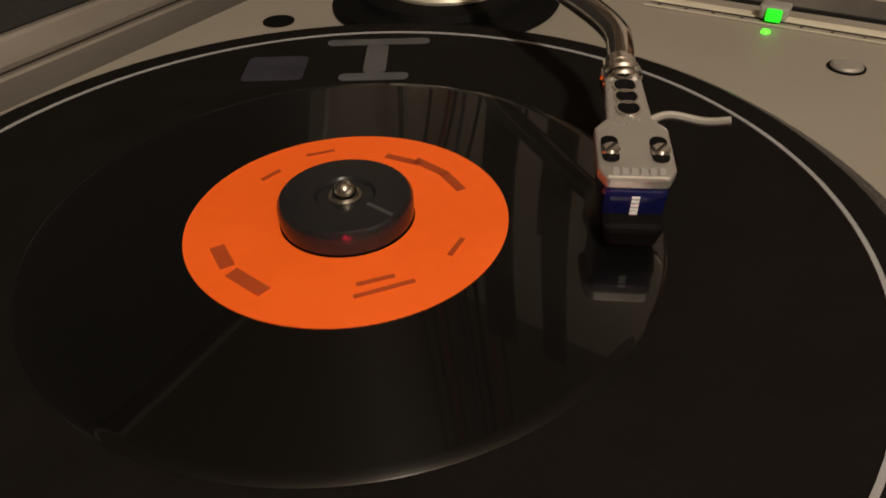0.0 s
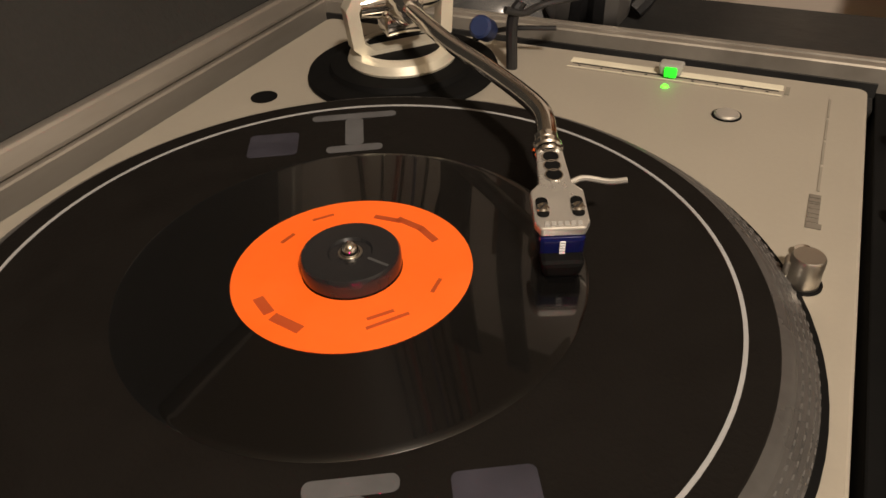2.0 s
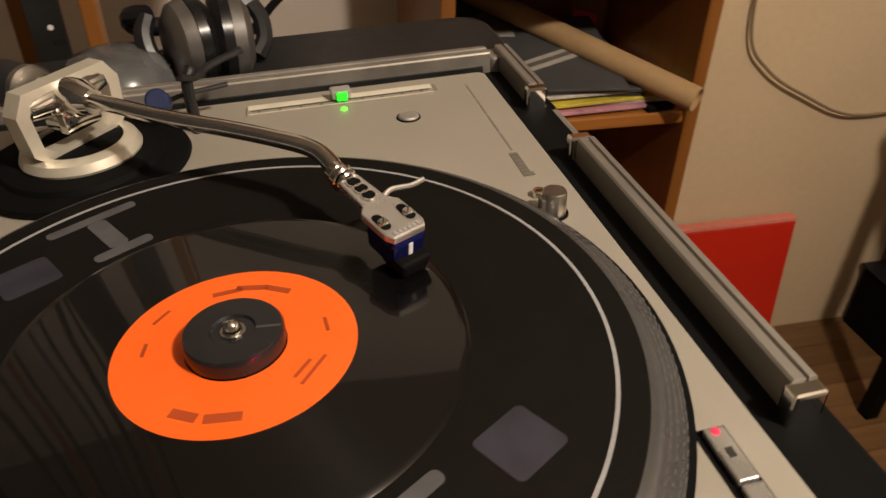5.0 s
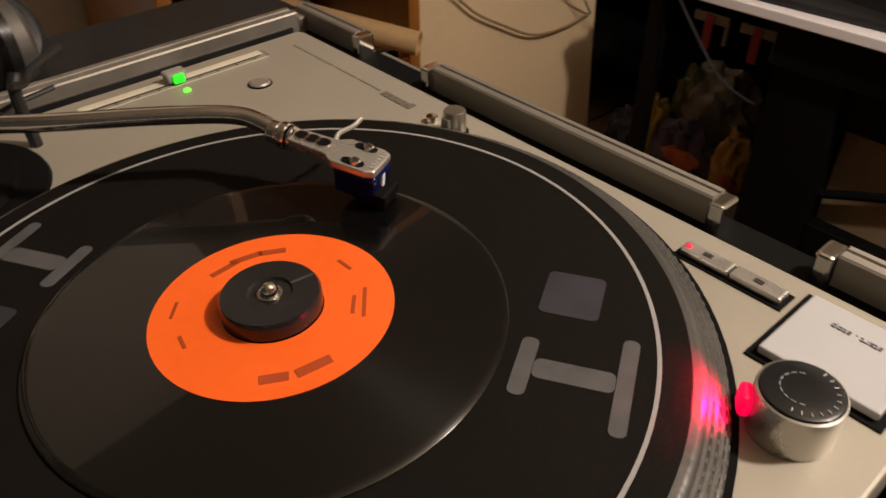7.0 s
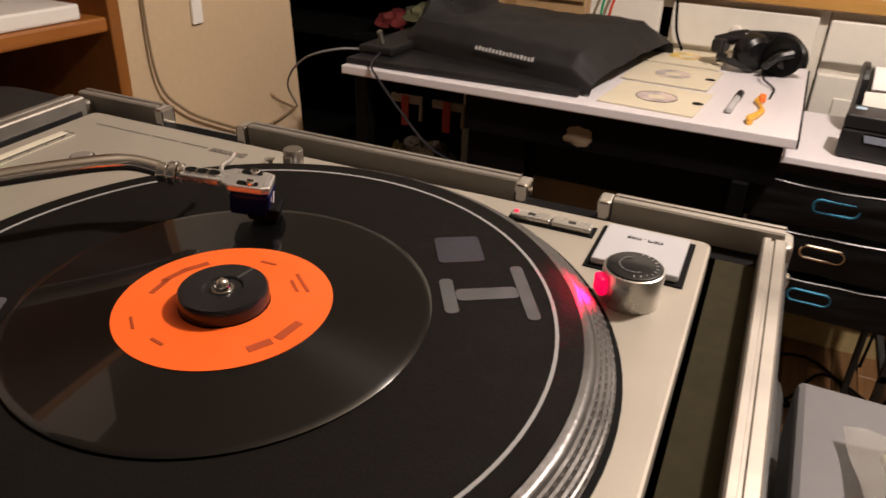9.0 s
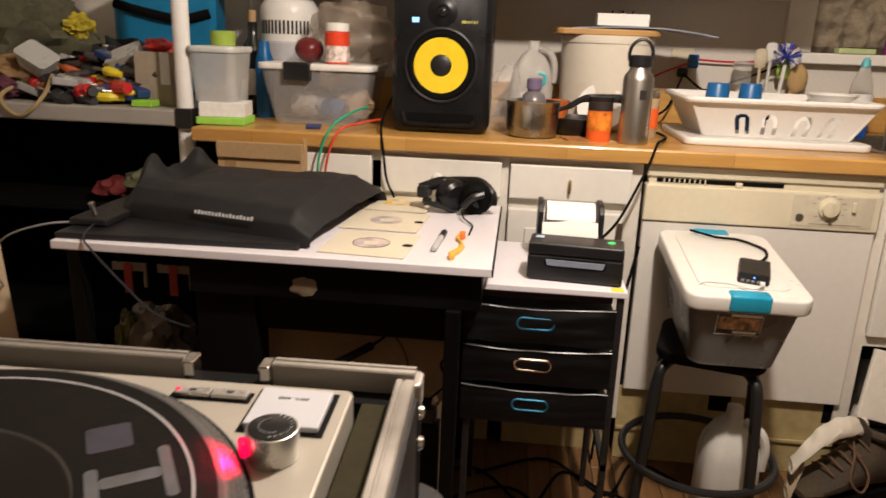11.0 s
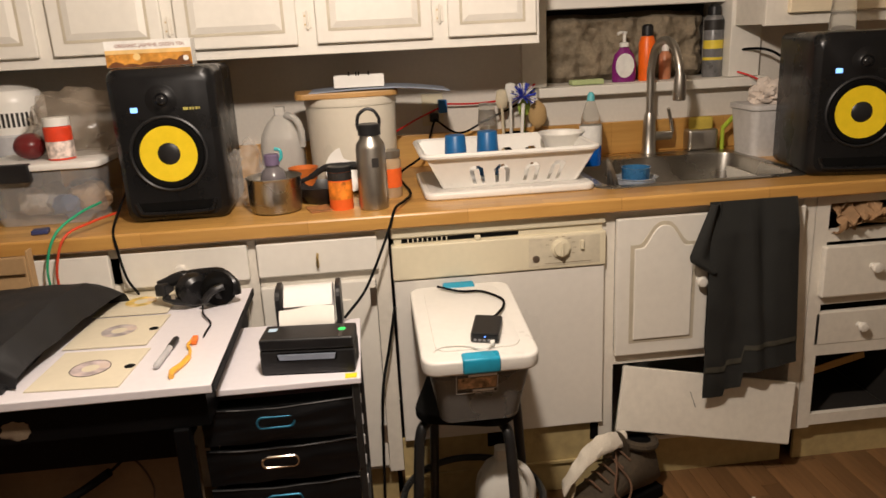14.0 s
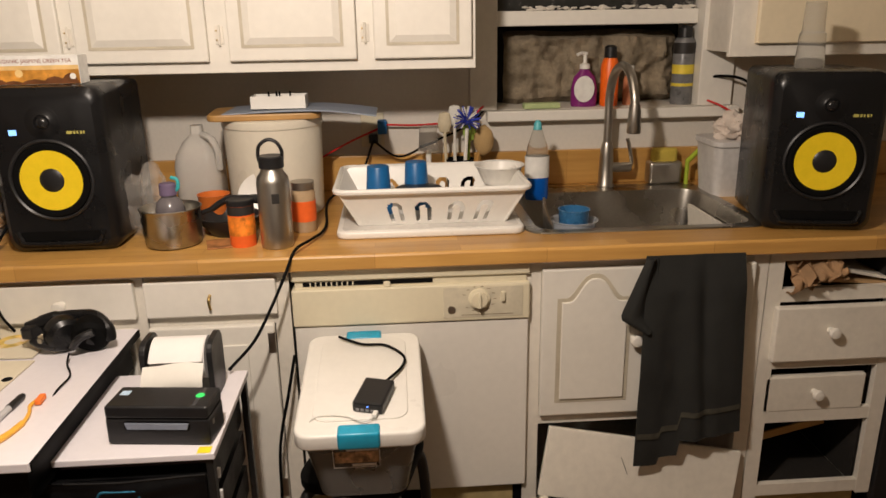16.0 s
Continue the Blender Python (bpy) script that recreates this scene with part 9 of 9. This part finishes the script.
part("strap_end", tube([(1.49, 0.622, 0.525), (1.49, 0.59, 0.552), (1.50, 0.545, 0.60)], 0.0035, 6), M_MATTE, b, smooth=True)
part("hanging_lead", tube([(1.50, 0.61, 0.59), (1.495, 0.597, 0.573), (1.495, 0.56, 0.53), (1.495, 0.542, 0.475), (1.495, 0.553, 0.42), (1.495, 0.575, 0.385), (1.49, 0.59, 0.356)], 0.0022, 6), mat("brown_lead", (0.03, 0.018, 0.01), 0.6), b, smooth=True)
part("hanging_lead", tube([(1.495, 0.452, 0.55), (1.495, 0.456, 0.515), (1.495, 0.472, 0.492), (1.495, 0.462, 0.465), (1.495, 0.458, 0.445), (1.495, 0.49, 0.41), (1.495, 0.50, 0.395)], 0.0028, 6), M_MATTE, b, smooth=True)
tagged(part("paper_scrap", box(1.800, 1.806, -0.930, -0.895, 0.0004, 0.0016, 0.0003), M_PAPER), "small white paper scrap on the floor boards", "scrap")
tagged(part("paper_scrap", box(1.860, 1.866, -1.020, -1.010, 0.0004, 0.0016, 0.0003), M_PAPER), "small white paper scrap on the floor boards", "scrap")
tagged(part("paper_scrap", box(1.720, 1.726, -0.860, -0.846, 0.0004, 0.0016, 0.0003), M_PAPER), "small white paper scrap on the floor boards", "scrap")
b = thing("floor_wires", "green and red wires lying on the floor beside the pine shelf", "cable")
part("green_wire", tube([(0.80, 1.36, 0.005), (0.93, 1.405, 0.005), (1.076, 1.405, 0.005), (1.21, 1.445, 0.005), (1.36, 1.42, 0.005)], 0.0035, 6), bpy.data.materials["green_wire"], b, "green wire", smooth=True)
part("red_wire", tube([(0.80, 1.50, 0.005), (0.90, 1.492, 0.005), (1.05, 1.47, 0.005), (1.125, 1.455, 0.005), (1.10, 1.42, 0.005), (1.12, 1.36, 0.005)], 0.003, 6), bpy.data.materials["dull_red_lead"], b, "dull red wire", smooth=True)
part("black_wire", tube([(0.82, 1.44, 0.005), (0.95, 1.46, 0.006), (1.06, 1.44, 0.006), (1.18, 1.48, 0.005), (1.30, 1.47, 0.005)], 0.003, 6), M_MATTE, b, "thin black wire", smooth=True)
